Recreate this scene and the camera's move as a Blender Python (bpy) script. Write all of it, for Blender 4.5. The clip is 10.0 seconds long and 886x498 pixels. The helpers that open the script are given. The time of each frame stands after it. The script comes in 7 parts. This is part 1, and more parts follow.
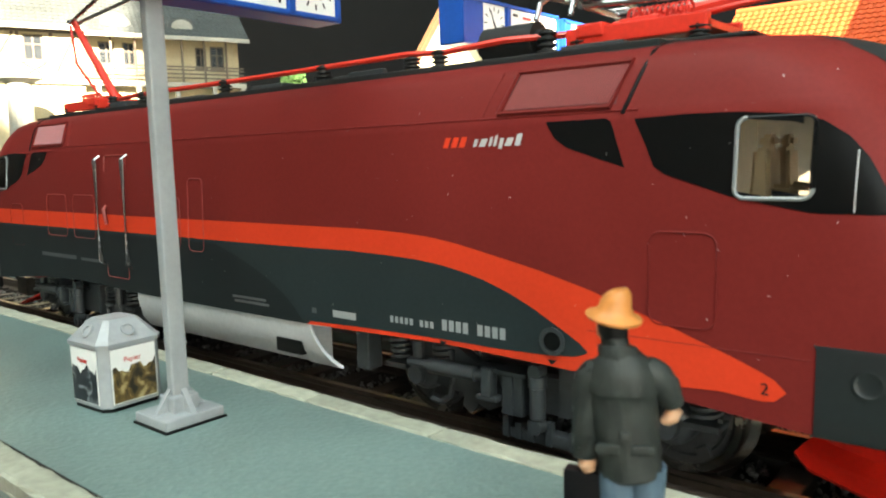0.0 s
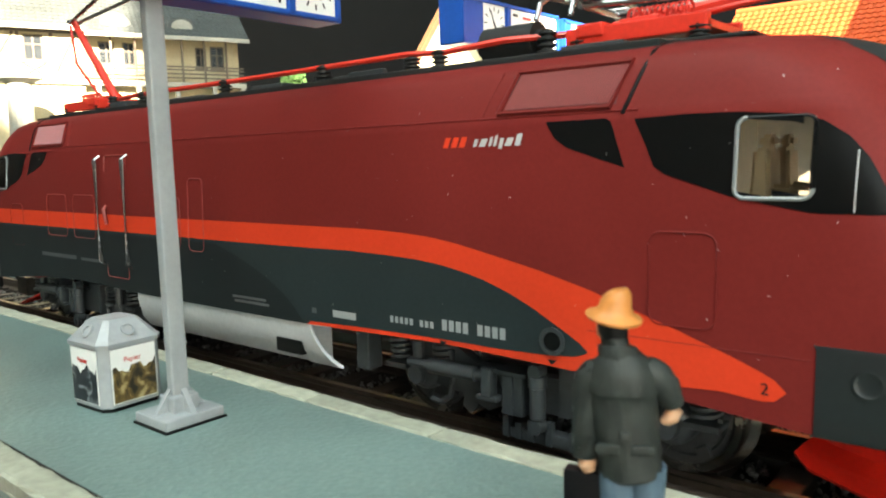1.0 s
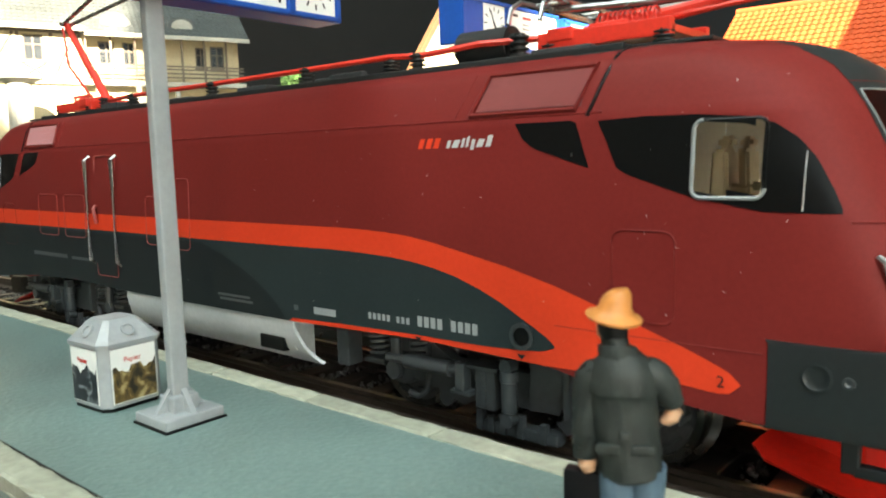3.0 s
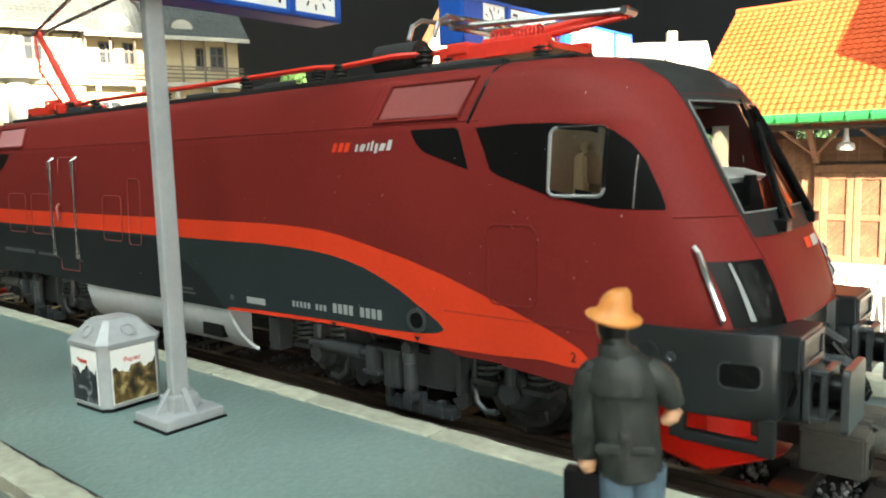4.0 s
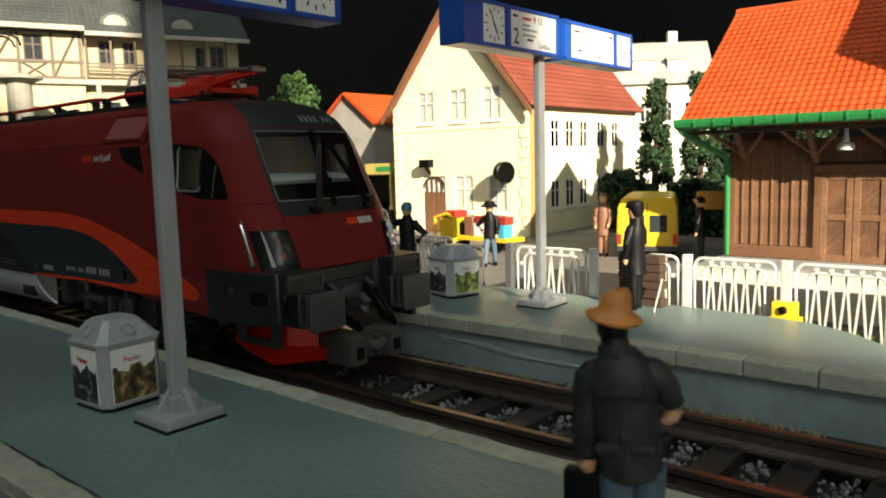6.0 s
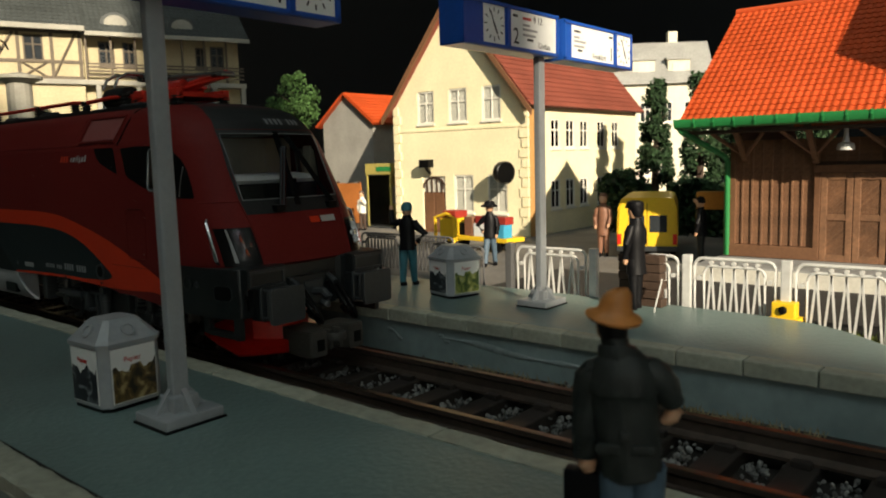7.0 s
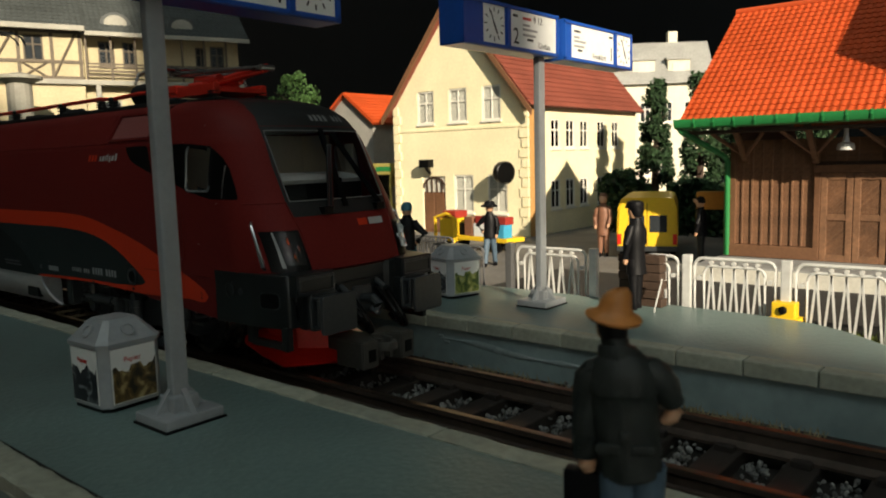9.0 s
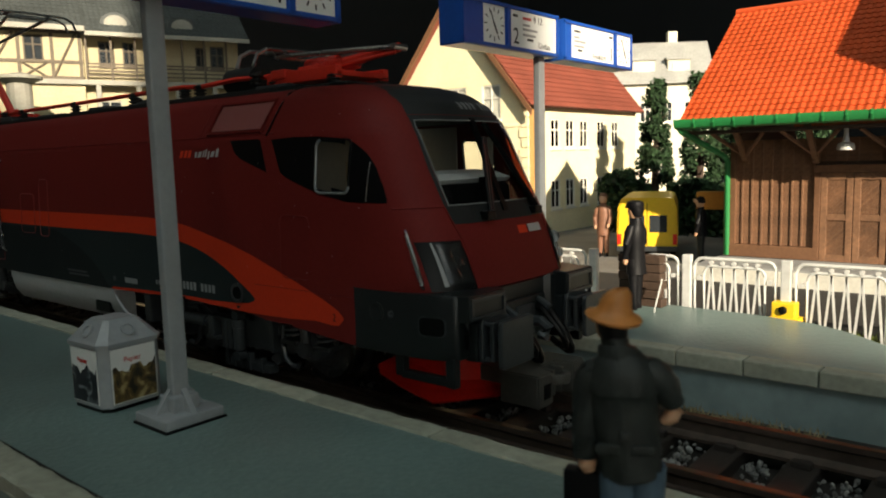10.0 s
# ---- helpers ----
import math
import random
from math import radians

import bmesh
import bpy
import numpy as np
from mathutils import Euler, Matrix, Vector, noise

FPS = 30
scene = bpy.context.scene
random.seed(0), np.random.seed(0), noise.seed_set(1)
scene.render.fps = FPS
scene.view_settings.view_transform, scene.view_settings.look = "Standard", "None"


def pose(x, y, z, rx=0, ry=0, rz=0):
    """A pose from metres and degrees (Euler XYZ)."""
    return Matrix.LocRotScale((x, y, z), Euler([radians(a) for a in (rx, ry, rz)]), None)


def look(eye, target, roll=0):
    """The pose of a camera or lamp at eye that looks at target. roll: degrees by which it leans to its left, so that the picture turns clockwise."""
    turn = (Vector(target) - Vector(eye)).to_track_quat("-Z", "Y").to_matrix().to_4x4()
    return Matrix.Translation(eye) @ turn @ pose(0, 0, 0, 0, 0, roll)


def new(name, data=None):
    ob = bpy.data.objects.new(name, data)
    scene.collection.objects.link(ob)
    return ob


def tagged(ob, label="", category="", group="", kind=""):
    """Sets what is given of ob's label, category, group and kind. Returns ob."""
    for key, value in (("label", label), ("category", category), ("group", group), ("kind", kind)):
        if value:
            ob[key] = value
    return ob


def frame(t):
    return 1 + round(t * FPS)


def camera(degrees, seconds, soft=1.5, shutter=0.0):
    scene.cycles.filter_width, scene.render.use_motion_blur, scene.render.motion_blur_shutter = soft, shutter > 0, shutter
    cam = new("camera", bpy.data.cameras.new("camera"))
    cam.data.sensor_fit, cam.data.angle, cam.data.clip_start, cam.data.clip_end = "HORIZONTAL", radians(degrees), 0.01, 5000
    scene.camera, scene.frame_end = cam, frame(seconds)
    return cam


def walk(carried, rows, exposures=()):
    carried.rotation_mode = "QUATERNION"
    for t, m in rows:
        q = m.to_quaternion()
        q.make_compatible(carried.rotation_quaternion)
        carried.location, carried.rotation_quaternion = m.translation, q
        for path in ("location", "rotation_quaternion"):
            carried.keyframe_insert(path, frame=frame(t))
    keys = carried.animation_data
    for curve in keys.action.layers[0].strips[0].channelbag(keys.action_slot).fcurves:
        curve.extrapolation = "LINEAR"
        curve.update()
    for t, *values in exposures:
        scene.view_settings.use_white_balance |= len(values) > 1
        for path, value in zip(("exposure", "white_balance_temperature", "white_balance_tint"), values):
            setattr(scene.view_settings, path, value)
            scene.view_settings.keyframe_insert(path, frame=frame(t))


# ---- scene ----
# All lengths below are in millimetres of the model (scale 1:87), turned into metres on building.
MM = 0.001
# x runs along the track, y away from the camera, z up from the rail head.
EYE = (0.09945, -0.08686, 0.03482)
AIM = (-0.63395, 0.76408, -0.11953)
cam = camera(60.87, 10.0, soft=1.9, shutter=0.0)
here = look(EYE, [e + a for e, a in zip(EYE, AIM)], roll=-1.538)
cam.data.dof.use_dof, cam.data.dof.focus_distance, cam.data.dof.aperture_fstop = True, 0.150, 95.0
walk(cam, [(0.0, here), (10.0, here)],
     exposures=[(0.0, 3.68), (2.0, 3.68), (3.8, 3.65), (4.5, 3.5), (5.0, 2.84), (5.5, 1.92), (5.7, 1.7), (6.8, 0.72), (7.5, 0.55), (8.5, 0.53), (9.0, 0.60), (9.5, 0.68), (10.0, 0.95)])

# ---------------------------------------------------------------- light
SUN = Vector((0.796, -0.456, 0.399))
world = bpy.data.worlds.new("sky")
scene.world = world
world.use_nodes = True
nt = world.node_tree
sky = nt.nodes.new("ShaderNodeTexSky")
sky.sky_type, sky.sun_disc = "NISHITA", False
sky.sun_elevation, sky.sun_rotation = math.asin(0.399), math.atan2(0.796, -0.456)
nt.nodes["Background"].inputs["Strength"].default_value = 0.05
nt.links.new(sky.outputs["Color"], nt.nodes["Background"].inputs["Color"])
sun = new("sun", bpy.data.lights.new("sun", "SUN"))
sun.data.energy, sun.data.angle, sun.data.color = 5.0, radians(0.6), (1.0, 0.86, 0.66)
sun.matrix_world = look(SUN * 3, (0, 0, 0))
# The room stands turned a little against the track: u along its window wall, v away from it.
ROOM = Matrix(((0.98, 0.196, 0, 0), (-0.196, 0.98, 0, 0), (0, 0, 1, 0), (0, 0, 0, 1)))
daylight = new("window_daylight", bpy.data.lights.new("window_daylight", "AREA"))
daylight.data.shape, daylight.data.size, daylight.data.size_y = "RECTANGLE", 2.9, 1.05
daylight.data.energy, daylight.data.color = 7.9, (0.85, 1.0, 0.95)
daylight.matrix_world = ROOM @ Matrix.Translation((1.15, -0.40, 1.14)) @ pose(0, 0, 0, 90, 0, 0)
# invented low fill lamp in the same wall, added to brighten the bogies
low_fill = new("low_fill_lamp", bpy.data.lights.new("low_fill_lamp", "AREA"))
low_fill.data.shape, low_fill.data.size, low_fill.data.size_y = "RECTANGLE", 0.58, 0.58
low_fill.data.energy, low_fill.data.color = 0.46, (0.85, 1.0, 0.95)
low_fill.matrix_world = ROOM @ Matrix.Translation((0.80, -0.40, 0.10)) @ pose(0, 0, 0, 90, 0, 0)


# ---------------------------------------------------------------- materials
def mat(name, color, rough=0.6, metal=0.0, vary=0.12, grain=2.0, bump=0.0, stain=0.0, stain_size=14.0, spec=0.5, island=0.0, pieces=0.0, emit=0.0, coat=0.0):
    """A principled material: colour varied at two scales (grain, stain_size in mm), with fine relief (bump in mm)."""
    m = bpy.data.materials.new(name)
    m.use_nodes = True
    n, l = m.node_tree.nodes, m.node_tree.links
    b = n["Principled BSDF"]
    b.inputs["Roughness"].default_value, b.inputs["Metallic"].default_value = rough, metal
    b.inputs["Specular IOR Level"].default_value = spec
    b.inputs["Coat Weight"].default_value = coat
    co = n.new("ShaderNodeTexCoord")
    fine, wide = n.new("ShaderNodeTexNoise"), n.new("ShaderNodeTexNoise")
    for node, size, detail in ((fine, grain, 4), (wide, stain_size, 5)):
        node.inputs["Scale"].default_value, node.inputs["Detail"].default_value = 1000.0 / size, detail
        l.new(co.outputs["Object"], node.inputs["Vector"])
    ramp = n.new("ShaderNodeMapRange")
    ramp.inputs["From Min"].default_value, ramp.inputs["From Max"].default_value = 0.3, 0.7
    ramp.inputs["To Min"].default_value, ramp.inputs["To Max"].default_value = 1 - vary, 1 + vary
    l.new(fine.outputs["Fac"], ramp.inputs["Value"])
    ramp2 = n.new("ShaderNodeMapRange")
    ramp2.inputs["From Min"].default_value, ramp2.inputs["From Max"].default_value = 0.35, 0.65
    ramp2.inputs["To Min"].default_value, ramp2.inputs["To Max"].default_value = 1 - stain, 1 + stain * 0.5
    l.new(wide.outputs["Fac"], ramp2.inputs["Value"])
    mul = n.new("ShaderNodeMath")
    mul.operation = "MULTIPLY"
    l.new(ramp.outputs["Result"], mul.inputs[0]), l.new(ramp2.outputs["Result"], mul.inputs[1])
    last = mul.outputs["Value"]
    for amount, node, out in ((island, "ShaderNodeNewGeometry", "Random Per Island"), (pieces, "ShaderNodeObjectInfo", "Random")):
        if amount:
            src, r, mm = n.new(node), n.new("ShaderNodeMapRange"), n.new("ShaderNodeMath")
            r.inputs["To Min"].default_value, r.inputs["To Max"].default_value = 1 - amount, 1 + amount
            mm.operation = "MULTIPLY"
            l.new(src.outputs[out], r.inputs["Value"]), l.new(last, mm.inputs[0]), l.new(r.outputs["Result"], mm.inputs[1])
            last = mm.outputs["Value"]
    mix = n.new("ShaderNodeVectorMath")
    mix.operation = "SCALE"
    mix.inputs[0].default_value = color
    l.new(last, mix.inputs["Scale"])
    l.new(mix.outputs["Vector"], b.inputs["Base Color"])
    if emit:
        b.inputs["Emission Color"].default_value, b.inputs["Emission Strength"].default_value = (*color, 1), emit
    rr = n.new("ShaderNodeMapRange")
    rr.inputs["To Min"].default_value, rr.inputs["To Max"].default_value = max(rough - 0.1, 0.02), min(rough + 0.1, 1)
    l.new(wide.outputs["Fac"], rr.inputs["Value"]), l.new(rr.outputs["Result"], b.inputs["Roughness"])
    if bump:
        bp = n.new("ShaderNodeBump")
        bp.inputs["Distance"].default_value, bp.inputs["Strength"].default_value = bump * MM, 0.8
        l.new(fine.outputs["Fac"], bp.inputs["Height"]), l.new(bp.outputs["Normal"], b.inputs["Normal"])
    return m


def glass(name, tint=(1, 1, 1), gloss=0.03):
    m = bpy.data.materials.new(name)
    m.use_nodes = True
    n, l = m.node_tree.nodes, m.node_tree.links
    clear, shine, mix, fres = n.new("ShaderNodeBsdfTransparent"), n.new("ShaderNodeBsdfGlossy"), n.new("ShaderNodeMixShader"), n.new("ShaderNodeFresnel")
    clear.inputs["Color"].default_value, shine.inputs["Roughness"].default_value = (*tint, 1), gloss
    fres.inputs["IOR"].default_value = 1.45
    l.new(fres.outputs["Fac"], mix.inputs["Fac"]), l.new(clear.outputs["BSDF"], mix.inputs[1]), l.new(shine.outputs["BSDF"], mix.inputs[2])
    l.new(mix.outputs["Shader"], n["Material Output"].inputs["Surface"])
    return m


RED = mat("wine_red_paint", (0.143, 0.0165, 0.0142), 0.46, spec=0.08, vary=0.05, grain=0.5, bump=0.006, stain=0.06)
ORANGE = mat("signal_red_paint", (0.57, 0.042, 0.014), 0.42, spec=0.14, vary=0.04, grain=0.5, bump=0.006, stain=0.05)
FLANK = mat("slate_grey_paint", (0.019, 0.0265, 0.0275), 0.45, spec=0.14, vary=0.06, grain=0.5, bump=0.006, stain=0.08)
FLANK2 = mat("charcoal_paint", (0.0115, 0.0142, 0.0150), 0.5, spec=0.16, vary=0.06, grain=0.5, bump=0.006, stain=0.08)
BLACK = mat("black_paint", (0.004, 0.004, 0.004), 0.3, spec=0.14, vary=0.1, grain=0.6, bump=0.004)
ROOFBLACK = mat("matt_black_roof_paint", (0.014, 0.015, 0.015), 0.55, spec=0.3, vary=0.15, grain=0.6, bump=0.01, stain=0.1)
FRAMEGREY = mat("dark_grey_plastic", (0.036, 0.040, 0.042), 0.32, vary=0.15, grain=0.7, bump=0.02, stain=0.15)
COUPLER = mat("brown_grey_plastic", (0.055, 0.052, 0.044), 0.6, vary=0.12, grain=0.7, bump=0.02)
SILVER = mat("light_grey_plastic", (0.45, 0.46, 0.46), 0.4, vary=0.06, grain=0.8, bump=0.008, stain=0.1)
WHEELMETAL = mat("dark_blackened_metal", (0.11, 0.112, 0.112), 0.38, 0.7, vary=0.15, grain=0.6, bump=0.02, stain=0.2)
TYREMETAL = mat("bright_turned_steel", (0.46, 0.43, 0.39), 0.26, 1.0, vary=0.12, grain=0.8, stain=0.2, stain_size=5)
CHROME = mat("chrome", (0.75, 0.75, 0.76), 0.22, 1.0, vary=0.05)
STEEL = mat("worn_rail_steel", (0.22, 0.17, 0.13), 0.32, 1.0, vary=0.25, grain=2, stain=0.3, stain_size=9)
RUST = mat("rusty_brown_steel", (0.058, 0.042, 0.032), 0.34, 0.0, vary=0.3, grain=1, bump=0.03, stain=0.3)
PANTORED = mat("bright_red_plastic", (0.60, 0.03, 0.015), 0.4, vary=0.08, grain=0.6)
PLOWRED = mat("red_plough_paint", (0.70, 0.020, 0.010), 0.35, vary=0.05, grain=0.6)
GLASS = glass("clear_glass", (0.92, 0.93, 0.93))
DARKGLASS = glass("smoked_glass", (0.35, 0.36, 0.37))
WHITEPRINT = mat("white_print", (0.72, 0.72, 0.70), 0.5, vary=0.04, grain=0.4)
GREYPRINT = mat("grey_print", (0.26, 0.27, 0.27), 0.5, vary=0.1, grain=0.3)
DIMPRINT = mat("dim_grey_print", (0.06, 0.062, 0.064), 0.5, vary=0.1, grain=0.3)
REDLINE = mat("dim_red_print", (0.25, 0.035, 0.03), 0.45, vary=0.1, grain=0.3)
BEIGE = mat("beige_plastic", (0.56, 0.43, 0.25), 0.5, vary=0.06, grain=0.8)
PLATFORM = mat("blue_grey_platform_paint", (0.140, 0.205, 0.192), 0.36, vary=0.10, grain=0.7, bump=0.16, stain=0.22, stain_size=30)
PLATFACE = mat("blue_grey_wall_paint", (0.25, 0.32, 0.31), 0.45, vary=0.10, grain=2.5, bump=0.04, stain=0.25, stain_size=18)
KERB = mat("pale_stone_kerb", (0.36, 0.37, 0.29), 0.62, vary=0.14, grain=1.2, bump=0.12, stain=0.2, stain_size=6, pieces=0.08)
POLE = mat("grey_enamel", (0.30, 0.32, 0.33), 0.38, vary=0.05, grain=0.8, stain=0.12, stain_size=12)
BLUE = mat("blue_plastic", (0.012, 0.075, 0.36), 0.32, vary=0.05, grain=0.9)
SLEEPER = mat("dark_tarred_timber", (0.030, 0.024, 0.020), 0.48, vary=0.3, grain=0.8, bump=0.05, pieces=0.15)
STONE = mat("grey_ballast_stone", (0.15, 0.148, 0.138), 0.35, vary=0.25, grain=0.5, island=0.45)
BED = mat("dark_track_bed", (0.018, 0.015, 0.012), 0.9, vary=0.3, grain=1.5, bump=0.1)
STREET = mat("grey_street_paint", (0.16, 0.15, 0.135), 0.8, vary=0.15, grain=1.4, bump=0.06, stain=0.3, stain_size=25)
# near-black colour stands for the lack of light deep in the room
WALLDARK = mat("unlit_room_dark", (0.008, 0.0078, 0.0075), 0.9, vary=0.1, grain=60, stain=0.2, stain_size=400)
WALLMID = mat("room_plaster", (0.60, 0.59, 0.56), 0.9, vary=0.06, grain=40, stain=0.1, stain_size=500)
WOODFLOOR = mat("room_floor_boards", (0.12, 0.08, 0.05), 0.6, vary=0.15, grain=60, stain=0.2, stain_size=300)


# ---------------------------------------------------------------- mesh helpers
def part(name, bm, material, parent=None, label="", smooth=False):
    """Links a bmesh (in mm) as one mesh object, under parent if there is one."""
    bmesh.ops.scale(bm, vec=(MM, MM, MM), verts=bm.verts)
    me = bpy.data.meshes.new(name)
    bm.to_mesh(me)
    bm.free()
    if smooth:
        me.shade_smooth()
        me.set_sharp_from_angle(angle=radians(38))
    me.materials.append(material)
    ob = new(name, me)
    ob.parent = parent
    if label:
        ob["label"] = label
    return ob


def thing(name, label, category, m=None, group="", kind=""):
    ob = tagged(new(name), label, category, group, kind)
    ob.empty_display_size = 0.005
    if m is not None:
        ob.matrix_world = m
    return ob


def at(x, y, z, rz=0, rx=0, ry=0):
    return pose(x * MM, y * MM, z * MM, rx, ry, rz)


def T(x, y, z, rx=0, ry=0, rz=0):
    return pose(x, y, z, rx, ry, rz)


def box(x0, x1, y0, y1, z0, z1, bevel=0.0, bm=None, m=None):
    bm = bm or bmesh.new()
    vs = [bm.verts.new((x, y, z)) for z in (z0, z1) for x, y in ((x0, y0), (x1, y0), (x1, y1), (x0, y1))]
    fs = [bm.faces.new([vs[i] for i in f]) for f in ((3, 2, 1, 0), (4, 5, 6, 7), (0, 1, 5, 4), (1, 2, 6, 5), (2, 3, 7, 6), (3, 0, 4, 7))]
    if bevel:
        es = list({e for f in fs for e in f.edges})
        out = bmesh.ops.bevel(bm, geom=es, offset=bevel, segments=2, affect="EDGES", profile=0.6)
        vs = list({v for f in out["faces"] for v in f.verts} | {v for v in vs if v.is_valid})
    if m is not None:
        bmesh.ops.transform(bm, matrix=m, verts=vs)
    return bm


def prism(points, y0, y1, bm=None, axis="y"):
    """A polygon of (a, b), drawn out along one axis: a, b are x, z for y, y, z for x, and x, y for z."""
    bm = bm or bmesh.new()
    place = {"y": lambda a, b, c: (a, c, b), "x": lambda a, b, c: (c, a, b), "z": lambda a, b, c: (a, b, c)}[axis]
    lo, hi = [[bm.verts.new(place(a, b, c)) for a, b in points] for c in (y0, y1)]
    n = len(points)
    faces = [bm.faces.new(lo), bm.faces.new(hi[::-1])]
    faces += [bm.faces.new((lo[i], hi[i], hi[(i + 1) % n], lo[(i + 1) % n])) for i in range(n)]
    bmesh.ops.recalc_face_normals(bm, faces=faces)
    return bm


def rod(a, b, r, bm=None, seg=8, r2=None):
    """A round bar from a to b."""
    bm = bm or bmesh.new()
    a, b = Vector(a), Vector(b)
    q = (b - a).to_track_quat("Z", "Y").to_matrix().to_4x4()
    out = bmesh.ops.create_cone(bm, cap_ends=True, segments=seg, radius1=r, radius2=r if r2 is None else r2, depth=(b - a).length)
    bmesh.ops.transform(bm, matrix=Matrix.Translation((a + b) / 2) @ q, verts=out["verts"])
    return bm


def pipe(points, r, bm=None, seg=8):
    """A bent round bar through points."""
    bm = bm or bmesh.new()
    pts = [Vector(p) for p in points]
    rings = []
    for i, p in enumerate(pts):
        d = (pts[min(i + 1, len(pts) - 1)] - pts[max(i - 1, 0)]).normalized()
        q = d.to_track_quat("Z", "Y")
        rings.append([bm.verts.new(p + q @ Vector((r * math.cos(k * math.tau / seg), r * math.sin(k * math.tau / seg), 0))) for k in range(seg)])
    for a, b in zip(rings, rings[1:]):
        for k in range(seg):
            bm.faces.new((a[k], a[(k + 1) % seg], b[(k + 1) % seg], b[k]))
    bm.faces.new(rings[0][::-1]), bm.faces.new(rings[-1])
    return bm


def lathe(profile, bm=None, seg=20, m=None, caps=True):
    """A turned shape: profile of (radius, z)."""
    bm = bm or bmesh.new()
    rings = [[bm.verts.new((max(r, 1e-4) * math.cos(k * math.tau / seg), max(r, 1e-4) * math.sin(k * math.tau / seg), z)) for k in range(seg)] for r, z in profile]
    for a, b in zip(rings, rings[1:]):
        for k in range(seg):
            bm.faces.new((a[k], a[(k + 1) % seg], b[(k + 1) % seg], b[k]))
    if caps:
        bm.faces.new(rings[0][::-1]), bm.faces.new(rings[-1])
    if m is not None:
        bmesh.ops.transform(bm, matrix=m, verts=[v for r in rings for v in r])
    return bm


def lerp(points, x):
    return float(np.interp(x, *zip(*sorted(points))))


def wall_panel(length, height, thick, holes, bm=None, m=None):
    """An upright wall along x, its front at y=0, with rectangular openings (x0, x1, z0, z1) right through it."""
    bm = bm or bmesh.new()
    xs = sorted({0, length, *(h[0] for h in holes), *(h[1] for h in holes)})
    zs = sorted({0, height, *(h[2] for h in holes), *(h[3] for h in holes)})
    solid = {}
    for i in range(len(xs) - 1):
        for k in range(len(zs) - 1):
            cx, cz = (xs[i] + xs[i + 1]) / 2, (zs[k] + zs[k + 1]) / 2
            solid[i, k] = not any(h[0] < cx < h[1] and h[2] < cz < h[3] for h in holes)
    made, verts = {}, []

    def v(x, y, z):
        if (x, y, z) not in made:
            made[x, y, z] = bm.verts.new((x, y, z))
            verts.append(made[x, y, z])
        return made[x, y, z]
    for (i, k), full in solid.items():
        if not full:
            continue
        a, b, c, d = xs[i], xs[i + 1], zs[k], zs[k + 1]
        bm.faces.new((v(a, 0, c), v(b, 0, c), v(b, 0, d), v(a, 0, d)))
        bm.faces.new((v(a, thick, d), v(b, thick, d), v(b, thick, c), v(a, thick, c)))
        for (ni, nk), (p, q) in (((i - 1, k), ((a, d), (a, c))), ((i + 1, k), ((b, c), (b, d))), ((i, k - 1), ((a, c), (b, c))), ((i, k + 1), ((b, d), (a, d)))):
            if not solid.get((ni, nk)):
                bm.faces.new((v(q[0], 0, q[1]), v(p[0], 0, p[1]), v(p[0], thick, p[1]), v(q[0], thick, q[1])))
    if m is not None:
        bmesh.ops.transform(bm, matrix=m, verts=verts)
    return bm


# ---------------------------------------------------------------- room and table
def room():
    def piece(name, bm, material, label):
        ob = part(name, bm, material)
        ob.matrix_world = ROOM
        tagged(ob, label, "wall" if "wall" in name else name.split("_")[0], kind="structure")
    # unseen wall: its sill shades the foreground; the low hole serves the fill lamp
    piece("wall_window", wall_panel(4400, 2700, 180, [(1200, 4200, 1396, 2500), (2000, 2600, 600, 1200)], m=T(-1500, -382, -800) @ Matrix.Scale(-1, 4, (0, 1, 0))), WALLMID, "unseen room wall with a wide window and an added low opening")
    # out of view, placed only to keep sun off the station's right wing
    piece("window_post", box(1085, 1290, -398, -382, 603, 1700), WALLMID, "unseen post added to shade the right wing of the timbered house")
    piece("wall_back", box(-1500, 2900, 1600, 1700, -800, 1900), WALLDARK, "room wall far behind the layout, coloured near-black as unlit")
    piece("wall_west", box(-1600, -1500, -562, 1700, -800, 1900), WALLDARK, "room wall coloured near-black as unlit")
    piece("wall_east", box(2900, 3000, -562, 1700, -800, 1900), WALLMID, "plain plastered room wall")
    piece("ceiling", box(-1600, 3000, -562, 1700, 1900, 2000), WALLMID, "plain plastered ceiling")
    piece("floor", box(-1600, 3000, -562, 1700, -900, -800), WOODFLOOR, "dark wooden room floor")
    slab = part("layout_table", box(-900, 700, -230, 900, -60, -6, 2), WOODFLOOR)
    tagged(slab, "dark wooden baseboard under the model railway", "table", kind="structure")


room()


# ---------------------------------------------------------------- platforms, ground and track
GLUEMAT = mat("dried_glue", (0.26, 0.31, 0.30), 0.25, vary=0.1, grain=1.0, bump=0.05)
GLUE = ((5.6, 38.0, -0.2, -1.8, 0.7), (5.4, 8.0, 0.2, -1.2, 0.8), (-8.6, -4.4, 0.2, -2.0, 0.6), (44, 52, 1.0, 0.6, 0.25))


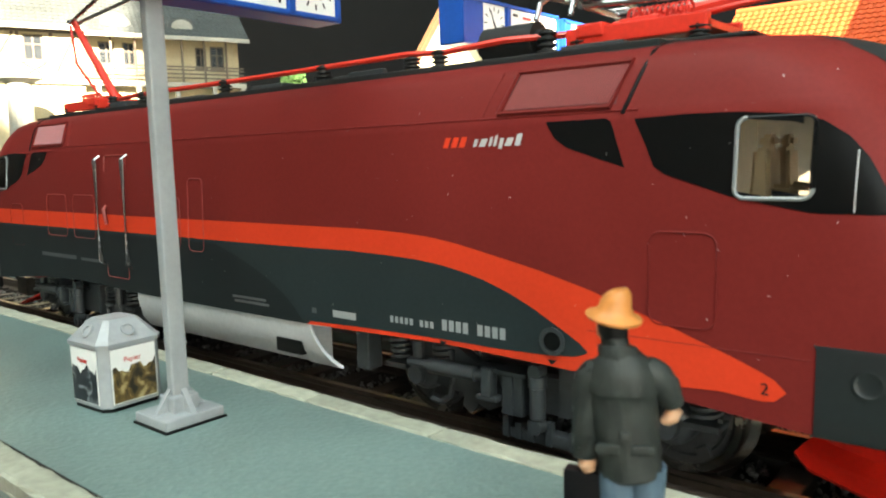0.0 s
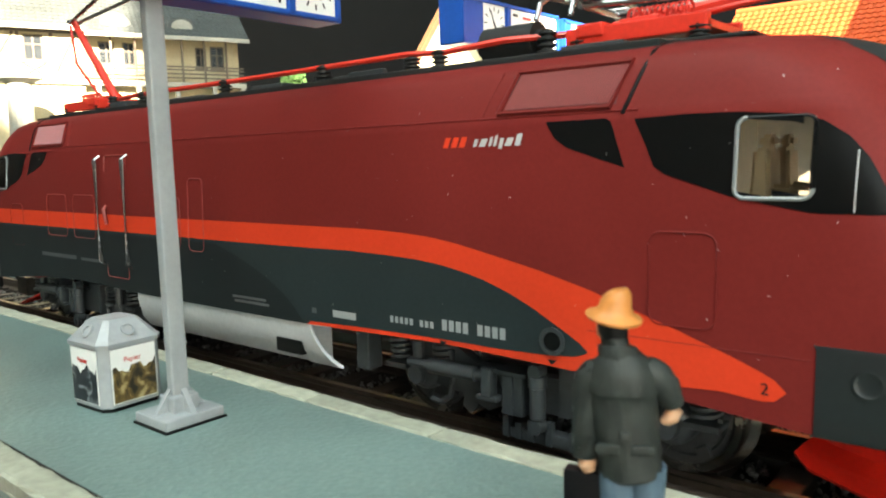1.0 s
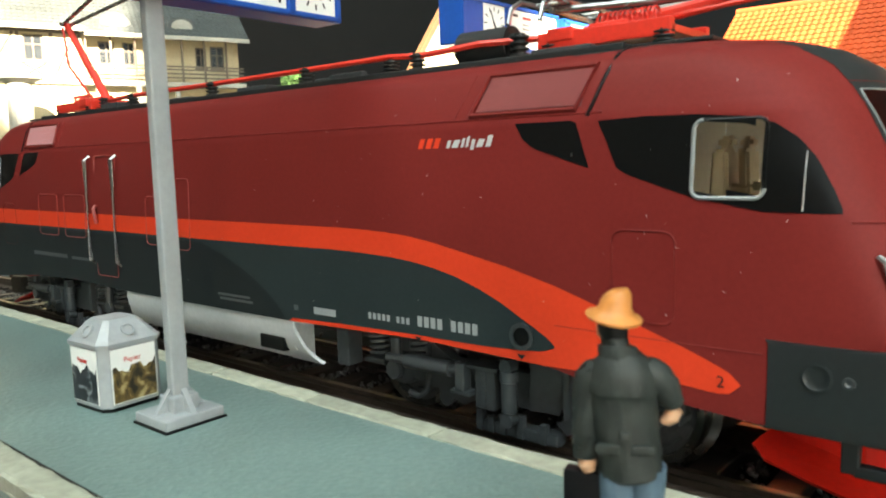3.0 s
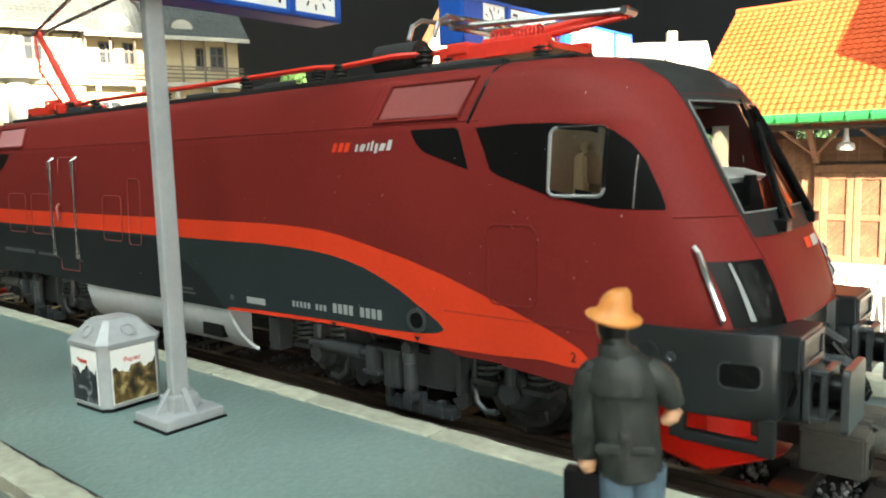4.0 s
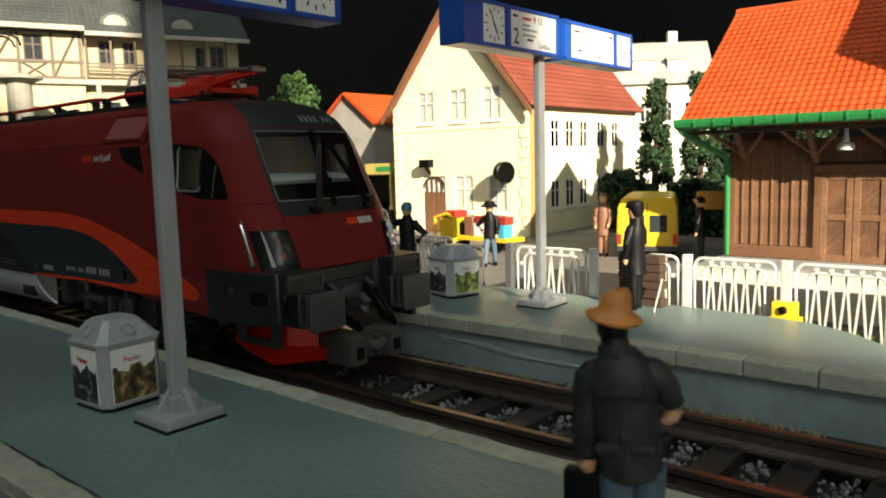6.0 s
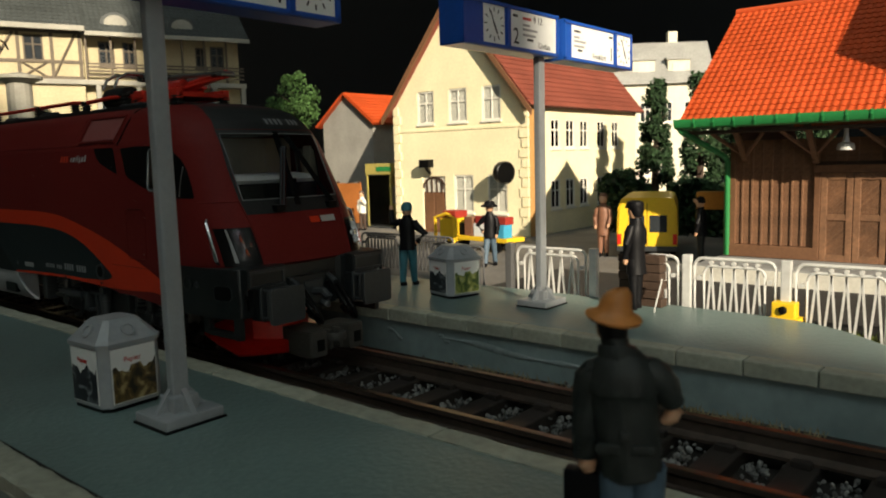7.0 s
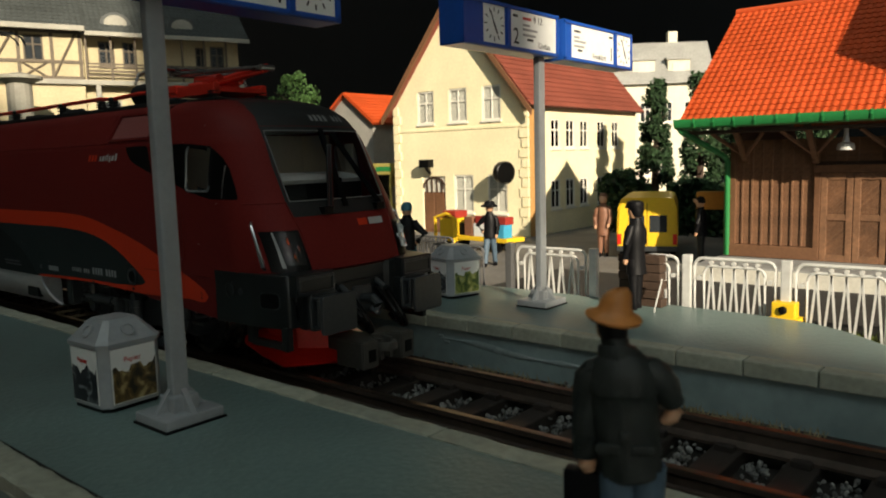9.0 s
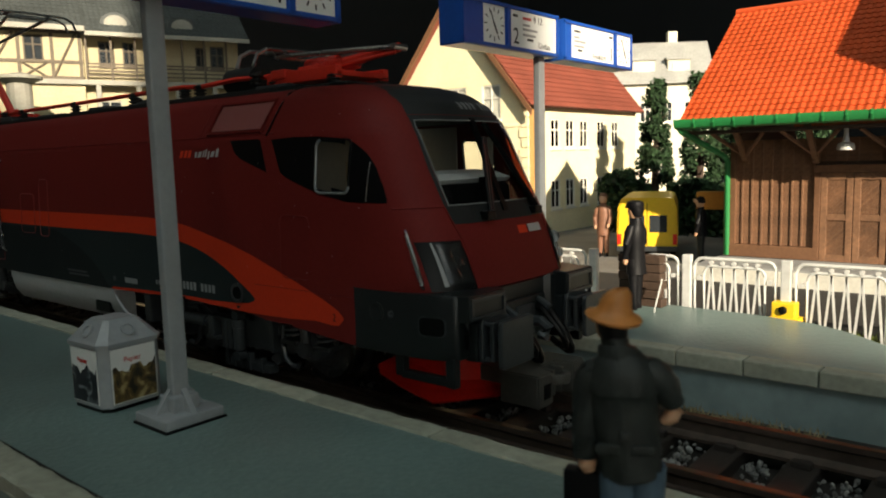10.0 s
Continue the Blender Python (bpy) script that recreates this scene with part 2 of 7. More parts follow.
def platforms():
    # near platform, its kerb slightly out of line with the track
    bm = box(-330, 330, -26.2, 3.4, -6, 4)
    near = part("platform_near", bm, PLATFORM)
    near.matrix_world = at(0, -29, 0, -0.6)
    tagged(near, "blue-grey painted model platform with pale stone edges", "platform", kind="structure")
    far = part("platform_far", prism([(-420, 0), (330, 0), (330, 3.8), (92, 3.8), (84, 11), (79, 17.8), (72.5, 24.2), (66, 28.2), (56, 30.4), (40, 31), (-420, 31)], -6, 4, None, "z"), PLATFORM)
    far.matrix_world = at(0, 27.4, 0)
    tagged(far, "grey painted model platform with pale kerb stones", "platform", kind="structure")
    face = part("platform_wall_far", box(-420, 330, 0, 0.9, -6, 2.2), PLATFACE)
    face.matrix_world = at(0, 24.6, 0)
    tagged(face, "blue-grey smooth side wall below the kerb", "wall", kind="structure")
    # dried glue on the wall
    rng = random.Random(12)
    for x0, x1, z0, z1, wid in GLUE:
        bm = bmesh.new()
        n = 26
        rows = []
        for i in range(n + 1):
            t = i / n
            x, z = x0 + (x1 - x0) * t, z0 + (z1 - z0) * t + 0.25 * math.sin(t * 9 + x0)
            h = wid * (0.35 + 0.65 * abs(math.sin(t * 5.3 + x0))) * min(1, 8 * t + 0.2, 8 * (1 - t) + 0.2) * rng.uniform(0.8, 1.2)
            rows.append([bm.verts.new((x, y, z + k * h)) for k, y in ((-1, -0.02), (-0.5, -0.16), (0.4, -0.2), (1, -0.02))])
        for a, b in zip(rows, rows[1:]):
            for k in range(3):
                bm.faces.new((a[k], b[k], b[k + 1], a[k + 1]))
        part("glue_smear", bm, GLUEMAT, face, "glossy dried glue smear", True)
    # kerb stones
    rng = random.Random(4)
    data = []
    for k in range(3):
        bm = box(0.1, 21.4, -0.1, 3.3, -2.0, 0.22, 0.35)
        bmesh.ops.subdivide_edges(bm, edges=[e for e in bm.edges if abs(e.verts[0].co.x - e.verts[1].co.x) > 10], cuts=8)
        for v in bm.verts:
            v.co += Vector((0, rng.uniform(-0.16, 0.16), rng.uniform(-0.10, 0.06)))
        bmesh.ops.scale(bm, vec=(MM,) * 3, verts=bm.verts)
        me = bpy.data.meshes.new("kerb_stone")
        bm.to_mesh(me), bm.free()
        me.materials.append(KERB)
        data.append(me)
    for i in range(-15, 14):
        ob = new("kerb_stone", data[i % 3])
        ob.parent, ob.matrix_basis = near, at(3.2 + i * 21.5, 3.5, 4.0, rng.uniform(-0.25, 0.25))
        ob = new("kerb_stone", data[(i + 1) % 3])
        ob.parent, ob.matrix_basis = near, at(9.2 + i * 21.5, -29.9, 4.0, rng.uniform(-0.25, 0.25))
    data2 = []
    for k in range(2):
        bm = box(0.08, 10.15, 0, 3.6, -2.3, 0.2, 0.3)
        bmesh.ops.scale(bm, vec=(MM,) * 3, verts=bm.verts)
        me = bpy.data.meshes.new("kerb_stone")
        bm.to_mesh(me), bm.free()
        me.materials.append(KERB)
        data2.append(me)
    for i in range(-30, 27):
        ob = new("kerb_stone", data2[i % 2])
        ob.parent, ob.matrix_basis = far, at(12.9 + i * 10.25, -3.5, 4.0, 0)
    part("platform_joint", box(-330, 330, -26.6, -26.2, -5.9, 3.9), BED, near, "dark joint behind the kerb")
    part("platform_core", box(-330, 330, -29.6, -26.6, -6, 1.9), PLATFACE, near)
    return near, far


NEAR, FAR = platforms()


def ground():
    bed = tagged(part("track_bed", box(-420, 330, -26, 24.6, -8, -5), BED), "dark earth under the model track", "ground", kind="structure")
    street = tagged(part("ground", box(-800, 640, 58.4, 860, -6.5, 0), STREET), "grey painted street of the model town", "ground", kind="structure")
    tagged(part("verge", box(-20, 640, 61.8, 112.8, -6, 0.1), BED), "dark earth verge behind the platform railing", "ground", kind="structure")


ground()


def track():
    root = thing("track", "dark model railway track with rusty rails", "railway track", kind="structure")
    for y in (-8.25, 8.25):
        s = 1 if y > 0 else -1
        prof = [(-1.4, -3.1), (1.4, -3.1), (1.4, -2.7), (0.35, -2.2), (0.35, -0.9), (0.62, -0.6), (0.62, 0), (-0.62, 0), (-0.62, -0.6), (-0.35, -0.9), (-0.35, -2.2), (-1.4, -2.7)]
        bm = prism([(y + s * 0.62 + a, b) for a, b in prof], -420, 330, axis="x")
        part("rail", bm, RUST, root, "rusty brown model rail")
        part("rail_head", box(-420, 330, y + s * 0.62 - 0.5, y + s * 0.62 + 0.5, 0.0, 0.05), STEEL, root, "worn shiny running surface")
        part("guard_rail", box(-420, 330, y + s * 3.0 - 0.45, y + s * 3.0 + 0.45, -3.2, -1.1, 0.1), RUST, root, "brown moulded track edge")
    bm = box(-1.9, 1.9, -14, 14, -5.2, -3.1, 0.25)
    for y in (-10.8, -6.6, 6.6, 10.8):
        box(-1.2, 1.2, y - 0.7, y + 0.7, -3.1, -2.3, 0.12, bm)
    bmesh.ops.scale(bm, vec=(MM,) * 3, verts=bm.verts)
    me = bpy.data.meshes.new("sleeper")
    bm.to_mesh(me), bm.free()
    me.materials.append(SLEEPER)
    for i in range(-45, 36):
        ob = new("sleeper", me)
        ob.parent, ob.matrix_basis = root, at(4.0 + i * 9.1, 0, 0)
    # loose stones between the sleepers
    rng = random.Random(9)
    bm = bmesh.new()
    for i in range(-30, 20):
        for k in range(85):
            x, y = 4.0 + i * 9.1 + 4.55 + rng.gauss(0, 1.0), rng.uniform(-7, 7)
            if rng.random() < 0.08:
                x, y = x + rng.uniform(-3, 3), rng.uniform(9.5, 22)
            r = rng.uniform(0.25, 0.58)
            out = bmesh.ops.create_icosphere(bm, subdivisions=1, radius=r)
            for v in out["verts"]:
                v.co *= rng.uniform(0.68, 1.2)
            q = Euler([rng.uniform(0, 6) for _ in range(3)]).to_matrix().to_4x4() @ Matrix.Diagonal((1, rng.uniform(0.6, 1), rng.uniform(0.5, 0.9), 1))
            bmesh.ops.transform(bm, matrix=T(x, y, -4.7 + rng.uniform(0, 1.6)) @ q, verts=out["verts"])
            if len(bm.verts) > 1500:
                yield_bm(bm, root)
                bm = bmesh.new()
    yield_bm(bm, root)
    return root


def yield_bm(bm, root):
    tagged(part("ballast", bm, STONE, root), "loose grey ballast stones", kind="stuff")


track()


# ---------------------------------------------------------------- locomotive
# Its own x runs back from the front buffers (0) to the rear ones (-221.6), y 0 on its middle, z 0 on the rail head.
WIDTH = [(9.6, 17.2), (12, 17.25), (20, 17.3), (27, 17.2), (33, 16.85), (38.5, 16.2), (39.4, 15.8), (42, 14.7), (44.4, 13.5), (45.4, 12.2), (46, 10.5), (46.3, 8)]
FRONT = [(9.6, -9), (16.6, -7.6), (17.8, -5.6), (22, -6.9), (26.5, -8.7), (33, -11.5), (38, -13.6), (40.3, -14.7), (42.5, -16.5), (44.4, -19.6), (45.4, -22.8), (46, -26.8), (46.3, -32)]
SILL = [(-6, 9.7), (-22, 9.7), (-28.6, 10.2), (-46, 11.7), (-64, 12.2), (-89, 11.6), (-111, 11.6)]
NOSE, MID = 14.0, -110.8
FULLNESS = [(9.6, 3.2), (26.5, 3.1), (33, 2.75), (39, 2.6), (47, 2.6)]


def half_width(z):
    return lerp(WIDTH, z)


def power(z):
    """How full the corner of the nose is at height z."""
    return lerp(FULLNESS, z)


def flank(x, z):
    """The half width of the body at x and height z."""
    if x < MID:
        x = 2 * MID - x
    w, a = half_width(z), (x - (lerp(FRONT, z) - NOSE)) / NOSE
    return w if a <= 0 else w * max(1 - min(a, 1) ** power(z), 0) ** (1 / power(z))


def face(y, z):
    """The x of the front at y and height z."""
    return lerp(FRONT, z) - NOSE + NOSE * max(1 - (min(abs(y) / half_width(z), 1)) ** power(z), 0) ** (1 / power(z))


def sill(x):
    return lerp(SILL, x if x > MID else 2 * MID - x)


def skin(top, low, x0, x1, nx=40, nz=6, off=0.06, side=-1, thick=0.0):
    """A sheet that lies on the flank between two heights, each a function of x."""
    bm = bmesh.new()
    grid = []
    for i in range(nx + 1):
        x = x0 + (x1 - x0) * i / nx
        a, b = low(x), top(x)
        grid.append([bm.verts.new((x, side * (flank(x, a + (b - a) * k / nz) + off), a + (b - a) * k / nz)) for k in range(nz + 1)])
    for i in range(nx):
        for k in range(nz):
            q = (grid[i][k], grid[i + 1][k], grid[i + 1][k + 1], grid[i][k + 1])
            bm.faces.new(q if side < 0 else q[::-1])
    return bm


def poly_skin(points, nx=16, nz=5, off=0.1, side=-1):
    """A sheet on the flank within a convex outline of (x, z)."""
    xs = [p[0] for p in points]
    n = len(points)

    def cut(x, best):
        zs = []
        for i in range(n):
            (xa, za), (xb, zb) = points[i], points[(i + 1) % n]
            if min(xa, xb) - 1e-6 <= x <= max(xa, xb) + 1e-6:
                zs += [za, zb] if abs(xb - xa) < 1e-6 else [za + (zb - za) * (x - xa) / (xb - xa)]
        return best(zs)
    return skin(lambda x: cut(x, max), lambda x: cut(x, min), min(xs), max(xs), nx, nz, off, side)


def bow(y0, y1, z0, z1, ny=14, nz=6, off=0.08, low=None, high=None):
    """A sheet that lies on the front; low and high give the y range at height z."""
    bm = bmesh.new()
    grid = []
    for k in range(nz + 1):
        z = z0 + (z1 - z0) * k / nz
        a, b = (low(z), high(z)) if low else (y0, y1)
        grid.append([bm.verts.new((face(a + (b - a) * i / ny, z) + off, a + (b - a) * i / ny, z + off * 0.3)) for i in range(ny + 1)])
    for k in range(nz):
        for i in range(ny):
            bm.faces.new((grid[k][i], grid[k][i + 1], grid[k + 1][i + 1], grid[k + 1][i]))
    return bm


def rounded(x0, x1, z0, z1, r, n=6):
    out = []
    for cx, cz, a0 in ((x1 - r, z1 - r, 0), (x0 + r, z1 - r, 90), (x0 + r, z0 + r, 180), (x1 - r, z0 + r, 270)):
        out += [(cx + r * math.cos(radians(a0 + 90 * i / n)), cz + r * math.sin(radians(a0 + 90 * i / n))) for i in range(n + 1)]
    return out


def hull(bm_only=False):
    """The painted shell, lofted through plan outlines that narrow and draw back upwards."""
    zs = [9.6, 11, 13, 15.5, 16.6, 17.8, 20, 22, 24, 26.5, 29, 31, 33, 35.5, 38, 38.5, 39.4, 40.3, 41.2, 42, 42.8, 43.6, 44.4, 44.9, 45.4, 45.75, 46, 46.2, 46.3]
    bm = bmesh.new()
    rings = []
    for j, z in enumerate(zs):
        w, f = half_width(z), lerp(FRONT, z)
        quarter = []
        straight = [MID + (f - NOSE - MID) * i / 14 for i in range(15)]
        quarter += [(x, w) for x in straight]
        for i in range(1, 19):
            a = math.pi / 2 * i / 18
            quarter.append((f - NOSE + NOSE * math.sin(a) ** (2 / power(z)), w * max(math.cos(a), 0) ** (2 / power(z))))
        near_side = [(x, -y) for x, y in quarter]
        far_side = [(x, y) for x, y in quarter[:-1]][::-1]
        front = near_side + far_side
        back = [(2 * MID - x, -y) for x, y in front][1:-1]
        ring = []
        for x, y in front + back:
            zz = z if j else sill(x)
            if j == 1 and abs(x - MID) < 66:
                zz = max(zz, sill(x) + 0.6)
            ring.append(bm.verts.new((x, y, zz)))
        rings.append(ring)
    for a, b in zip(rings, rings[1:]):
        n = len(a)
        for k in range(n):
            bm.faces.new((a[k], a[(k + 1) % n], b[(k + 1) % n], b[k]))
    bm.faces.new(rings[-1])
    bmesh.ops.recalc_face_normals(bm, faces=bm.faces[:])
    # openings: the cab's side windows and windscreens, at both ends

    def cut(co, no):
        bmesh.ops.bisect_plane(bm, geom=bm.verts[:] + bm.edges[:] + bm.faces[:], dist=1e-4, plane_co=co, plane_no=no)
    for x in (-29.0, -22.6):
        cut((x, 0, 0), (1, 0, 0)), cut((2 * MID - x, 0, 0), (1, 0, 0))
    for z in (30.6, 37.6, 28.7, 39.9):
        cut((0, 0, z), (0, 0, 1))
    for y in (-10.3, 10.3):
        cut((0, y, 0), (0, 1, 0))
    doomed = []
    for f in bm.faces:
        c = f.calc_center_median()
        x = c.x if c.x > MID else 2 * MID - c.x
        if (-29.0 < x < -22.6 and 30.6 < c.z < 37.6 and abs(c.y) > 11) or (x > -22.6 and abs(c.y) < 10.3 and 28.7 < c.z < 39.9):
            doomed.append(f)
    bmesh.ops.delete(bm, geom=doomed, context="FACES")
    return bm


def insulator(x, y, z0, h, r=1.1, bm=None):
    prof = [(r * 0.55, z0)]
    n = 5
    for i in range(n):
        z = z0 + h * i / n
        prof += [(r, z + h * 0.04), (r, z + h * 0.10), (r * 0.62, z + h * 0.13), (r * 0.62, z + h * 0.19)]
    prof += [(r * 0.5, z0 + h)]
    return lathe(prof, bm, 12, T(x, y, 0))


def pantograph(loco, x, folded, mirror=1):
    """A single-arm pantograph about x; mirror -1 turns it round."""
    def p(a, b, c):
        return (x + mirror * a, b, c)
    base = box(-9, 7, -5.5, 5.5, 48.0, 48.9, 0.2)
    for y in (-5.2, 5.2):
        box(-9, 8, y - 0.7, y + 0.7, 47.6, 49.6, 0.2, base)
    box(-3, 2, -4.2, 4.2, 48.6, 50.3, 0.3, base)
    box(3, 6.5, -6.2, 6.2, 48.4, 50.0, 0.3, base)
    bmesh.ops.transform(base, matrix=T(x, 0, 0) @ Matrix.Diagonal((mirror, 1, 1, 1)), verts=base.verts)
    bmesh.ops.recalc_face_normals(base, faces=base.faces[:])
    frame_part = part("pantograph_base", base, PANTORED, loco, "bright red pantograph base frame")
    for y in (-2.4, 2.4):
        coil = [(x + mirror * (-6.0 + i * 0.075), y + 0.8 * math.cos(i * 0.75), 50.7 + 0.8 * math.sin(i * 0.75)) for i in range(100)]
        part("spring", pipe(coil, 0.17, None, 5), PANTORED, frame_part, "red coil spring")
    for a in (-8, 6.5):
        for y in (-5.2, 5.2):
            part("insulator", insulator(x + mirror * a, y, 46.0, 2.4, 1.2), ROOFBLACK, frame_part, "black ribbed roof insulator", True)
    low = bmesh.new()
    knee = (-17, 0, 51.8) if folded else (-13, 0, 69)
    top = (6.5, 0, 52.4) if folded else (19, 0, 73.5)
    rod(p(4.5, 0, 49.8), p(*knee), 1.0, low, 10, 0.75)
    pipe([p(3.5, -2.2, 49.0), p(-10, -1.6, (49.0 + knee[2]) / 2), p(knee[0], -0.9, knee[2] - 0.8)], 0.3, low)
    part("lower_arm", low, PANTORED, loco, "red pantograph lower arm")
    up = bmesh.new()
    for s in (-1, 1):
        rod(p(knee[0], s * 0.8, knee[2]), p(top[0], s * 4.6, top[2]), 0.42, up)
    rod(p(knee[0], -1.5, knee[2]), p(knee[0], 1.5, knee[2]), 0.5, up)
    part("upper_arm", up, DARKSTEEL, loco, "dark metal pantograph upper arm")
    head = bmesh.new()
    for dx in (-2.2, 2.2):
        pts = [(top[0] + dx, y, top[2] + h) for y, h in ((-11.2, -2.2), (-10.4, -0.3), (-8.5, 0.7), (0, 0.9), (8.5, 0.7), (10.4, -0.3), (11.2, -2.2))]
        pipe([p(*q) for q in pts], 0.32, head)
    for y in (-5, 5):
        rod(p(top[0] - 2.2, y, top[2] + 0.7), p(top[0] + 2.2, y, top[2] + 0.7), 0.35, head)
    rod(p(top[0], -5, top[2]), p(top[0], 5, top[2]), 0.45, head)
    part("collector_head", head, DARKSTEEL, loco, "metal collector bars with bent horns")


def wheelset(loco, x):
    root = new("wheelset")
    root.parent, root.matrix_basis = loco, at(x, 0, 6.6)
    root["label"] = "dark spoked-looking disc wheels with bright treads"
    for s in (-1, 1):
        m = Matrix.Diagonal((1, s, 1, 1)) @ T(0, 0, 0, 90, 0, 0)
        rim = lathe([(0.4, 9.6), (1.6, 9.6), (1.7, 9.1), (4.6, 8.9), (4.8, 9.3), (5.7, 9.3), (5.7, 7.0), (0.4, 7.0)], None, 28, m)
        for k in range(6):
            a = k * math.tau / 6
            box(3.9, 5.3, -0.75, 0.75, 8.8, 9.6, 0.15, rim, m @ pose(0, 0, 0, 0, 0, math.degrees(a)))
        bmesh.ops.recalc_face_normals(rim, faces=rim.faces[:])
        part("wheel_disc", rim, WHEELMETAL, root, "", True)
        tyre = lathe([(5.65, 9.75), (6.45, 9.7), (6.6, 9.3), (6.62, 7.4), (7.5, 6.9), (7.5, 6.4), (5.65, 6.4), (5.65, 9.75)], None, 32, m, False)
        bmesh.ops.recalc_face_normals(tyre, faces=tyre.faces[:])
        part("tyre", tyre, TYREMETAL, root, "worn shiny metal tyre", True)
    part("axle", rod((0, -7, 0), (0, 7, 0), 1.2), FRAMEGREY, root)
    return root


def bogie(loco, xc):
    """Frame, axle boxes, springs and dampers of one bogie, both sides."""
    frame_part = new("bogie")
    frame_part.parent = loco
    frame_part.matrix_basis = at(xc, 0, 0)
    frame_part["label"] = "dark grey plastic bogie with springs and dampers"
    part("cross_beam", box(-9, 9, -9, 9, 4.5, 9.5, 0.6), FRAMEGREY, frame_part)
    for s in (-1, 1):
        pts = [(-18, 9.6), (-17, 11.0), (-11, 10.8), (-8, 9.0), (8, 9.0), (11, 10.8), (17, 11.0), (18, 9.6), (17, 8.9), (11, 8.6), (8.0, 4.6), (-8.0, 4.6), (-11, 8.6), (-17, 8.9)]
        bm = prism(pts, min(s * 11.6, s * 13.2), max(s * 11.6, s * 13.2))
        part("side_frame", bm, FRAMEGREY, frame_part)
        for ax in (-17.25, 17.25):
            flat = Matrix.Diagonal((1, s, 1, 1)) @ T(ax, 0, 6.4, 90, 0, 0)
            bm = lathe([(1.0, 13.6), (1.6, 13.4), (2.2, 13.0), (2.5, 12.2), (2.5, 9.8)], None, 16, flat)
            bmesh.ops.recalc_face_normals(bm, faces=bm.faces[:])
            part("axle_box", bm, FRAMEGREY, frame_part, "", True)
            cap = lathe([(0.3, 14.6), (1.25, 14.6), (1.35, 14.4), (1.05, 14.3), (1.05, 14.15), (1.45, 14.1), (1.5, 13.9), (1.15, 13.8), (1.15, 13.6)], None, 16, flat)
            bmesh.ops.recalc_face_normals(cap, faces=cap.faces[:])
            part("axle_cap", cap, FRAMEGREY, frame_part, "ribbed axle cap")
            inner = -1 if ax > 0 else 1
            bm = prism([(ax, 5.4), (ax + inner * 8.8, 4.2), (ax + inner * 9.0, 6.0), (ax, 7.5)], min(s * 11.4, s * 12.6), max(s * 11.4, s * 12.6))
            bmesh.ops.recalc_face_normals(bm, faces=bm.faces[:])
            part("guide_arm", bm, FRAMEGREY, frame_part)
            for dx in (-3.9, 3.7):
                coil = [(ax + dx + 1.45 * math.cos(i * 0.6), s * 12.6 + 1.45 * math.sin(i * 0.6), 7.6 + i * 0.075) for i in range(56)]
                part("spring", pipe(coil, 0.30, None, 5), FRAMEGREY, frame_part, "", True)
                part("spring_seat", box(ax + dx - 1.9, ax + dx + 1.9, min(s * 11, s * 14.2), max(s * 11, s * 14.2), 6.7, 7.4, 0.2), FRAMEGREY, frame_part)
            part("axle_damper", rod((ax + 0.4, s * 14.2, 7.6), (ax + 0.4, s * 14.2, 11.0), 0.8, None, 10), FRAMEGREY, frame_part)
            # bent pipe round the wheel and the brake hanger behind it
            k = -inner
            loop = [(ax - k * 5.6, s * 13.6, 10.4), (ax - k * 5.6, s * 13.6, 6.0), (ax - k * 5.2, s * 13.6, 4.2), (ax - k * 3.8, s * 13.6, 3.2), (ax - k * 2.2, s * 13.6, 3.4)]
            part("bent_pipe", pipe(loop, 0.42, None, 7), FRAMEGREY, frame_part, "", True)
            hanger = [(ax - k * 8.8, 6.4), (ax - k * 7.4, 7.2), (ax - k * 7.0, 3.2), (ax - k * 8.2, 2.4), (ax - k * 9.6, 3.6), (ax - k * 8.6, 4.2)]
            bm = prism(hanger, min(s * 12.2, s * 13.2), max(s * 12.2, s * 13.2))
            bmesh.ops.recalc_face_normals(bm, faces=bm.faces[:])
            part("brake_hanger", bm, FRAMEGREY, frame_part)
        # centre: flanged box, damper, flat plate
        y0, y1 = sorted((s * 12.0, s * 15.0))
        part("spring_casing", box(-3.0, 0.0, y0, y1, 4.0, 9.0, 0.3), FRAMEGREY, frame_part)
        part("casing_flange", box(-3.9, 0.7, min(y0, s * 15.4), max(y1, s * 15.4), 9.0, 9.5, 0.1), FRAMEGREY, frame_part)
        part("casing_rib", box(-1.8, -1.2, min(s * 14.9, s * 15.3), max(s * 14.9, s * 15.3), 4.2, 9.0, 0.1), FRAMEGREY, frame_part)
        bm = lathe([(0.55, 3.4), (0.6, 4.4), (0.95, 4.6), (0.95, 8.2), (1.1, 8.3), (1.1, 9.6), (0.6, 9.8), (0.6, 11.0)], None, 12, T(2.3, s * 15.2, 0))
        part("damper", bm, FRAMEGREY, frame_part, "", True)
        for z in (3.6, 10.2):
            part("damper_eye", rod((2.3, s * 14.4, z), (2.3, s * 16.0, z), 0.85, None, 12), FRAMEGREY, frame_part, "", True)
        bm = prism([(4.2, 10.6), (9.6, 10.6), (9.6, 7.0), (8.2, 5.0), (4.2, 4.6)], min(s * 12.8, s * 13.6), max(s * 12.8, s * 13.6))
        bmesh.ops.recalc_face_normals(bm, faces=bm.faces[:])
        part("side_plate", bm, FRAMEGREY, frame_part)
        part("plate_edge", box(9.2, 10.0, min(s * 12.8, s * 14.4), max(s * 12.8, s * 14.4), 4.8, 10.8, 0.15), FRAMEGREY, frame_part)
        bm = rod((-14.0, s * 15.2, 8.4), (-6.5, s * 15.2, 8.4), 1.0, None, 14)
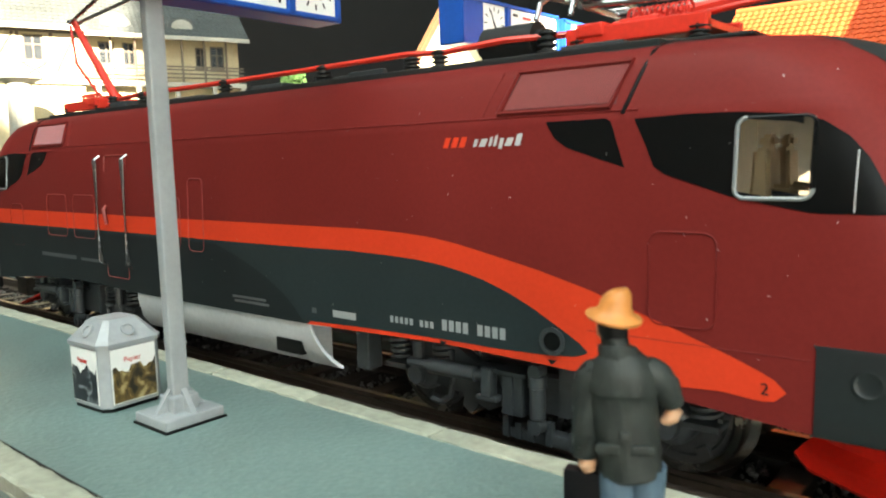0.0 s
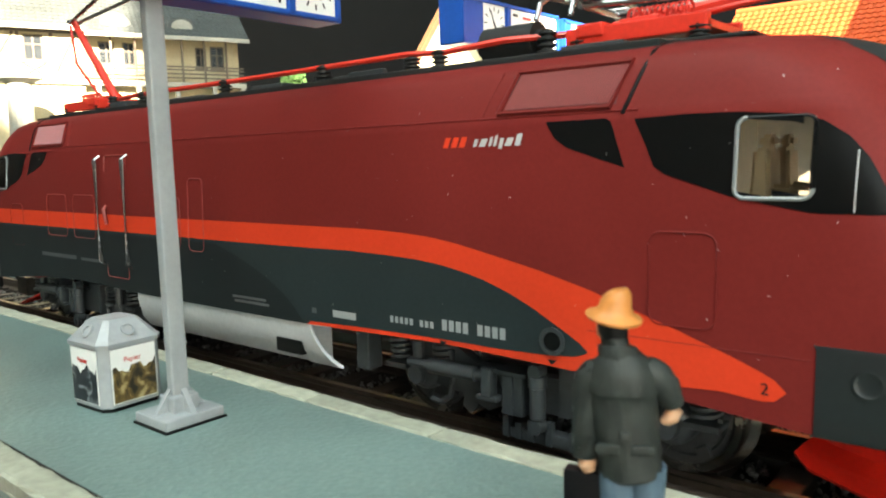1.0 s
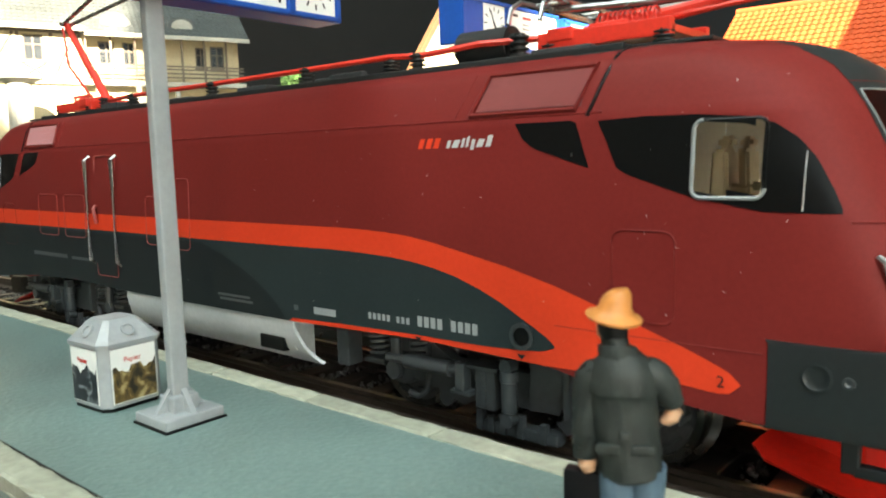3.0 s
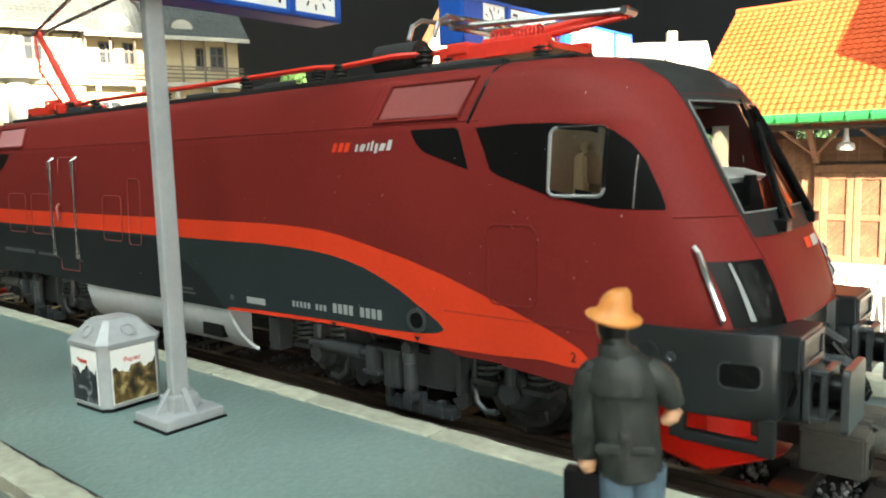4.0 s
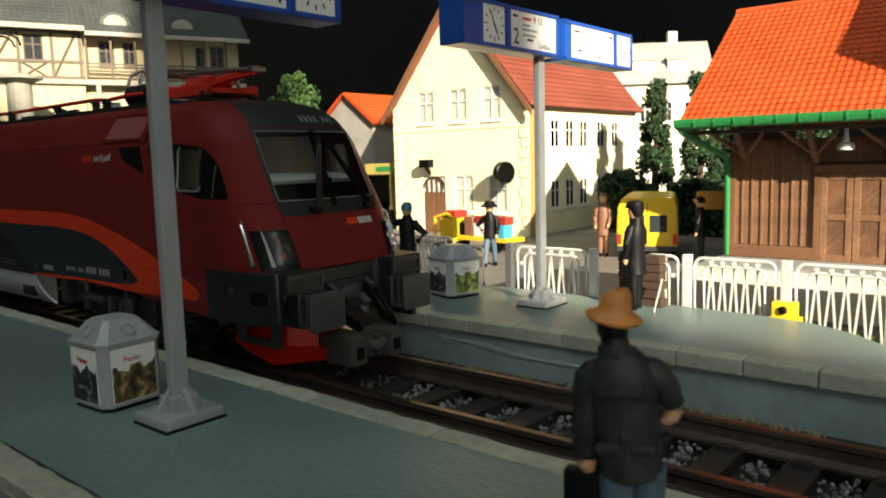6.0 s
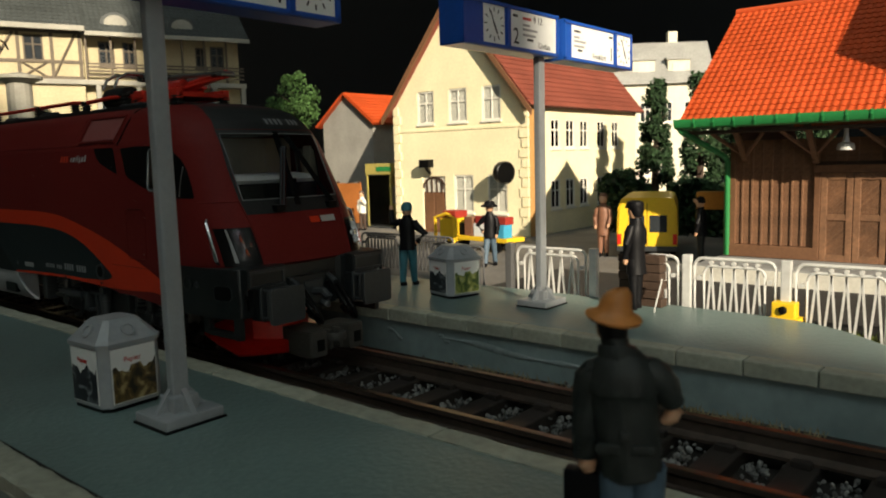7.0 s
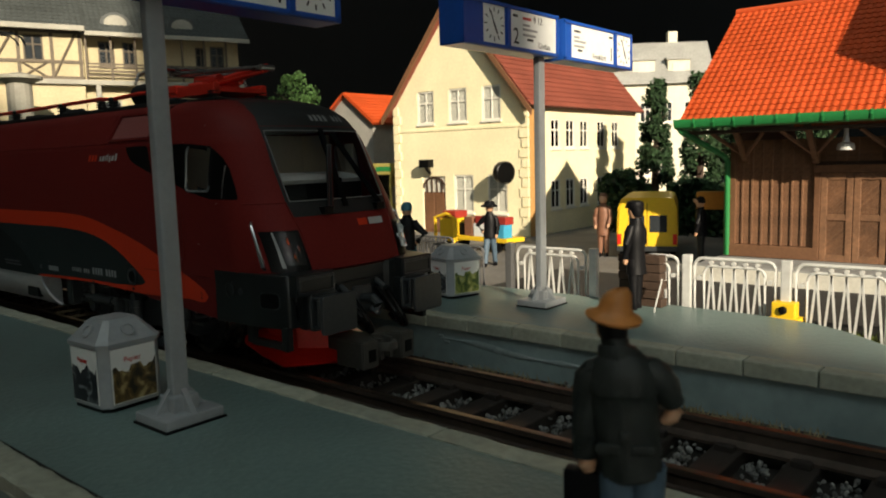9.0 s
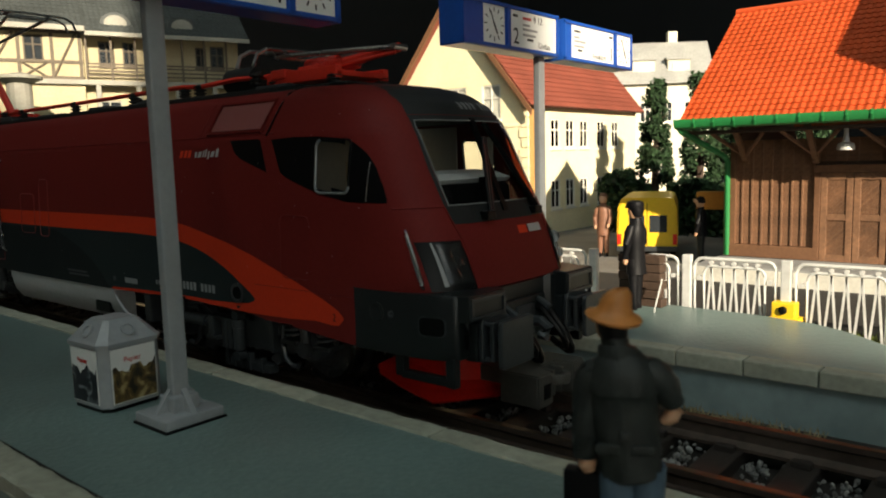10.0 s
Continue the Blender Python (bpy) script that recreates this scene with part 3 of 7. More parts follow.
        part("yaw_damper", bm, FRAMEGREY, frame_part, "", True)
        part("damper_rod", rod((-6.8, s * 15.2, 8.4), (-4.8, s * 15.2, 8.4), 0.65, None, 10), FRAMEGREY, frame_part, "", True)
        part("damper_bracket", box(-5.4, -3.9, s * 15.2 - 0.8, s * 15.2 + 0.8, 6.0, 9.6, 0.25), FRAMEGREY, frame_part)
        part("damper_foot", box(-6.2, -3.2, s * 15.0 - 0.9, s * 15.0 + 0.9, 5.5, 6.1, 0.15), FRAMEGREY, frame_part)
        part("damper_rod", rod((-17.5, s * 15.2, 8.4), (-13.8, s * 15.2, 8.4), 0.6, None, 8), FRAMEGREY, frame_part, "", True)
        bm = prism([(-10.5, 8.2), (-5.0, 8.2), (-3.4, 4.6), (-6.0, 3.4), (-9.4, 4.4), (-11.0, 6.4)], min(s * 11.6, s * 13.4), max(s * 11.6, s * 13.4))
        bmesh.ops.recalc_face_normals(bm, faces=bm.faces[:])
        part("gear_case", bm, FRAMEGREY, frame_part)
        part("rail_brake", box(-2.5, 8.2, s * 13.0 - 1.0, s * 13.0 + 1.0, 0.9, 2.4, 0.3), FRAMEGREY, frame_part)
        for x in (-3.4, -1.6, 0.2, 2.6, 5.8):
            part("brake_link", box(x, x + 0.9, s * 13.8 - 0.5, s * 13.8 + 0.5, 1.0, 3.6 + 0.5 * math.sin(x), 0.12), FRAMEGREY, frame_part)


def end_gear(loco, flip):
    """All that sits on one end: buffer beam, buffers, coupling, plough, lamps, windscreen. flip puts it on the rear."""
    turn = Matrix.Translation((2 * MID * MM, 0, 0)) @ pose(0, 0, 0, 0, 0, 180) if flip else Matrix.Identity(4)

    def add(name, bm, material, label="", parent=loco, smooth=False):
        bmesh.ops.recalc_face_normals(bm, faces=bm.faces[:])
        ob = part(name, bm, material, parent, label, smooth)
        if flip and parent is loco:
            ob.matrix_basis = turn
        return ob
    # buffer beam: a dark belt round the lower front
    side_line = [(-21.7, 17.45), (-12.0, 17.3), (-9.0, 16.95), (-7.2, 16.5), (-6.2, 16.0)]
    outline = [(x, -lerp(side_line, x)) for x in np.linspace(-21.7, -6.2, 16)]
    outline += [(-5.75, -15.85), (-5.45, -15.6), (-5.3, -15.2), (-5.3, -13.0), (-5.6, -6.4), (-6.4, -5.8), (-6.5, -2.0)]
    full = outline + [(x, -y) for x, y in outline[::-1]]
    bm = bmesh.new()
    rings = []
    for z, inset in ((9.6, 0.35), (9.9, 0.05), (13.5, 0), (17.5, 0.0), (17.85, 0.3)):
        rings.append([bm.verts.new((x - inset, y * (1 - inset * 0.02), z)) for x, y in full])
    for a, b in zip(rings, rings[1:]):
        for k in range(len(a) - 1):
            bm.faces.new((a[k], a[k + 1], b[k + 1], b[k]))
    bm.faces.new(rings[0][::-1]), bm.faces.new(rings[-1])
    add("buffer_beam", bm, BEAM, "dark grey buffer beam wrapped round the front", smooth=True)
    for s in (-1, 1):
        bm = lathe([(1.3, 0.0), (1.35, 0.16), (1.1, 0.22), (0.9, 0.08), (0.3, 0.06)], None, 22, T(-17.6, s * 17.38, 15.0) @ Matrix.Diagonal((1, -s, 1, 1)) @ T(0, 0, 0, 90, 0, 0))
        add("socket", bm, BEAM, "round dark recess", smooth=True)
        add("bolt", lathe([(0.55, 0.0), (0.55, 0.12), (0.3, 0.14), (0.2, 0.05)], None, 12, T(-15.1, s * 17.36, 14.9) @ Matrix.Diagonal((1, -s, 1, 1)) @ T(0, 0, 0, 90, 0, 0)), FRAMEGREY, "small round bolt", smooth=True)
        # rounded rectangular step opening in the side: rim and dark hollow
        for grow, lift, name, paint in ((0.22, 0.05, "opening_rim", FRAMEGREY), (0.0, 0.09, "opening", BLACK)):
            bm = bmesh.new()
            bm.faces.new([bm.verts.new((x, s * (lerp(side_line, x) + lift), z)) for x, z in rounded(-10.4 - grow, -6.9 + grow, 12.8 - grow, 15.0 + grow, 0.6 + grow)])
            add(name, bm, paint, "dark rounded step opening")
        # flat block over the buffer with a framed front
        bm = box(-8.6, -3.7, s * 11.6 - 3.9, s * 11.6 + 3.9, 14.5, 17.95, 0.25)
        add("step_block", bm, BEAM, "dark grey block above the buffer")
        bm = bmesh.new()
        for a, b, c, d in ((-3.6, 3.6, 17.1, 17.6), (-3.6, 3.6, 14.8, 15.2), (-3.6, -3.1, 15.2, 17.1), (3.1, 3.6, 15.2, 17.1)):
            box(-3.75, -3.45, s * 11.6 + a, s * 11.6 + b, c, d, 0.08, bm)
        add("block_rim", bm, FRAMEGREY, "raised rim on the block")
        cable = [(-4.6 + 0.5 * math.sin(i * 0.5), s * (14.9 + 0.5 * math.sin(i * 0.52)), 15.6 - i * 0.62) for i in range(8)]
        add("cable", pipe(cable, 0.3, None, 6), BLACK, "thin black cable", smooth=True)
        # buffer: casing, two flanges, stem and plate
        yb, zb = s * 10.3, 11.9
        add("buffer_casing", box(-6.5, -4.1, yb - 3.0, yb + 3.0, 9.0, 14.6, 0.7), BEAM, smooth=True)
        for x, w in ((-4.1, 2.9), (-2.7, 2.5)):
            bm = prism(rounded(yb - w, yb + w, zb - w, zb + w, 0.7, 3), x, x + 0.65, axis="x")
            bmesh.ops.bevel(bm, geom=bm.edges[:], offset=0.12, segments=1, affect="EDGES")
            add("buffer_flange", bm, FRAMEGREY, "square buffer flange")
        for a, b in ((-1, -1), (-1, 1), (1, -1), (1, 1)):
            add("flange_bolt", rod((-4.2, yb + a * 2.3, zb + b * 2.3), (-2.0, yb + a * 2.2, zb + b * 2.2), 0.32, None, 6), FRAMEGREY)
        add("buffer_stem", rod((-4, yb, zb), (-0.6, yb, zb), 1.75, None, 18), BLACK, smooth=True)
        bm = prism(rounded(yb - 3.5, yb + 3.5, 8.9, 14.9, 0.6, 3), -0.7, 0.0, axis="x")
        bmesh.ops.bevel(bm, geom=bm.edges[:], offset=0.1, segments=1, affect="EDGES")
        add("buffer_plate", bm, FRAMEGREY, "flat rectangular grey buffer plate")
        # step hung under the beam
        ya, yc = sorted((s * 14.9, s * 16.1))
        bm = box(-15.8, -14.3, ya, yc, 6.4, 9.9, 0.2)
        box(-7.2, -5.7, ya, yc, 6.1, 9.9, 0.2, bm)
        box(-14.8, -6.8, ya, yc, 6.2, 7.3, 0.2, bm)
        add("footstep", bm, BEAM, "dark step bracket under the beam")
        # headlight: frame on the corner, silver bowl, lens, and the chrome rail beside it
        bm = poly_front(s, 17.9, 24.2, 15.3, 10.2, 0.12)
        lampbed = add("headlight", bm, BLACK, "dark headlight surround", smooth=True)
        add("reflector", poly_front(s, 18.9, 23.8, 13.6, 10.8, 0.20), BLACK, "dark hollow of the headlight", lampbed)
        for zc, yl, rad in ((22.5, 12.5, 0.95), (20.2, 12.1, 0.85), (21.4, 11.4, 0.5)):
            q = s * yl
            bm = lathe([(0.15, -0.1), (rad * 0.5, -0.02), (rad * 0.85, 0.12), (rad, 0.2), (rad * 0.9, 0.22)], None, 16, T(face(q, zc) + 0.24, q, zc) @ T(0, 0, 0, 0, 70, -s * 28))
            add("bulb", bm, CHROME, "round chrome reflector bowl", lampbed, True)
        add("lamp_edge", poly_front(s, 18.5, 24.0, 14.1, 13.8, 0.24), SILVERFRAME, "silver strip beside the lens", lampbed)
        lens = add("lens", poly_front(s, 18.8, 23.8, 13.7, 10.7, 0.42), LENS, "clear glass headlight lens", lampbed)
        rail = [Vector((face(s * y, z), s * y, z)) for y, z in ((15.75, 25.6), (15.8, 25.2), (15.85, 22.0), (15.8, 18.9), (15.75, 18.5))]
        rail = [q + (Vector((0.45, s * 0.45, 0)) if 0 < i < 4 else Vector()) for i, q in enumerate(rail)]
        add("handrail", pipe(rail, 0.32, None, 8), CHROME, "thin chrome handrail", smooth=True)
        crease = [(face(s * y, z) + 0.03, s * y, z) for z, y in ((28.6, 11.0), (27, 10.8), (25.6, 10.5), (24.2, 10.1), (22, 9.95), (19.5, 9.9), (17.9, 9.9))]
        add("front_seam", pipe(crease, 0.13, None, 5), RED, "raised seam of the front panel", smooth=True)
        seam = [(face(s * y, 28.5) + 0.02, s * (y + 0.02), 28.5) for y in np.linspace(11.0, 16.0, 9)]
        add("corner_seam", pipe(seam, 0.10, None, 5), RED, "fine seam round the corner", smooth=True)
        belt = [(x, s * (flank(x, 16.4) + 0.03), 16.4) for x in np.linspace(-44, -22.2, 10)]
        add("flank_seam", pipe(belt, 0.06, None, 4), RED, "fine moulded line along the flank")
    # dark mask under and around the windscreen, with the grey rubber edge
    def rim(z):
        return lerp([(26.2, 10.5), (28.7, 11.0), (34, 11.0), (41, 10.6)], z)
    bm = bow(0, 0, 26.2, 40.7, 44, 36, 0.07, lambda z: -rim(z), rim)
    gone = [f for f in bm.faces if abs(f.calc_center_median().y) < 10.35 and 28.6 < f.calc_center_median().z < 40.0]
    bmesh.ops.delete(bm, geom=gone, context="FACES")
    add("windscreen_surround", bm, ROOFBLACK, "matt black mask round the windscreen", smooth=True)
    edge = [(y, 28.65) for y in np.linspace(-10.4, 10.4, 16)] + [(10.4, z) for z in np.linspace(30, 39, 8)] + [(y, 40.0) for y in np.linspace(10.2, -10.2, 16)] + [(-10.4, z) for z in np.linspace(39, 30, 8)]
    loop = [(face(y, z) + 0.16, y, z) for y, z in edge]
    add("windscreen_seal", pipe(loop + [loop[0]], 0.09, None, 5), SILVERFRAME, "thin grey windscreen edge", smooth=True)
    for a, b in ((-10.4, -0.5), (0.5, 10.4)):
        add("windscreen", bow(a, b, 28.6, 40.0, 14, 10, 0.13), GLASS, "clear curved windscreen pane", smooth=True)
    for y0, y1, ztop in ((-4.6, -0.2, 37.6), (7.6, 1.2, 39.6)):
        pts = [(face(lerp([(26.9, y0), (ztop, y1)], z), z) + 0.9, lerp([(26.9, y0), (ztop, y1)], z), z) for z in np.linspace(26.9, ztop, 6)]
        bm = pipe(pts, 0.26, None, 6)
        pts = [(face(y + 0.9, z) + 0.5, y + 0.9, z) for x, y, z in pts]
        pipe(pts[:], 0.42, bm, 6)
        box(-0.7, 0.7, -1.0, 1.0, -0.5, 0.7, 0.2, bm, T(face(y0, 26.9) + 0.4, y0, 26.9))
        add("wiper", bm, BLACK, "black windscreen wiper")
    bm = box(-0.25, 0.25, -0.5, 0.5, 27.4, 40.4)
    for v in bm.verts:
        v.co.x += face(0, v.co.z) + 0.15
    add("windscreen_post", bm, BLACK)
    # black front roof
    bm = bow(0, 0, 40.8, 46.25, 22, 14, 0.07, lambda z: -lerp([(40.8, 10.5), (44, 9.8), (46.25, 8.0)], z), lambda z: lerp([(40.8, 10.5), (44, 9.8), (46.25, 8.0)], z))
    add("front_roof", bm, ROOFBLACK, "matt black front of the roof", smooth=True)
    add("roof_cap", box(-45, -30, -9.6, 9.6, 46.0, 46.42, 0.15), ROOFBLACK, "matt black roof top")
    for s in (-1, 1):
        add("roof_cap", skin(lambda x: 46.25, lambda x: lerp([(-46, 45.6), (-36, 45.75), (-30, 45.9)], x), -45, -31, 12, 3, 0.07, s), ROOFBLACK, "matt black roof shoulder")
    for k in range(8):
        if k != 4:
            add("roof_marking", bow(-0.8 + k * 1.05, -0.2 + k * 1.05, 41.7, 42.8, 2, 3, 0.12), DIMPRINT2, "grey printed bar")
    for k, (a, b, pr) in enumerate(((1.6, 3.8, ORANGE), (4.2, 7.8, GREYPRINT2))):
        add("emblem", bow(a, b, 24.0, 25.1, 5, 2, 0.10), pr, "plain printed emblem shape")
    # plough, coupler, hook and hoses
    half = [((-25.2, -9.8, 5.0), (-24.0, -6.2, 6.0)), ((-23.6, -11.2, 4.2), (-22.4, -6.8, 5.4)), ((-19.0, -11.4, 2.9), (-18.6, -6.8, 4.6)), ((-14.0, -10.8, 1.5), (-15.4, -6.4, 3.4)), ((-11.2, -6.5, 1.45), (-13.2, -4.2, 3.2)), ((-8.6, -2.2, 1.4), (-11.4, -1.8, 3.1)), ((-8.4, 0.0, 1.4), (-11.2, 0.0, 3.1))]
    half = half + [tuple((x, -y, z) for x, y, z in pair) for pair in half[-2::-1]]
    bm = bmesh.new()
    rings = []
    for low_edge, bend in half:
        lip = Vector(bend).lerp(Vector(low_edge), 0.93) + Vector((-0.1, 0, -0.5))
        rings.append([bm.verts.new(q) for q in (lip, low_edge, Vector(bend).lerp(Vector(low_edge), 0.5) + Vector((-0.2, 0, -0.1)), bend, Vector(bend) + Vector((-0.3, 0, 5.5)))])
    for a, b in zip(rings, rings[1:]):
        for k in range(4):
            bm.faces.new((a[k], b[k], b[k + 1], a[k + 1]))
    add("snow_plough", bm, PLOWRED, "glossy bright red snow plough")
    bm = prism([(-6.0, -6.2), (0.1, -6.2), (0.3, -5.8), (0.3, -2.7), (-1.0, -2.5), (-2.4, -1.6), (-2.4, 1.9), (-1.0, 2.4), (0.3, 2.6), (0.3, 5.5), (0.1, 5.9), (-6.0, 5.9)], 1.9, 6.3, axis="z")
    bmesh.ops.bevel(bm, geom=bm.edges[:], offset=0.2, segments=2, affect="EDGES")
    coupler = add("coupler", bm, COUPLER, "brown-grey plastic short coupler")
    add("coupler_shaft", box(-12, -6.0, -2.6, 2.6, 3.0, 5.4, 0.3), COUPLER, "", coupler)
    add("coupler_loop", lathe([(1.1, 4.0), (1.9, 4.0), (2.0, 4.3), (2.0, 5.0), (1.9, 5.3), (1.1, 5.3), (1.1, 4.0)], None, 20, T(-1.0, 0.2, 0), False), COUPLER, "round coupling eye", coupler, True)
    for y in (-4.2, 4.3):
        add("coupler_slot", box(0.2, 0.42, y - 0.8, y + 0.8, 2.9, 4.9, 0.08), BLACK, "", coupler)
    for y in (-1.0, 1.2):
        add("coupler_tooth", box(-2.5, -0.6, y - 0.35, y + 0.35, 2.4, 5.9, 0.1), COUPLER, "", coupler)
    bm = pipe([(-6, 0, 12), (-3.2, 0, 12.2), (-2.0, 0, 11.4), (-2.4, 0, 10.2), (-3.4, 0, 10.4)], 0.8, None, 8)
    box(-6.4, -5.6, -2.2, 2.2, 9.8, 14.2, 0.3, bm)
    add("coupling_hook", bm, FRAMEGREY, "dark coupling hook")
    add("drawgear_plate", box(-6.6, -5.9, -5.4, 5.4, 9.4, 15.2, 0.25), BEAM, "dark drawgear plate")
    for y in (-4.6, 3.6):
        add("brake_cock", rod((-6.2, y, 14.6), (-4.0, y, 13.4), 0.55, None, 8), FRAMEGREY, "small brake pipe cock")
    for y, sag in ((-4.8, 5.2), (-3.4, 6.4), (3.2, 5.8), (4.8, 6.8)):
        pts = [(-5.8, y, 13.2)] + [(-5.2 + 3.2 * math.sin(math.pi * i / 8), y + 0.35 * i, 13.4 - sag * math.sin(math.pi * i / 12)) for i in range(9)]
        add("air_hose", pipe(pts, 0.5, None, 8), BLACK, "black rubber air hose")
    # cab: lining, seats, desk
    bm = bmesh.new()
    for x0, x1, y0, y1, z0, z1 in ((-37.5, -37.0, -15, 15, 26, 40), (-37.5, -16, -15.0, 15.0, 25.4, 26.0), (-37.0, -29.4, 15.0, 15.4, 26, 40), (-22.4, -20.4, 13.0, 13.4, 26, 38), (-29.4, -22.4, 15.0, 15.4, 26, 30.4)):
        box(x0, x1, y0, y1, z0, z1, 0.0, bm)
    add("cab_ceiling", box(-37, -21, -10, 10, 40.2, 40.6), ROOFBLACK, "dark cab ceiling")
    add("cab_lining", bm, LINING, "pale beige driver's cab lining with a partition")
    for x, y in ((-27.9, -9.2), (-27.9, -2.6)):
        bm = prism([(x - 1.8, 26), (x + 1.6, 26), (x + 1.5, 29.4), (x + 0.2, 29.6), (x + 0.0, 35.0), (x - 1.5, 35.0), (x - 1.9, 29.0)], y - 1.9, y + 1.9)
        prism([(x - 1.3, 35.0), (x + 0.1, 35.0), (x + 0.2, 36.3), (x - 1.1, 36.3)], y - 1.1, y + 1.1, bm)
        prism([(x + 0.2, 30.6), (x + 2.4, 30.5), (x + 2.4, 31.4), (x + 0.2, 31.6)], y - 2.3, y - 1.6, bm)
        bmesh.ops.bevel(bm, geom=bm.edges[:], offset=0.35, segments=2, affect="EDGES")
        add("driver_seat", bm, BEIGE, "beige plastic driver's seat", smooth=True)
    add("desk_screen", box(-14.6, -13.8, 1.4, 4.0, 28.4, 32.0, 0.2), BLACK, "small black desk screen")
    add("driver_desk", box(-21.0, -14.6, -9.6, 9.6, 26, 31.2, 0.4), BLACK, "dark front of the driver's desk")
    add("desk_top", prism([(-21.2, 31.2), (-15.0, 31.2), (-14.4, 31.8), (-17.0, 32.6), (-21.2, 33.0)], -9.4, 9.4), WHITEPRINT, "white top of the driver's desk")


def poly_front(s, z0, z1, ya, yb, off):
    """A leaning four-cornered sheet on the front, from |y| ya (outer) to yb (inner)."""
    def lo(z):
        k = (z - z0) / (z1 - z0)
        return (-(ya + 0.25 * k) if s < 0 else yb + 0.55 * k - 0.2)

    def hi(z):
        k = (z - z0) / (z1 - z0)
        return (-(yb + 0.55 * k - 0.2) if s < 0 else ya + 0.25 * k)
    return bow(0, 0, z0, z1, 6, 6, off, lo, hi)


LINING = mat("pale_beige_plastic", (0.58, 0.52, 0.40), 0.6, vary=0.05, grain=1.0)
DIMPRINT2 = mat("grey_roof_print", (0.16, 0.165, 0.165), 0.5, vary=0.05, grain=0.4)
DARKSTEEL = mat("bare_steel", (0.36, 0.36, 0.36), 0.28, 0.9, vary=0.15, grain=0.6)
BEAM = mat("charcoal_plastic", (0.0095, 0.012, 0.0125), 0.40, vary=0.12, grain=0.7, bump=0.012, stain=0.1)
GREYPRINT2 = mat("pale_grey_print", (0.40, 0.40, 0.39), 0.5, vary=0.05, grain=0.4)
LENS = glass("lamp_glass", (0.92, 0.94, 0.95), 0.12)


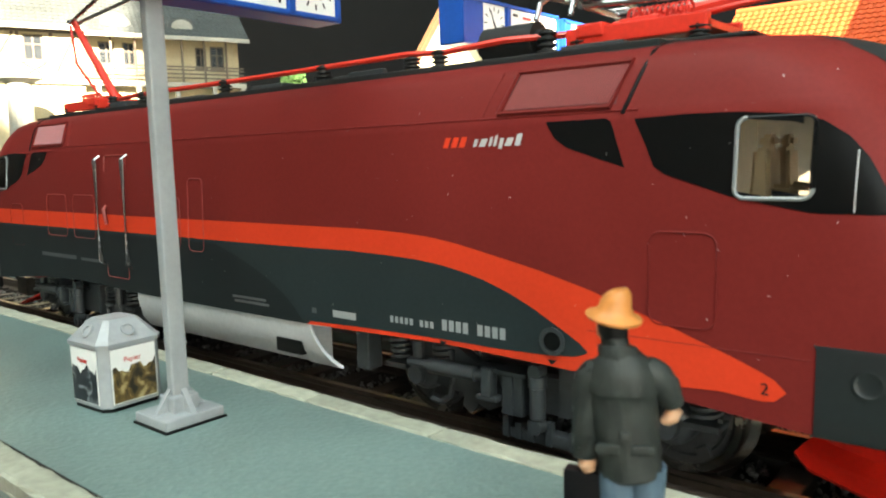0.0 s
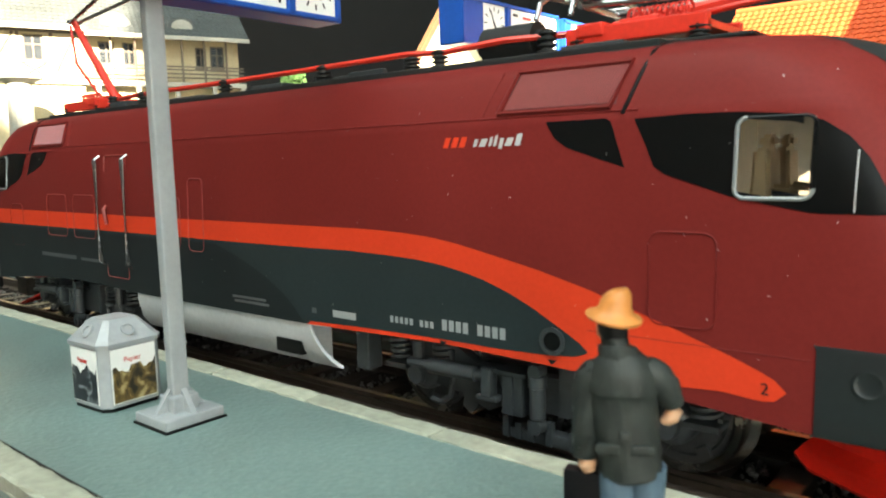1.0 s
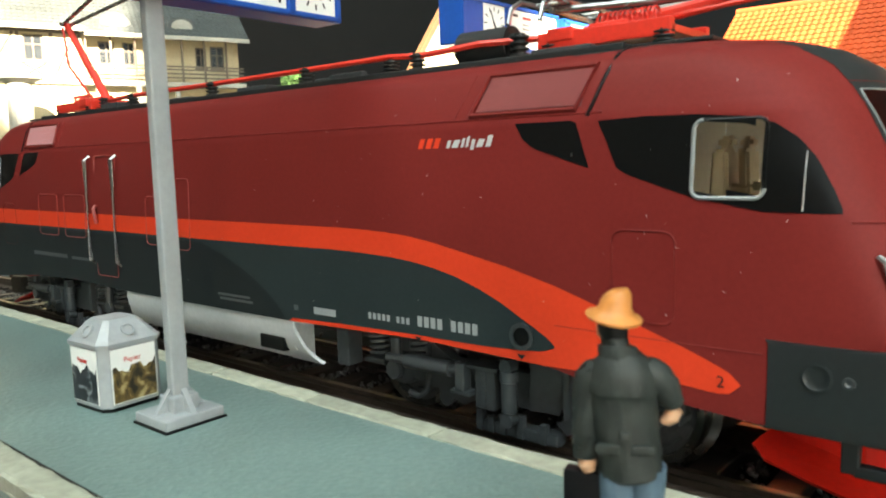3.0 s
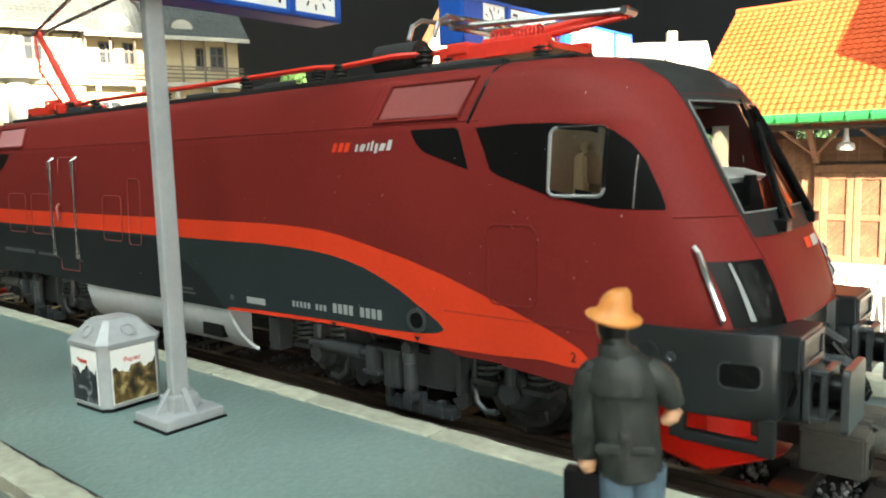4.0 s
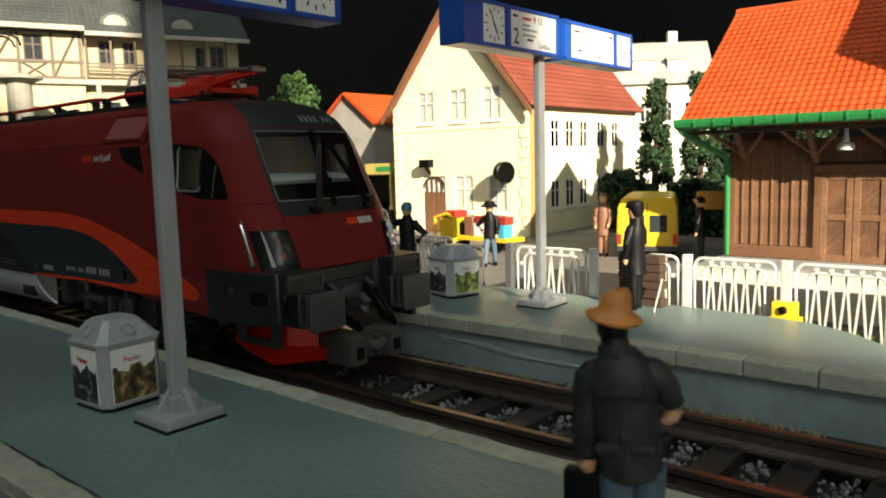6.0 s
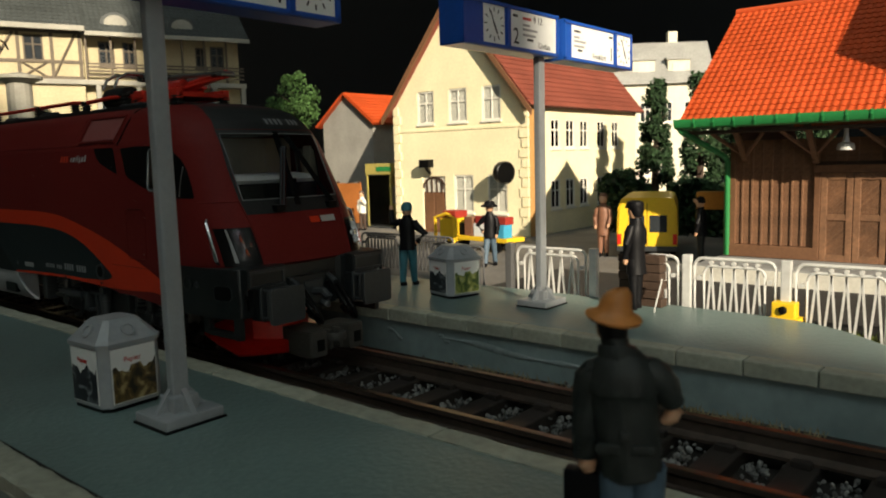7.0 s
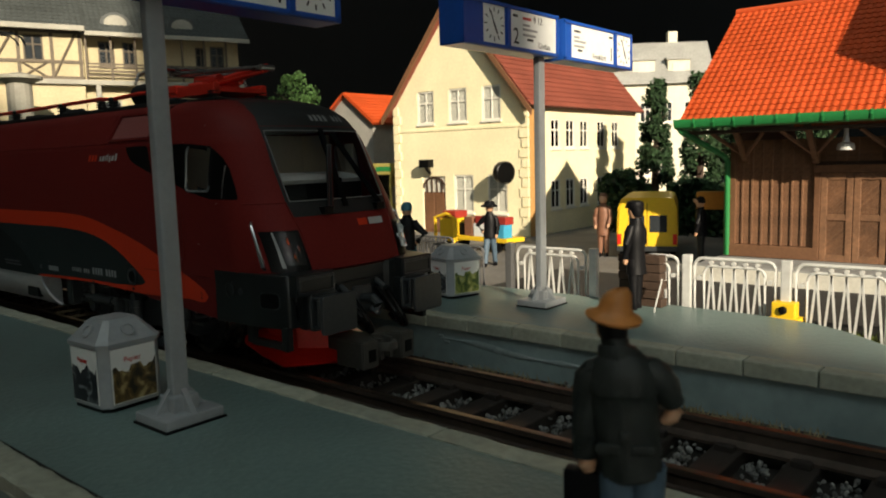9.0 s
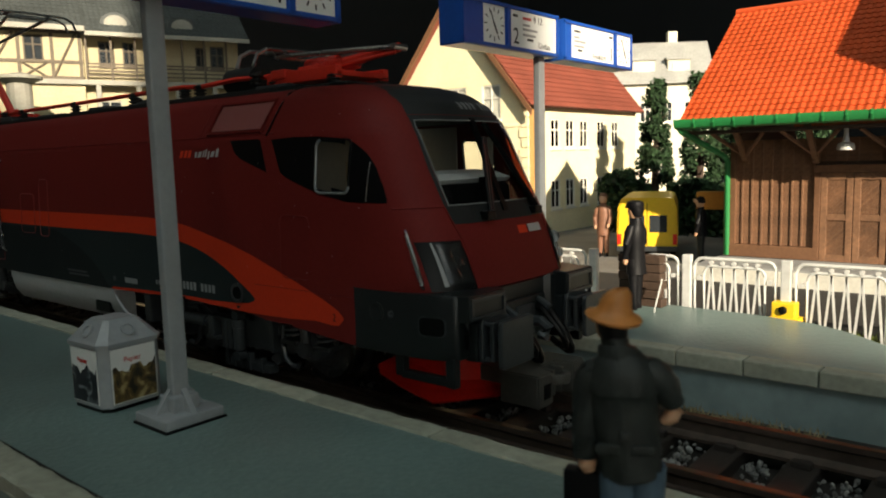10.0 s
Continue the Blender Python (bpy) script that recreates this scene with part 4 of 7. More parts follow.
def locomotive():
    loco = thing("locomotive", "wine-red model electric locomotive with orange swoosh on the track", "locomotive")
    part("body", hull(), RED, loco, "wine-red painted shell", True)
    # inner lining so that the shell has depth, and the dark frame below it
    part("underframe", box(-205, -16, -8.0, 8.0, 8.0, 12.0, 0.5), FRAMEGREY, loco, "dark grey underframe")
    top = [(-200, 26.0), (-132, 25.85), (-94, 25.85), (-78, 25.85), (-73.3, 25.75), (-69, 25.55), (-65.7, 25.3), (-61.8, 24.75), (-57.9, 24.0), (-50.2, 22.4), (-44, 20.8), (-34.7, 17.8), (-28.7, 15.7), (-26, 14.6), (-24.6, 13.9), (-24.1, 13.2)]
    low = [(-200, 11.6), (-89, 11.6), (-64, 12.2), (-46, 11.7), (-36, 11.9), (-29.7, 12.3), (-26.5, 12.0), (-25.2, 12.1), (-24.4, 12.6), (-24.1, 13.1)]
    dtop = [(-200, 22.7), (-132, 22.8), (-108, 22.7), (-88, 22.75), (-80, 22.8), (-73.5, 22.65), (-68, 22.4), (-64, 22.0), (-60.5, 21.4), (-57.2, 20.6), (-54, 19.5), (-51, 18.2), (-46.7, 15.9), (-44.6, 14.7), (-44.0, 14.1), (-44.0, 13.9)]
    dlow = [(-200, 11.6), (-89.3, 11.6), (-89.0, 12.1), (-78, 12.5), (-64, 12.75), (-55, 12.75), (-48.2, 13.0), (-45.5, 13.3), (-44.4, 13.6), (-44.0, 13.85)]
    arc = [(-110.5, 22.0), (-105, 20.4), (-99.9, 18.5), (-96.5, 16.9), (-93.4, 15.0), (-91.5, 13.4), (-89.9, 11.7)]
    for side in (-1, 1):
        part("swoosh", skin(lambda x: lerp(top, x), lambda x: max(lerp(low, x), sill(x) + 0.02), -204, -24.1, 180, 6, 0.05, side), ORANGE, loco, "orange-red painted swoosh", True)
        part("flank_panel", skin(lambda x: lerp(dtop, x), lambda x: max(lerp(dlow, x), sill(x) + 0.02), -204, -44.0, 180, 5, 0.09, side), FLANK, loco, "slate-grey painted flank", True)
        part("flank_shade", skin(lambda x: lerp(arc, x) if x > -110.5 else 22.2, lambda x: sill(x) + 0.02, -204, -89.9, 140, 5, 0.12, side), FLANK2, loco, "darker charcoal painted flank", True)
        for end in (0, 1):
            def mx(x):
                return 2 * MID - x if end else x
            # black window band, window frame with pane, and the small wedge behind it
            band_top = [(-39.2, 38.2), (-34, 38.4), (-29, 38.3), (-24.5, 37.9), (-22, 37.2), (-20, 35.8), (-18.5, 34.0), (-17.0, 31.2), (-16.3, 29.6)]
            band_low = [(-39.2, 38.1), (-38, 35.8), (-36.9, 33.4), (-35.7, 32.7), (-29, 30.5), (-22.5, 29.3), (-16.3, 29.2)]
            bm = skin(lambda x: lerp(band_top, mx(x)), lambda x: lerp(band_low, mx(x)), min(mx(-39.2), mx(-16.3)), max(mx(-39.2), mx(-16.3)), 60, 12, 0.07, side)
            hole = [f for f in bm.faces if -28.75 < mx(f.calc_center_median().x) < -22.85 and 30.9 < f.calc_center_median().z < 37.3]
            bmesh.ops.delete(bm, geom=hole, context="FACES")
            part("window_band", bm, BLACK, loco, "glossy black window band", True)
            edge = rounded(-29.1, -22.5, 30.5, 37.7, 0.9)
            dull = [(x, z) for x, z in edge if x < -28.1 or z < 31.5]
            dull = [q for q in dull if q[1] > 36.7] + [q for q in dull if q[1] <= 36.7]
            pts = [(mx(x), side * (flank(x, z) + 0.10), z) for x, z in dull]
            frame_part = part("side_window", pipe(pts, 0.21, None, 6), SILVERFRAME, loco, "cab side window with a dull silver frame", True)
            pts = [(mx(x), side * (flank(x, z) + 0.08), z) for x, z in edge]
            part("seal", pipe(pts + [pts[0]], 0.16, None, 6), BLACK, frame_part, "black rubber seal")
            part("pane", poly_skin([(mx(x), z) for x, z in edge], 10, 4, 0.03, side), DARKGLASS if end else GLASS, frame_part)
            part("window_wedge", poly_skin([(mx(x), z) for x, z in ((-49.5, 38.4), (-41.9, 38.4), (-40.0, 33.4), (-46.9, 35.6), (-48.3, 36.6))], 16, 4, 0.07, side), BLACK, loco, "black wedge-shaped panel")
            bm = pipe([(mx(-19.3), side * (flank(-19.3, z) + 0.1), z) for z in (29.4, 31, 33, 34.6)], 0.12, None, 5)
            part("trim_strip", bm, CHROME, loco, "thin silver strip")
            # roof grille: raised frame with upright slats
            xa, xb = -56.0, -41.5
            bm = bmesh.new()

            def edge_y(z, o):
                return side * (flank(-60, z) + o)
            corners = [(xa, 39.6), (xa + 1.6, 44.2), (xb + 1.0, 44.2), (xb - 0.6, 39.6)]
            loop = [(mx(x), edge_y(z, 0.15), z) for x, z in corners]
            pipe(loop + [loop[0]], 0.32, bm, 6)
            frame_part = part("roof_grille", bm, RED, loco, "raised red ventilation grille frame")
            bm = bmesh.new()
            for i in range(42):
                x = xa + 0.8 + i * 0.318
                pipe([(mx(x), edge_y(40.0, 0.12), 40.0), (mx(x + 1.3), edge_y(43.9, 0.12), 43.9)], 0.10, bm, 5)
            part("slats", bm, GRILLE, frame_part, "fine pink-red slats")
            part("grille_backing", skin(lambda x: 44.0, lambda x: 39.8, min(mx(xa + 0.9), mx(xb)), max(mx(xa + 0.9), mx(xb)), 4, 4, 0.03, side), GRILLEBACK, frame_part)
            bm = pipe([(mx(-58.3), edge_y(39.4, 0), 39.4), (mx(-56.6), edge_y(44.4, 0), 44.4)], 0.12, None, 5)
            part("roof_seam", bm, RED, loco)
            bm = pipe([(mx(x), side * (flank(-60, z) + 0.03), z) for x, z in ((-40.6, 38.8), (-40.2, 40), (-39.3, 43), (-38.8, 45), (-38.4, 46))], 0.22, None, 6)
            part("roof_gap", bm, BLACK, loco, "dark gap between roof sections")
            # outlined hatch
            pts = [(mx(x), side * (flank(x, z) + 0.04), z) for x, z in rounded(-37.2, -30.5, 18.0, 27.2, 1.3)]
            part("hatch", pipe(pts + [pts[0]], 0.10, None, 5), RED, loco, "raised outline of a rounded hatch", True)
        # seam lines along the body
        part("cantrail_seam", pipe([(x, side * (flank(x, 39.1) + 0.02), 39.1) for x in np.linspace(-182, -39, 30)], 0.12, None, 5), RED, loco)
        # door with handrails
        for x in (-148.3, -138.0):
            part("handrail", pipe([(x, side * 17.2, 16.3), (x, side * 18.1, 16.9), (x, side * 18.0, 36.2), (x, side * 16.9, 36.9)], 0.38, None, 6), CHROME, loco, "chrome door handrail", True)
        bm = bmesh.new()
        pts = [(x, side * (flank(x, z) + 0.1), z) for x, z in rounded(-147.2, -139.2, 14.0, 37.0, 0.6)]
        pipe(pts + [pts[0]], 0.12, bm, 5)
        pipe([(-146.0, side * 17.5, 27.5), (-145.6, side * 18.2, 26.8), (-144.8, side * 18.2, 24.2)], 0.35, bm, 6)
        part("cab_door", bm, REDLINE, loco, "outline and handle of the side door")
        # prints: emblem, numbers as bars, warning marks
        for x0, x1, z0, z1, pr in ((-63.7, -62.8, 36.0, 37.2, ORANGE), (-62.5, -61.5, 36.0, 37.2, ORANGE), (-61.3, -60.3, 36.0, 37.2, ORANGE), (-59.2, -58.7, 36.0, 36.9, GREYPRINT2), (-58.4, -57.3, 36.0, 36.9, GREYPRINT2), (-57.0, -56.6, 36.0, 37.1, GREYPRINT2),
                                   (-56.3, -55.9, 36.0, 37.3, GREYPRINT2), (-55.6, -55.1, 35.7, 36.9, GREYPRINT2), (-54.8, -53.7, 36.0, 36.9, GREYPRINT2), (-53.4, -52.6, 36.0, 37.3, GREYPRINT2)):
            part("emblem", poly_skin([(x0 + 0.25, z1), (x1 + 0.25, z1), (x1, z0), (x0, z0)], 3, 2, 0.04, side), pr, loco, "plain printed emblem shape")
        x = -72.6
        for i in range(19):
            big = i >= 9
            wd, ht = (0.78, 1.35) if big else (0.55, 0.85)
            if i not in (5, 9, 14):
                part("number_bar", poly_skin([(x, 13.9 + ht), (x + wd, 13.9 + ht), (x + wd, 13.9), (x, 13.9)], 2, 1, 0.13, side), GREYPRINT, loco)
            x += wd + 0.3
        for x0, x1, z0, z1, pr in ((-83.6, -79.0, 13.3, 14.3, GREYPRINT), (-88.0, -87.0, 13.4, 14.2, DIMPRINT), (-107.0, -98.5, 13.9, 14.3, DIMPRINT), (-106.5, -97.8, 13.2, 13.6, DIMPRINT), (-176, -160, 16.4, 17.2, DIMPRINT), (-158, -150, 16.4, 17.0, DIMPRINT)):
            part("notice_bar", poly_skin([(x0, z1), (x1, z1), (x1, z0), (x0, z0)], 4, 1, 0.15, side), pr, loco)
        for x in (-63.8, -48.3):
            part("jack_mark", poly_skin([(x - 0.6, 12.55), (x + 0.6, 12.55), (x, 11.95)], 2, 1, 0.14, side), FLANK2, loco, "small dark triangle mark")
        bm = lathe([(1.55, 0), (1.6, 0.25), (1.15, 0.3), (1.1, 0.05), (0.3, 0.02)], None, 20, T(-48.2, side * 17.36, 14.65) @ Matrix.Diagonal((1, -side, 1, 1)) @ T(0, 0, 0, 90, 0, 0))
        bmesh.ops.recalc_face_normals(bm, faces=bm.faces[:])
        cap = part("filler_cap", bm, FRAMEGREY, loco, "round dark socket with a metal rim", True)
        part("socket_hole", prism([(-48.2 + 1.0 * math.cos(a), 14.65 + 1.0 * math.sin(a)) for a in np.linspace(0, math.tau, 17)[:-1]], min(side * 17.3, side * 17.62), max(side * 17.3, side * 17.62)), BLACK, cap)
        # large ghost lettering outlines become plain outlined bars
        for x0, x1, z0, z1 in ((-118.5, -114.2, 20.6, 32.6), (-128, -121, 21, 29.5), (-160, -151, 21, 29.5), (-172, -163, 21, 29.5)):
            pts = [(x, side * (flank(x, z) + 0.13), z) for x, z in rounded(x0, x1, z0, z1, 0.9, 3)]
            part("outline_print", pipe(pts + [pts[0]], 0.07, None, 4), REDLINE, loco, "thin pale outline print")
        # light grey equipment box between the bogies
        pts = [(14.6, 11.8), (16.9, 11.6), (17.0, 10.6), (16.2, 7.2), (14.8, 5.2), (12.5, 4.8), (12.5, 11.8)]
        bm = prism([(side * a, b) for a, b in pts], -137.5, -89.5, axis="x")
        box_part = part("equipment_box", bm, SILVER, loco, "light grey underfloor equipment box", True)
        # the shell of the box runs out into a curved fin
        bm = bmesh.new()
        rows = []
        for y, z, x in ((16.4, 11.75, -85.4), (17.0, 11.6, -88.9), (17.05, 10.6, -88.9), (16.75, 9.2, -88.4), (16.3, 7.6, -87.6), (15.6, 6.2, -86.6), (15.0, 5.3, -85.7), (14.7, 5.0, -85.0)):
            rows.append([bm.verts.new((a, side * y, z)) for a in (-92.0, x - 0.8, x)])
        for a, b in zip(rows, rows[1:]):
            for k in range(2):
                bm.faces.new((a[k], a[k + 1], b[k + 1], b[k]))
        bmesh.ops.recalc_face_normals(bm, faces=bm.faces[:])
        bmesh.ops.solidify(bm, geom=bm.faces[:], thickness=0.5)
        part("end_bracket", bm, SILVER, box_part, "curved light grey end fin", True)
        part("top_ledge", box(-137.5, -84.9, min(side * 14.8, side * 17.2), max(side * 14.8, side * 17.2), 11.5, 11.9, 0.1), SILVER, box_part)
        part("recess", box(-97.5, -91.5, min(side * 15.0, side * 16.75), max(side * 15.0, side * 16.75), 6.4, 8.6, 0.3), BLACK, box_part)
    # dust on the near flank
    rng = random.Random(3)
    bm = bmesh.new()
    for _ in range(80):
        x, z = rng.uniform(-120, -20), rng.uniform(14, 45)
        ln, a, w = rng.choice((0.03, 0.04, 0.05, 0.14)), rng.uniform(0, 3.1), rng.uniform(0.018, 0.032)
        u, v = Vector((math.cos(a), math.sin(a))), Vector((-math.sin(a), math.cos(a)))
        q = [(x + u.x * i * ln + v.x * j * w, z + u.y * i * ln + v.y * j * w) for i, j in ((-1, -1), (1, -1), (1, 1), (-1, 1))]
        bm.faces.new([bm.verts.new((p, -(flank(p, r) + 0.16), r)) for p, r in q])
    tagged(part("dust", bm, GREYPRINT2, loco), "tiny pale dust specks", kind="stuff")
    # two, printed on the swoosh
    text = bpy.data.curves.new("digit", "FONT")
    text.body, text.size = "2", 1.6 * MM
    me_ob = new("digit", text)
    me_ob.data.materials.append(FLANK2)
    me_ob.parent, me_ob.matrix_basis = loco, at(-26.3, -17.45, 12.7, 0, 90)
    me_ob["label"] = "small dark printed digit"
    # roof: black walkway, red conductor on insulators, apparatus
    part("roof_walkway", box(-182, -39, -11.0, 11.0, 45.6, 46.6, 0.2), ROOFBLACK, loco, "black flat roof deck")
    pts = [(-46, -2, 49.8), (-54, -4.5, 49.3), (-62, -5.5, 49.5), (-72, -6, 49.0), (-78, -6, 49.4), (-96, -6, 49.3), (-120, -6, 49.2), (-150, -6, 49.2), (-166, -4, 49.2)]
    part("roof_conductor", pipe(pts, 0.45, None, 6), PANTORED, loco, "bright red roof conductor bar")
    for x, y, h in ((-55.5, -6, 3.6), (-72.5, -6, 3.0), (-77.5, -6, 2.6), (-96, -6, 3.2), (-100, -3, 2.4), (-122, -6, 3.2), (-150, -6, 3.2), (-164, -5, 3.4)):
        part("insulator", insulator(x, y, 46.4, h, 1.2), ROOFBLACK, loco, "black ribbed insulator", True)
    bm = rod((-66.5, -3, 49.4), (-58.5, -3, 49.4), 2.3, None, 18)
    rod((-67.5, -3, 49.4), (-57.4, -3, 49.4), 1.3, bm, 14)
    box(-60.5, -58, -4.5, -1.5, 46.4, 49, 0.3, bm)
    box(-66.5, -64.5, -4.5, -1.5, 46.4, 49, 0.3, bm)
    part("main_switch", bm, ROOFBLACK, loco, "dark cylindrical roof switch", True)
    for x0, x1, y0, y1, h in ((-92, -84, -8, -2, 0.9), (-112, -104, -8, 0, 1.1), (-140, -128, -7, 2, 1.0), (-160, -153, -8, -2, 1.6), (-52, -44, -9, -7.5, 0.8), (-87, -80, -9.5, -8.4, 1.0)):
        part("roof_box", box(x0, x1, y0, y1, 46.5, 46.5 + h, 0.3), FRAMEGREY, loco, "low grey roof box")
    pantograph(loco, -45.0, True, -1)
    pantograph(loco, 2 * MID + 45.0, False, 1)
    for end in (False, True):
        end_gear(loco, end)
    wheels = []
    for xc in (-53.9, 2 * MID + 53.9):
        bogie(loco, xc)
        wheels += [(wheelset(loco, xc + dx), xc + dx) for dx in (-17.25, 17.25)]
    part("bracket", box(-82.0, -79.5, -14.8, -12.0, 5.6, 11.0, 0.3), FRAMEGREY, loco)
    return loco, wheels


SILVERFRAME = mat("grey_metal_frame", (0.24, 0.25, 0.25), 0.4, 0.3, vary=0.08)
# darker red behind the slats paints in the shade of the gaps
GRILLEBACK = mat("shaded_red_backing", (0.07, 0.008, 0.008), 0.6)
GRILLE = mat("pale_red_slats", (0.23, 0.045, 0.043), 0.5, vary=0.08, grain=0.4)
LOCO, WHEELS = locomotive()
for ob in LOCO.children_recursive:
    if ob.name.startswith(("pane", "windscreen.", "lens")) or ob.name == "windscreen":
        ob.visible_shadow = False


# ---------------------------------------------------------------- materials of the town
CREAM = mat("cream_plaster", (0.86, 0.77, 0.50), 0.85, vary=0.05, grain=1.2, bump=0.05, stain=0.08, stain_size=20)
CREAMDULL = mat("dull_cream_plaster", (0.50, 0.43, 0.27), 0.85, vary=0.08, grain=1.2, bump=0.05, stain=0.15, stain_size=20)
DULLWHITE = mat("grey_white_paint", (0.34, 0.33, 0.28), 0.7, vary=0.08, grain=1.2, stain=0.15)
GREYTIMBER = mat("grey_brown_timber", (0.13, 0.105, 0.075), 0.75, vary=0.2, grain=0.9, bump=0.05)
OCHRE = mat("ochre_corner_stone", (0.50, 0.27, 0.09), 0.8, vary=0.08, grain=1.0, bump=0.05)
# grey level carries the shadow the cottage walls lie in
PALE = mat("shade_dimmed_plaster", (0.30, 0.29, 0.26), 0.85, vary=0.06, grain=1.5, bump=0.04, stain=0.15)
WHITEWALL = mat("white_plaster", (0.70, 0.66, 0.52), 0.85, vary=0.05, grain=1.5, bump=0.04, stain=0.1)
TILE = mat("orange_roof_tile", (0.48, 0.070, 0.014), 0.5, vary=0.10, grain=1.0, bump=0.03, stain=0.12, stain_size=12, island=0.06)
TILEDARK = mat("brown_red_roof_tile", (0.20, 0.050, 0.030), 0.6, vary=0.12, grain=1.0, bump=0.03, stain=0.15, island=0.08)
SLATE = mat("dark_slate_roof", (0.060, 0.068, 0.066), 0.6, vary=0.15, grain=1.2, bump=0.03, stain=0.15, island=0.08)
GREYROOF = mat("light_grey_roof", (0.30, 0.30, 0.28), 0.6, vary=0.12, grain=1.2, bump=0.03, stain=0.15)
PLANK = mat("brown_weathered_plank", (0.19, 0.095, 0.048), 0.65, vary=0.22, grain=0.7, bump=0.10, stain=0.25, stain_size=5, pieces=0.14)
TIMBER = mat("brown_timber", (0.16, 0.075, 0.035), 0.65, vary=0.15, grain=0.9, bump=0.06, stain=0.2)
DARKTIMBER = mat("dark_brown_timber", (0.055, 0.032, 0.020), 0.7, vary=0.2, grain=0.9, bump=0.06)
GREEN = mat("green_gutter_paint", (0.022, 0.20, 0.055), 0.4, vary=0.06, grain=1.0)
WHITEPAINT = mat("silver_grey_railing_paint", (0.64, 0.64, 0.61), 0.3, 0.12, vary=0.08, grain=0.9, stain=0.15)
# railings away from the sun: their darkness is put into the colour
SHADERAIL = mat("shade_dark_railing_paint", (0.10, 0.10, 0.10), 0.5, vary=0.1, grain=0.9)
PANEWHITE = mat("white_window_frame", (0.72, 0.70, 0.62), 0.5, vary=0.05, grain=1.0)
WINDOWDARK = mat("dark_window_glass", (0.03, 0.035, 0.04), 0.12, vary=0.1, grain=3)
CURTAIN = mat("white_curtain", (0.62, 0.60, 0.52), 0.8, vary=0.06, grain=1.0)
YELLOW = mat("yellow_plastic", (0.78, 0.50, 0.02), 0.4, vary=0.05, grain=1.0)
ORANGEBOX = mat("orange_parcel", (0.62, 0.26, 0.03), 0.6, vary=0.06, grain=1.0)
# telephone box and board: yellow and orange dimmed to include the shade on them
SHADEYELLOW = mat("shaded_yellow_plastic", (0.40, 0.33, 0.09), 0.5, vary=0.1, grain=1.0, stain=0.15)
SHADEORANGE = mat("shaded_orange_paint", (0.36, 0.12, 0.025), 0.6, vary=0.1, grain=1.0, stain=0.15)
SKYBLUE = mat("light_blue_plastic", (0.05, 0.32, 0.50), 0.5, vary=0.05, grain=1.0)
SKIN = mat("painted_flesh", (0.60, 0.34, 0.20), 0.5, vary=0.06, grain=0.8)
CLOTHBLACK = mat("black_painted_cloth", (0.005, 0.005, 0.006), 0.5, spec=0.2, vary=0.25, grain=1.2, bump=0.06, stain=0.25, stain_size=3)
CLOTHDARK = mat("dark_green_black_jacket", (0.026, 0.030, 0.027), 0.5, spec=0.3, vary=0.25, grain=1.2, bump=0.08, stain=0.3, stain_size=3)
TEAL = mat("teal_painted_cloth", (0.035, 0.16, 0.20), 0.55, vary=0.12, grain=1.0, bump=0.05)
JEANS = mat("blue_grey_painted_cloth", (0.07, 0.11, 0.15), 0.6, vary=0.15, grain=1.0, bump=0.05)
BROWNCLOTH = mat("brown_painted_cloth", (0.20, 0.09, 0.05), 0.6, vary=0.15, grain=1.0, bump=0.05)
GREENCLOTH = mat("green_painted_cloth", (0.02, 0.07, 0.03), 0.6, vary=0.15, grain=1.0)
HAT = mat("tan_painted_hat", (0.52, 0.20, 0.045), 0.5, vary=0.10, grain=1.0, bump=0.03, stain=0.2, stain_size=4)
LEAF = mat("green_foam_leaf", (0.045, 0.105, 0.022), 0.8, vary=0.3, grain=1.0, island=0.4)
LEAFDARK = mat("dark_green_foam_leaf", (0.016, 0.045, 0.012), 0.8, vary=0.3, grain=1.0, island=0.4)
GRASS = mat("static_grass", (0.16, 0.20, 0.035), 0.8, vary=0.3, grain=1.0, island=0.4)
STRAW = mat("dry_straw_fibre", (0.30, 0.23, 0.12), 0.8, vary=0.3, grain=1.0, island=0.35)
SIGNWHITE = mat("white_sign_paper", (0.74, 0.76, 0.74), 0.5, vary=0.03, grain=1.5)
INK = mat("black_ink", (0.02, 0.02, 0.02), 0.5, vary=0.05)
REDINK = mat("red_ink", (0.50, 0.04, 0.03), 0.5, vary=0.05)
GREYINK = mat("grey_ink", (0.30, 0.31, 0.31), 0.5, vary=0.05)
SUITRED = mat("red_suitcase", (0.30, 0.03, 0.02), 0.5, vary=0.1)
RAMP = mat("concrete_ramp", (0.26, 0.26, 0.25), 0.75, vary=0.10, grain=1.0, bump=0.05, stain=0.2)
# ramp face made paler than its top, with the sunlight in the colour
LITSIDE = mat("sunlit_pale_ramp_side", (0.62, 0.60, 0.52), 0.8, vary=0.08, grain=1.0, bump=0.05, stain=0.15)


